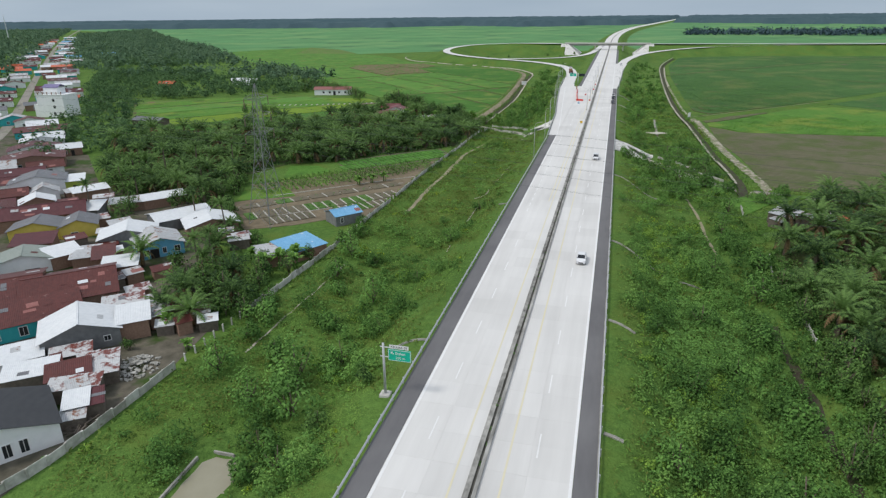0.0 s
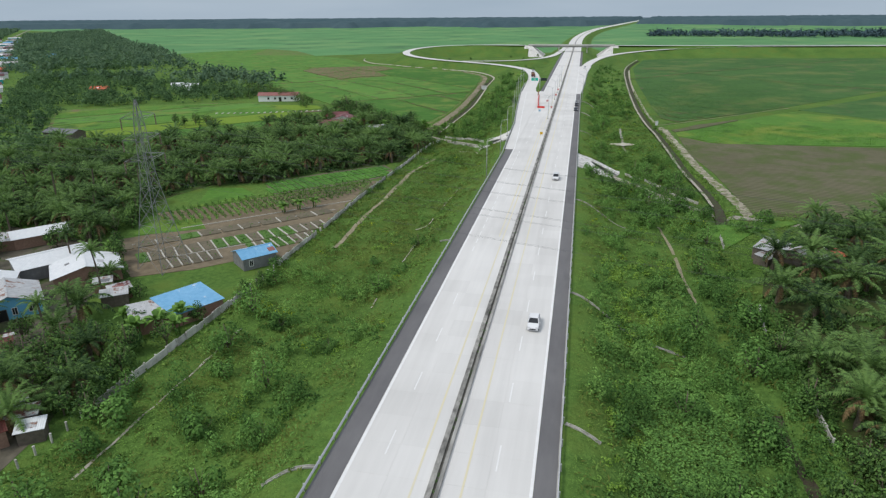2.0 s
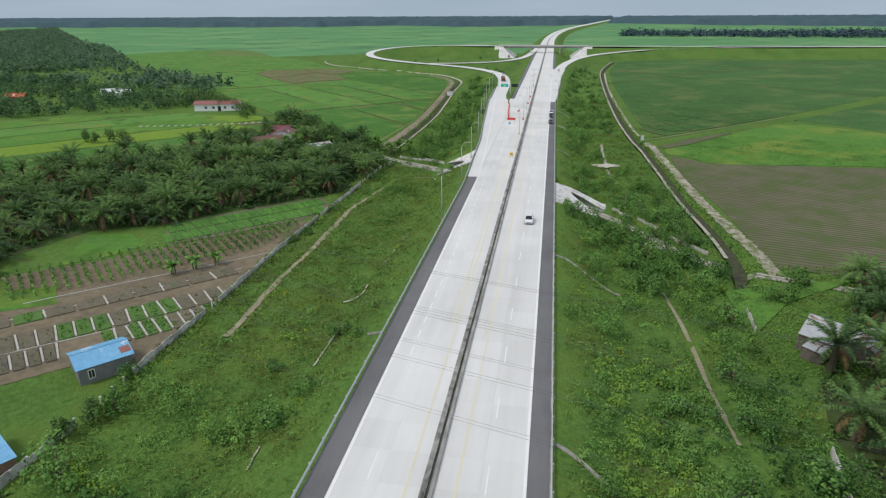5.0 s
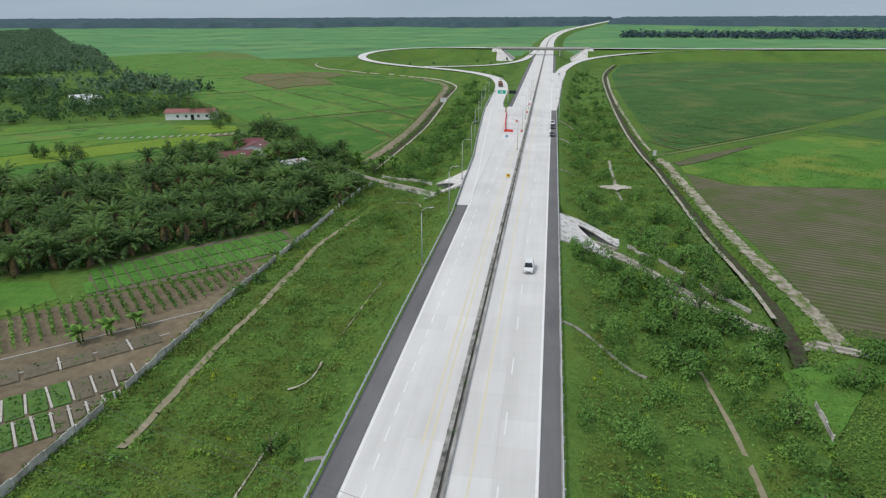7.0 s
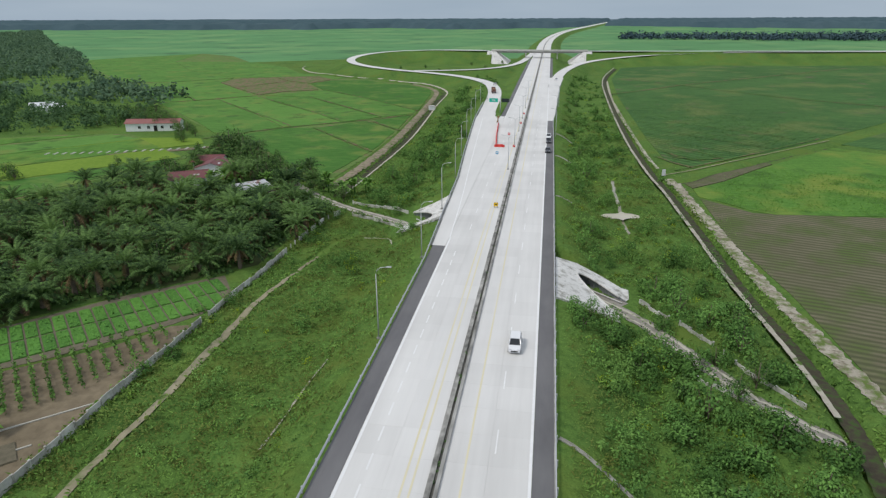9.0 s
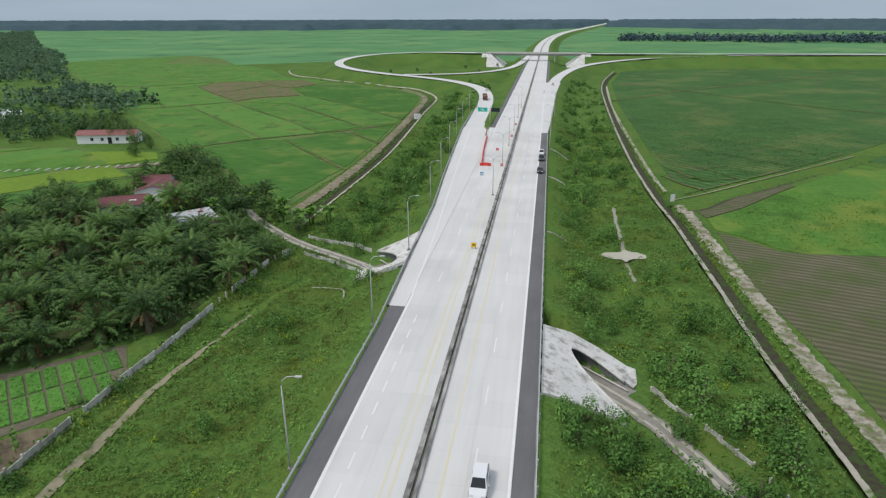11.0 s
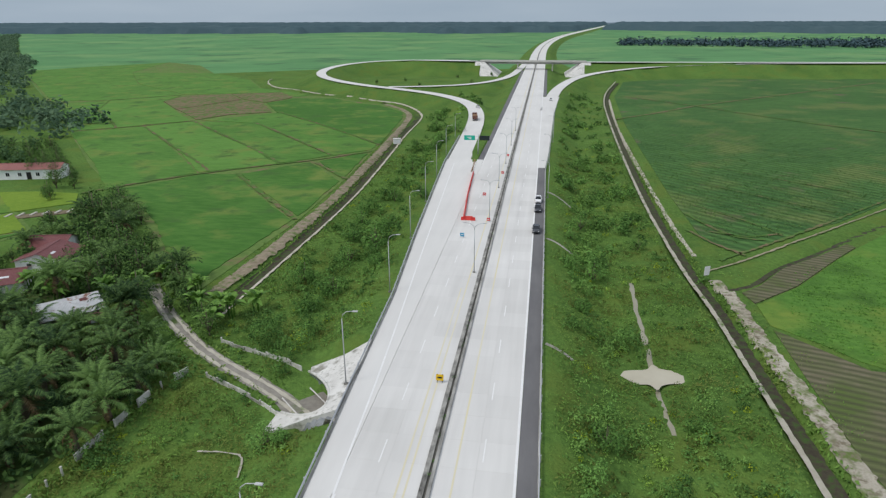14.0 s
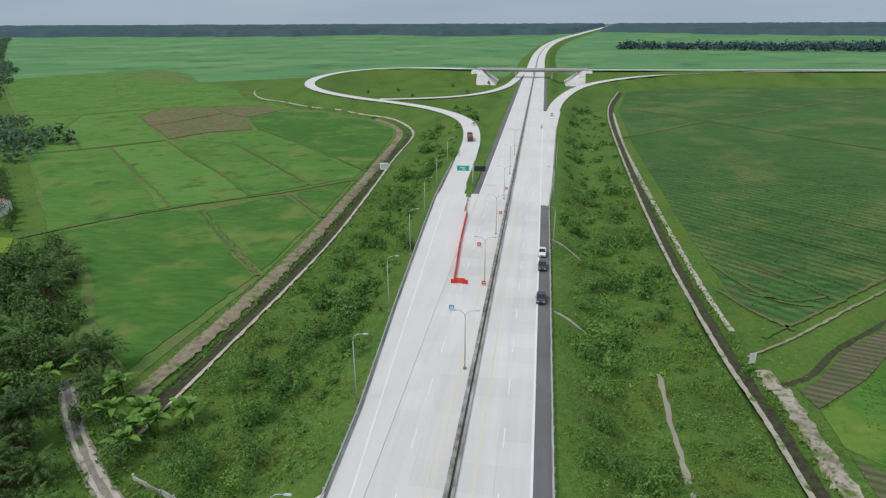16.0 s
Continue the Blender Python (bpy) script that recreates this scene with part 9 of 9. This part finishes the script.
for k in range(19):
    u = k / 18
    p = np.array((-186.0, 328.2)) + (np.array((-133.5, 348.0)) - np.array((-186.0, 328.2))) * u + np.array((0.6, -1.6)) * 4 * u * (1 - u)
    box(bm, 3.0, 0.7, 0.24, pose(float(p[0]), float(p[1]), LAND_Z + 0.2, 0, 0, 100))
part("mulch_strips", bm, M["mulch"], label="short pale mulch rows on the soil strip", category="garden", kind="stuff")


# ---------------------------------------------------------------- vehicles
def car(m, paint, label, kind="hatch", group=""):
    """A car that heads to -y: lofted body and cabin, glass, wheels with rims, lamps, plates as plain bars."""
    ln, wd = (4.5, 1.75) if kind != "van" else (4.6, 1.78)
    ob = thing("car", m, label, "car", group)
    # body side line: (y, low z, high z, half width)
    body = [(-ln / 2, 0.35, 0.62, 0.70), (-ln / 2 + 0.12, 0.28, 0.78, 0.82), (-ln / 2 + 0.7, 0.26, 0.92, wd / 2), (-ln / 2 + 1.15, 0.26, 1.0, wd / 2), (0, 0.26, 1.02, wd / 2), (ln / 2 - 0.7, 0.26, 1.02, wd / 2), (ln / 2 - 0.12, 0.30, 0.98, 0.82), (ln / 2, 0.38, 0.85, 0.74)]
    if kind == "van":
        cabin = [(-ln / 2 + 1.0, 0.98, 0.80), (-ln / 2 + 1.75, 1.66, 0.66), (ln / 2 - 0.75, 1.72, 0.66), (ln / 2 - 0.15, 1.0, 0.76)]
    elif kind == "pickup":
        cabin = [(-ln / 2 + 1.15, 1.0, 0.80), (-ln / 2 + 1.8, 1.68, 0.66), (0.55, 1.68, 0.66), (0.85, 1.0, 0.78)]
    else:
        cabin = [(-ln / 2 + 1.1, 0.98, 0.80), (-ln / 2 + 1.95, 1.48, 0.64), (ln / 2 - 1.1, 1.5, 0.62), (ln / 2 - 0.3, 1.0, 0.74)]
    bm = bmesh.new()
    rings = []
    for y, lo, hi, w in body:
        rings.append([bm.verts.new(p) for p in ((-w * 0.94, y, lo), (-w, y, (lo + hi) / 2), (-w * 0.93, y, hi), (w * 0.93, y, hi), (w, y, (lo + hi) / 2), (w * 0.94, y, lo))])
    for a, b in zip(rings, rings[1:]):
        for k in range(6):
            bm.faces.new((a[k], a[(k + 1) % 6], b[(k + 1) % 6], b[k]))
    bm.faces.new(rings[0][::-1])
    bm.faces.new(rings[-1])
    part("body", bm, M[paint], ob, smooth=False)
    bm = bmesh.new()
    (y0, z0, w0), (y1, z1, w1), (y2, z2, w2), (y3, z3, w3) = cabin
    lo = [bm.verts.new(p) for p in ((-w0, y0, z0), (w0, y0, z0), (w3, y3, z3), (-w3, y3, z3))]
    hi = [bm.verts.new(p) for p in ((-w1, y1, z1 - 0.06), (w1, y1, z1 - 0.06), (w2, y2, z2 - 0.06), (-w2, y2, z2 - 0.06))]
    corners = [(tuple(u.co), tuple(v.co)) for u, v in zip(lo, hi)]
    bm.free()
    core = Vector((0, (y1 + y2) / 2, 1.2))
    for k, pane in enumerate(("windscreen", "side_window", "rear_window", "side_window")):
        (a, at), (b, bt) = corners[k], corners[(k + 1) % 4]
        bm = bmesh.new()
        out = [bm.verts.new(p) for p in (a, b, bt, at)]
        inn = [bm.verts.new(Vector(p) + (core - Vector(p)) * 0.06) for p in (a, b, bt, at)]
        bm.faces.new(out)
        bm.faces.new(inn[::-1])
        for i in range(4):
            bm.faces.new((out[i], inn[i], inn[(i + 1) % 4], out[(i + 1) % 4]))
        part(pane, bm, M["car_glass"], ob)
    bm = bmesh.new()
    box(bm, 2 * w1 + 0.06, (y2 - y1) + 0.1, 0.07, pose(0, (y1 + y2) / 2, z1 - 0.07), 0.03)
    for s in (-1, 1):
        for (ya, za, wa), (yb, zb, wb) in ((cabin[0], cabin[1]), (cabin[3], cabin[2])):
            tube(bm, [(s * wa, ya, za), (s * wb, yb, zb - 0.04)], 0.05, 4)
        tube(bm, [(s * (w0 + 0.01), (y1 + y2) / 2, 0.98), (s * (w1 + 0.01), (y1 + y2) / 2, z1 - 0.05)], 0.05, 4)
    part("roof", bm, M[paint], ob)
    for s in (-1, 1):
        for y in (-ln / 2 + 0.85, ln / 2 - 0.85):
            bm = bmesh.new()
            tube(bm, [(s * (wd / 2 - 0.22), y, 0.32), (s * (wd / 2 + 0.01), y, 0.32)], 0.32, 16)
            wh = part("wheel", bm, M["tyre"], ob)
            bm = bmesh.new()
            tube(bm, [(s * (wd / 2), y, 0.32), (s * (wd / 2 + 0.025), y, 0.32)], 0.2, 12)
            part("rim", bm, M["steel"], wh)
        bm = bmesh.new()
        box(bm, 0.4, 0.12, 0.16, pose(s * 0.56, -ln / 2 + 0.1, 0.64, -18), 0.03)
        part("headlight", bm, M["lamp_grey"], ob)
        bm = bmesh.new()
        box(bm, 0.2, 0.1, 0.3, pose(s * 0.66, ln / 2 - 0.06, 0.62), 0.03)
        part("tail_light", bm, M["barrier_red"], ob)
        bm = bmesh.new()
        box(bm, 0.2, 0.12, 0.13, pose(s * (wd / 2 + 0.08), -ln / 2 + 1.45, 0.98), 0.03)
        part("mirror", bm, M[paint], ob)
    bm = bmesh.new()
    box(bm, 0.9, 0.06, 0.2, pose(0, -ln / 2 - 0.01, 0.42), 0.02)
    part("grille", bm, M["black"], ob)
    return ob


car(pose(-3.35, 111.5, ROAD_Z + 0.01), "paint_white", "white hatchback driving on the carriageway", "hatch")
car(pose(-3.9, 201.2, ROAD_Z + 0.01), "paint_white", "white van with a dark windscreen on the carriageway", "van")
car(pose(-0.25, 335.2, ROAD_Z), "paint_dark", "dark grey car parked on the asphalt shoulder", "hatch", "cars parked on the shoulder")
car(pose(-0.1, 352.2, ROAD_Z), "paint_dark", "dark pickup parked on the asphalt shoulder", "pickup", "cars parked on the shoulder")
car(pose(-0.15, 360.8, ROAD_Z), "paint_white", "white pickup parked on the asphalt shoulder", "pickup", "cars parked on the shoulder")
car(pose(-36.3, 546, 3.22, 0, 0, 195), "paint_white", "small white car climbing the exit ramp", "hatch")
car(pose(4.0, 584, ROAD_Z), "paint_white", "small white car coming down the entry lane", "hatch")

lorry = thing("lorry", pose(-33.2, 503, 3.22, 0, 0, 188), "brown open lorry heading up the exit ramp", "lorry")
bm = bmesh.new()
box(bm, 2.4, 2.0, 2.2, pose(0, -3.6, 0.7), 0.12)
cab = part("cab", bm, M["lorry_brown"], lorry)
bm = bmesh.new()
box(bm, 2.1, 0.06, 0.8, pose(0, -4.61, 1.8), 0.02)
part("windscreen", bm, M["car_glass"], cab)
bm = bmesh.new()
box(bm, 2.4, 6.4, 0.2, pose(0, 0.9, 0.9))
for s in (-1, 1):
    box(bm, 0.1, 6.4, 1.3, pose(s * 1.15, 0.9, 1.0))
for y in (-2.2, 4.05):
    box(bm, 2.4, 0.1, 1.3, pose(0, y, 1.0))
part("cargo_bed", bm, M["lorry_brown"], lorry)
bm = bmesh.new()
rs = np.random.RandomState(2)
for k in range(30):
    box(bm, rs.uniform(0.3, 0.9), rs.uniform(0.3, 0.9), 0.5, pose(rs.uniform(-0.8, 0.8), rs.uniform(-1.8, 3.6), 1.7 + rs.uniform(0, 0.4), rs.uniform(-15, 15), 0, rs.uniform(0, 90)))
part("load", bm, M["trestle"], lorry)
for s in (-1, 1):
    for y in (-3.4, 2.4, 3.5):
        bm = bmesh.new()
        tube(bm, [(s * 0.75, y, 0.48), (s * 1.15, y, 0.48)], 0.48, 14)
        part("wheel", bm, M["tyre"], lorry)


# ---------------------------------------------------------------- the near slabs of the carriageways
def slab_mesh(wide, long):
    bm = bmesh.new()
    g = 0.004
    box(bm, wide - 2 * g, long - 2 * g, 0.3, pose(0, 0, -0.3))
    me = bpy.data.meshes.new("slab")
    bm.to_mesh(me)
    bm.free()
    me.materials.append(M["concrete"])
    return me


left_slab, right_slab = slab_mesh(4.62, SLAB), slab_mesh(4.55, SLAB)
for i in range(int((SLABS_TO - SLABS_FROM) / SLAB)):
    y = SLABS_FROM + (i + 0.5) * SLAB
    for x, me in ((-17.69, left_slab), (-13.07, left_slab), (-7.575, right_slab), (-3.025, right_slab)):
        o = new("slab", me)
        o.parent = road
        o.location = (x, y, ROAD_Z)
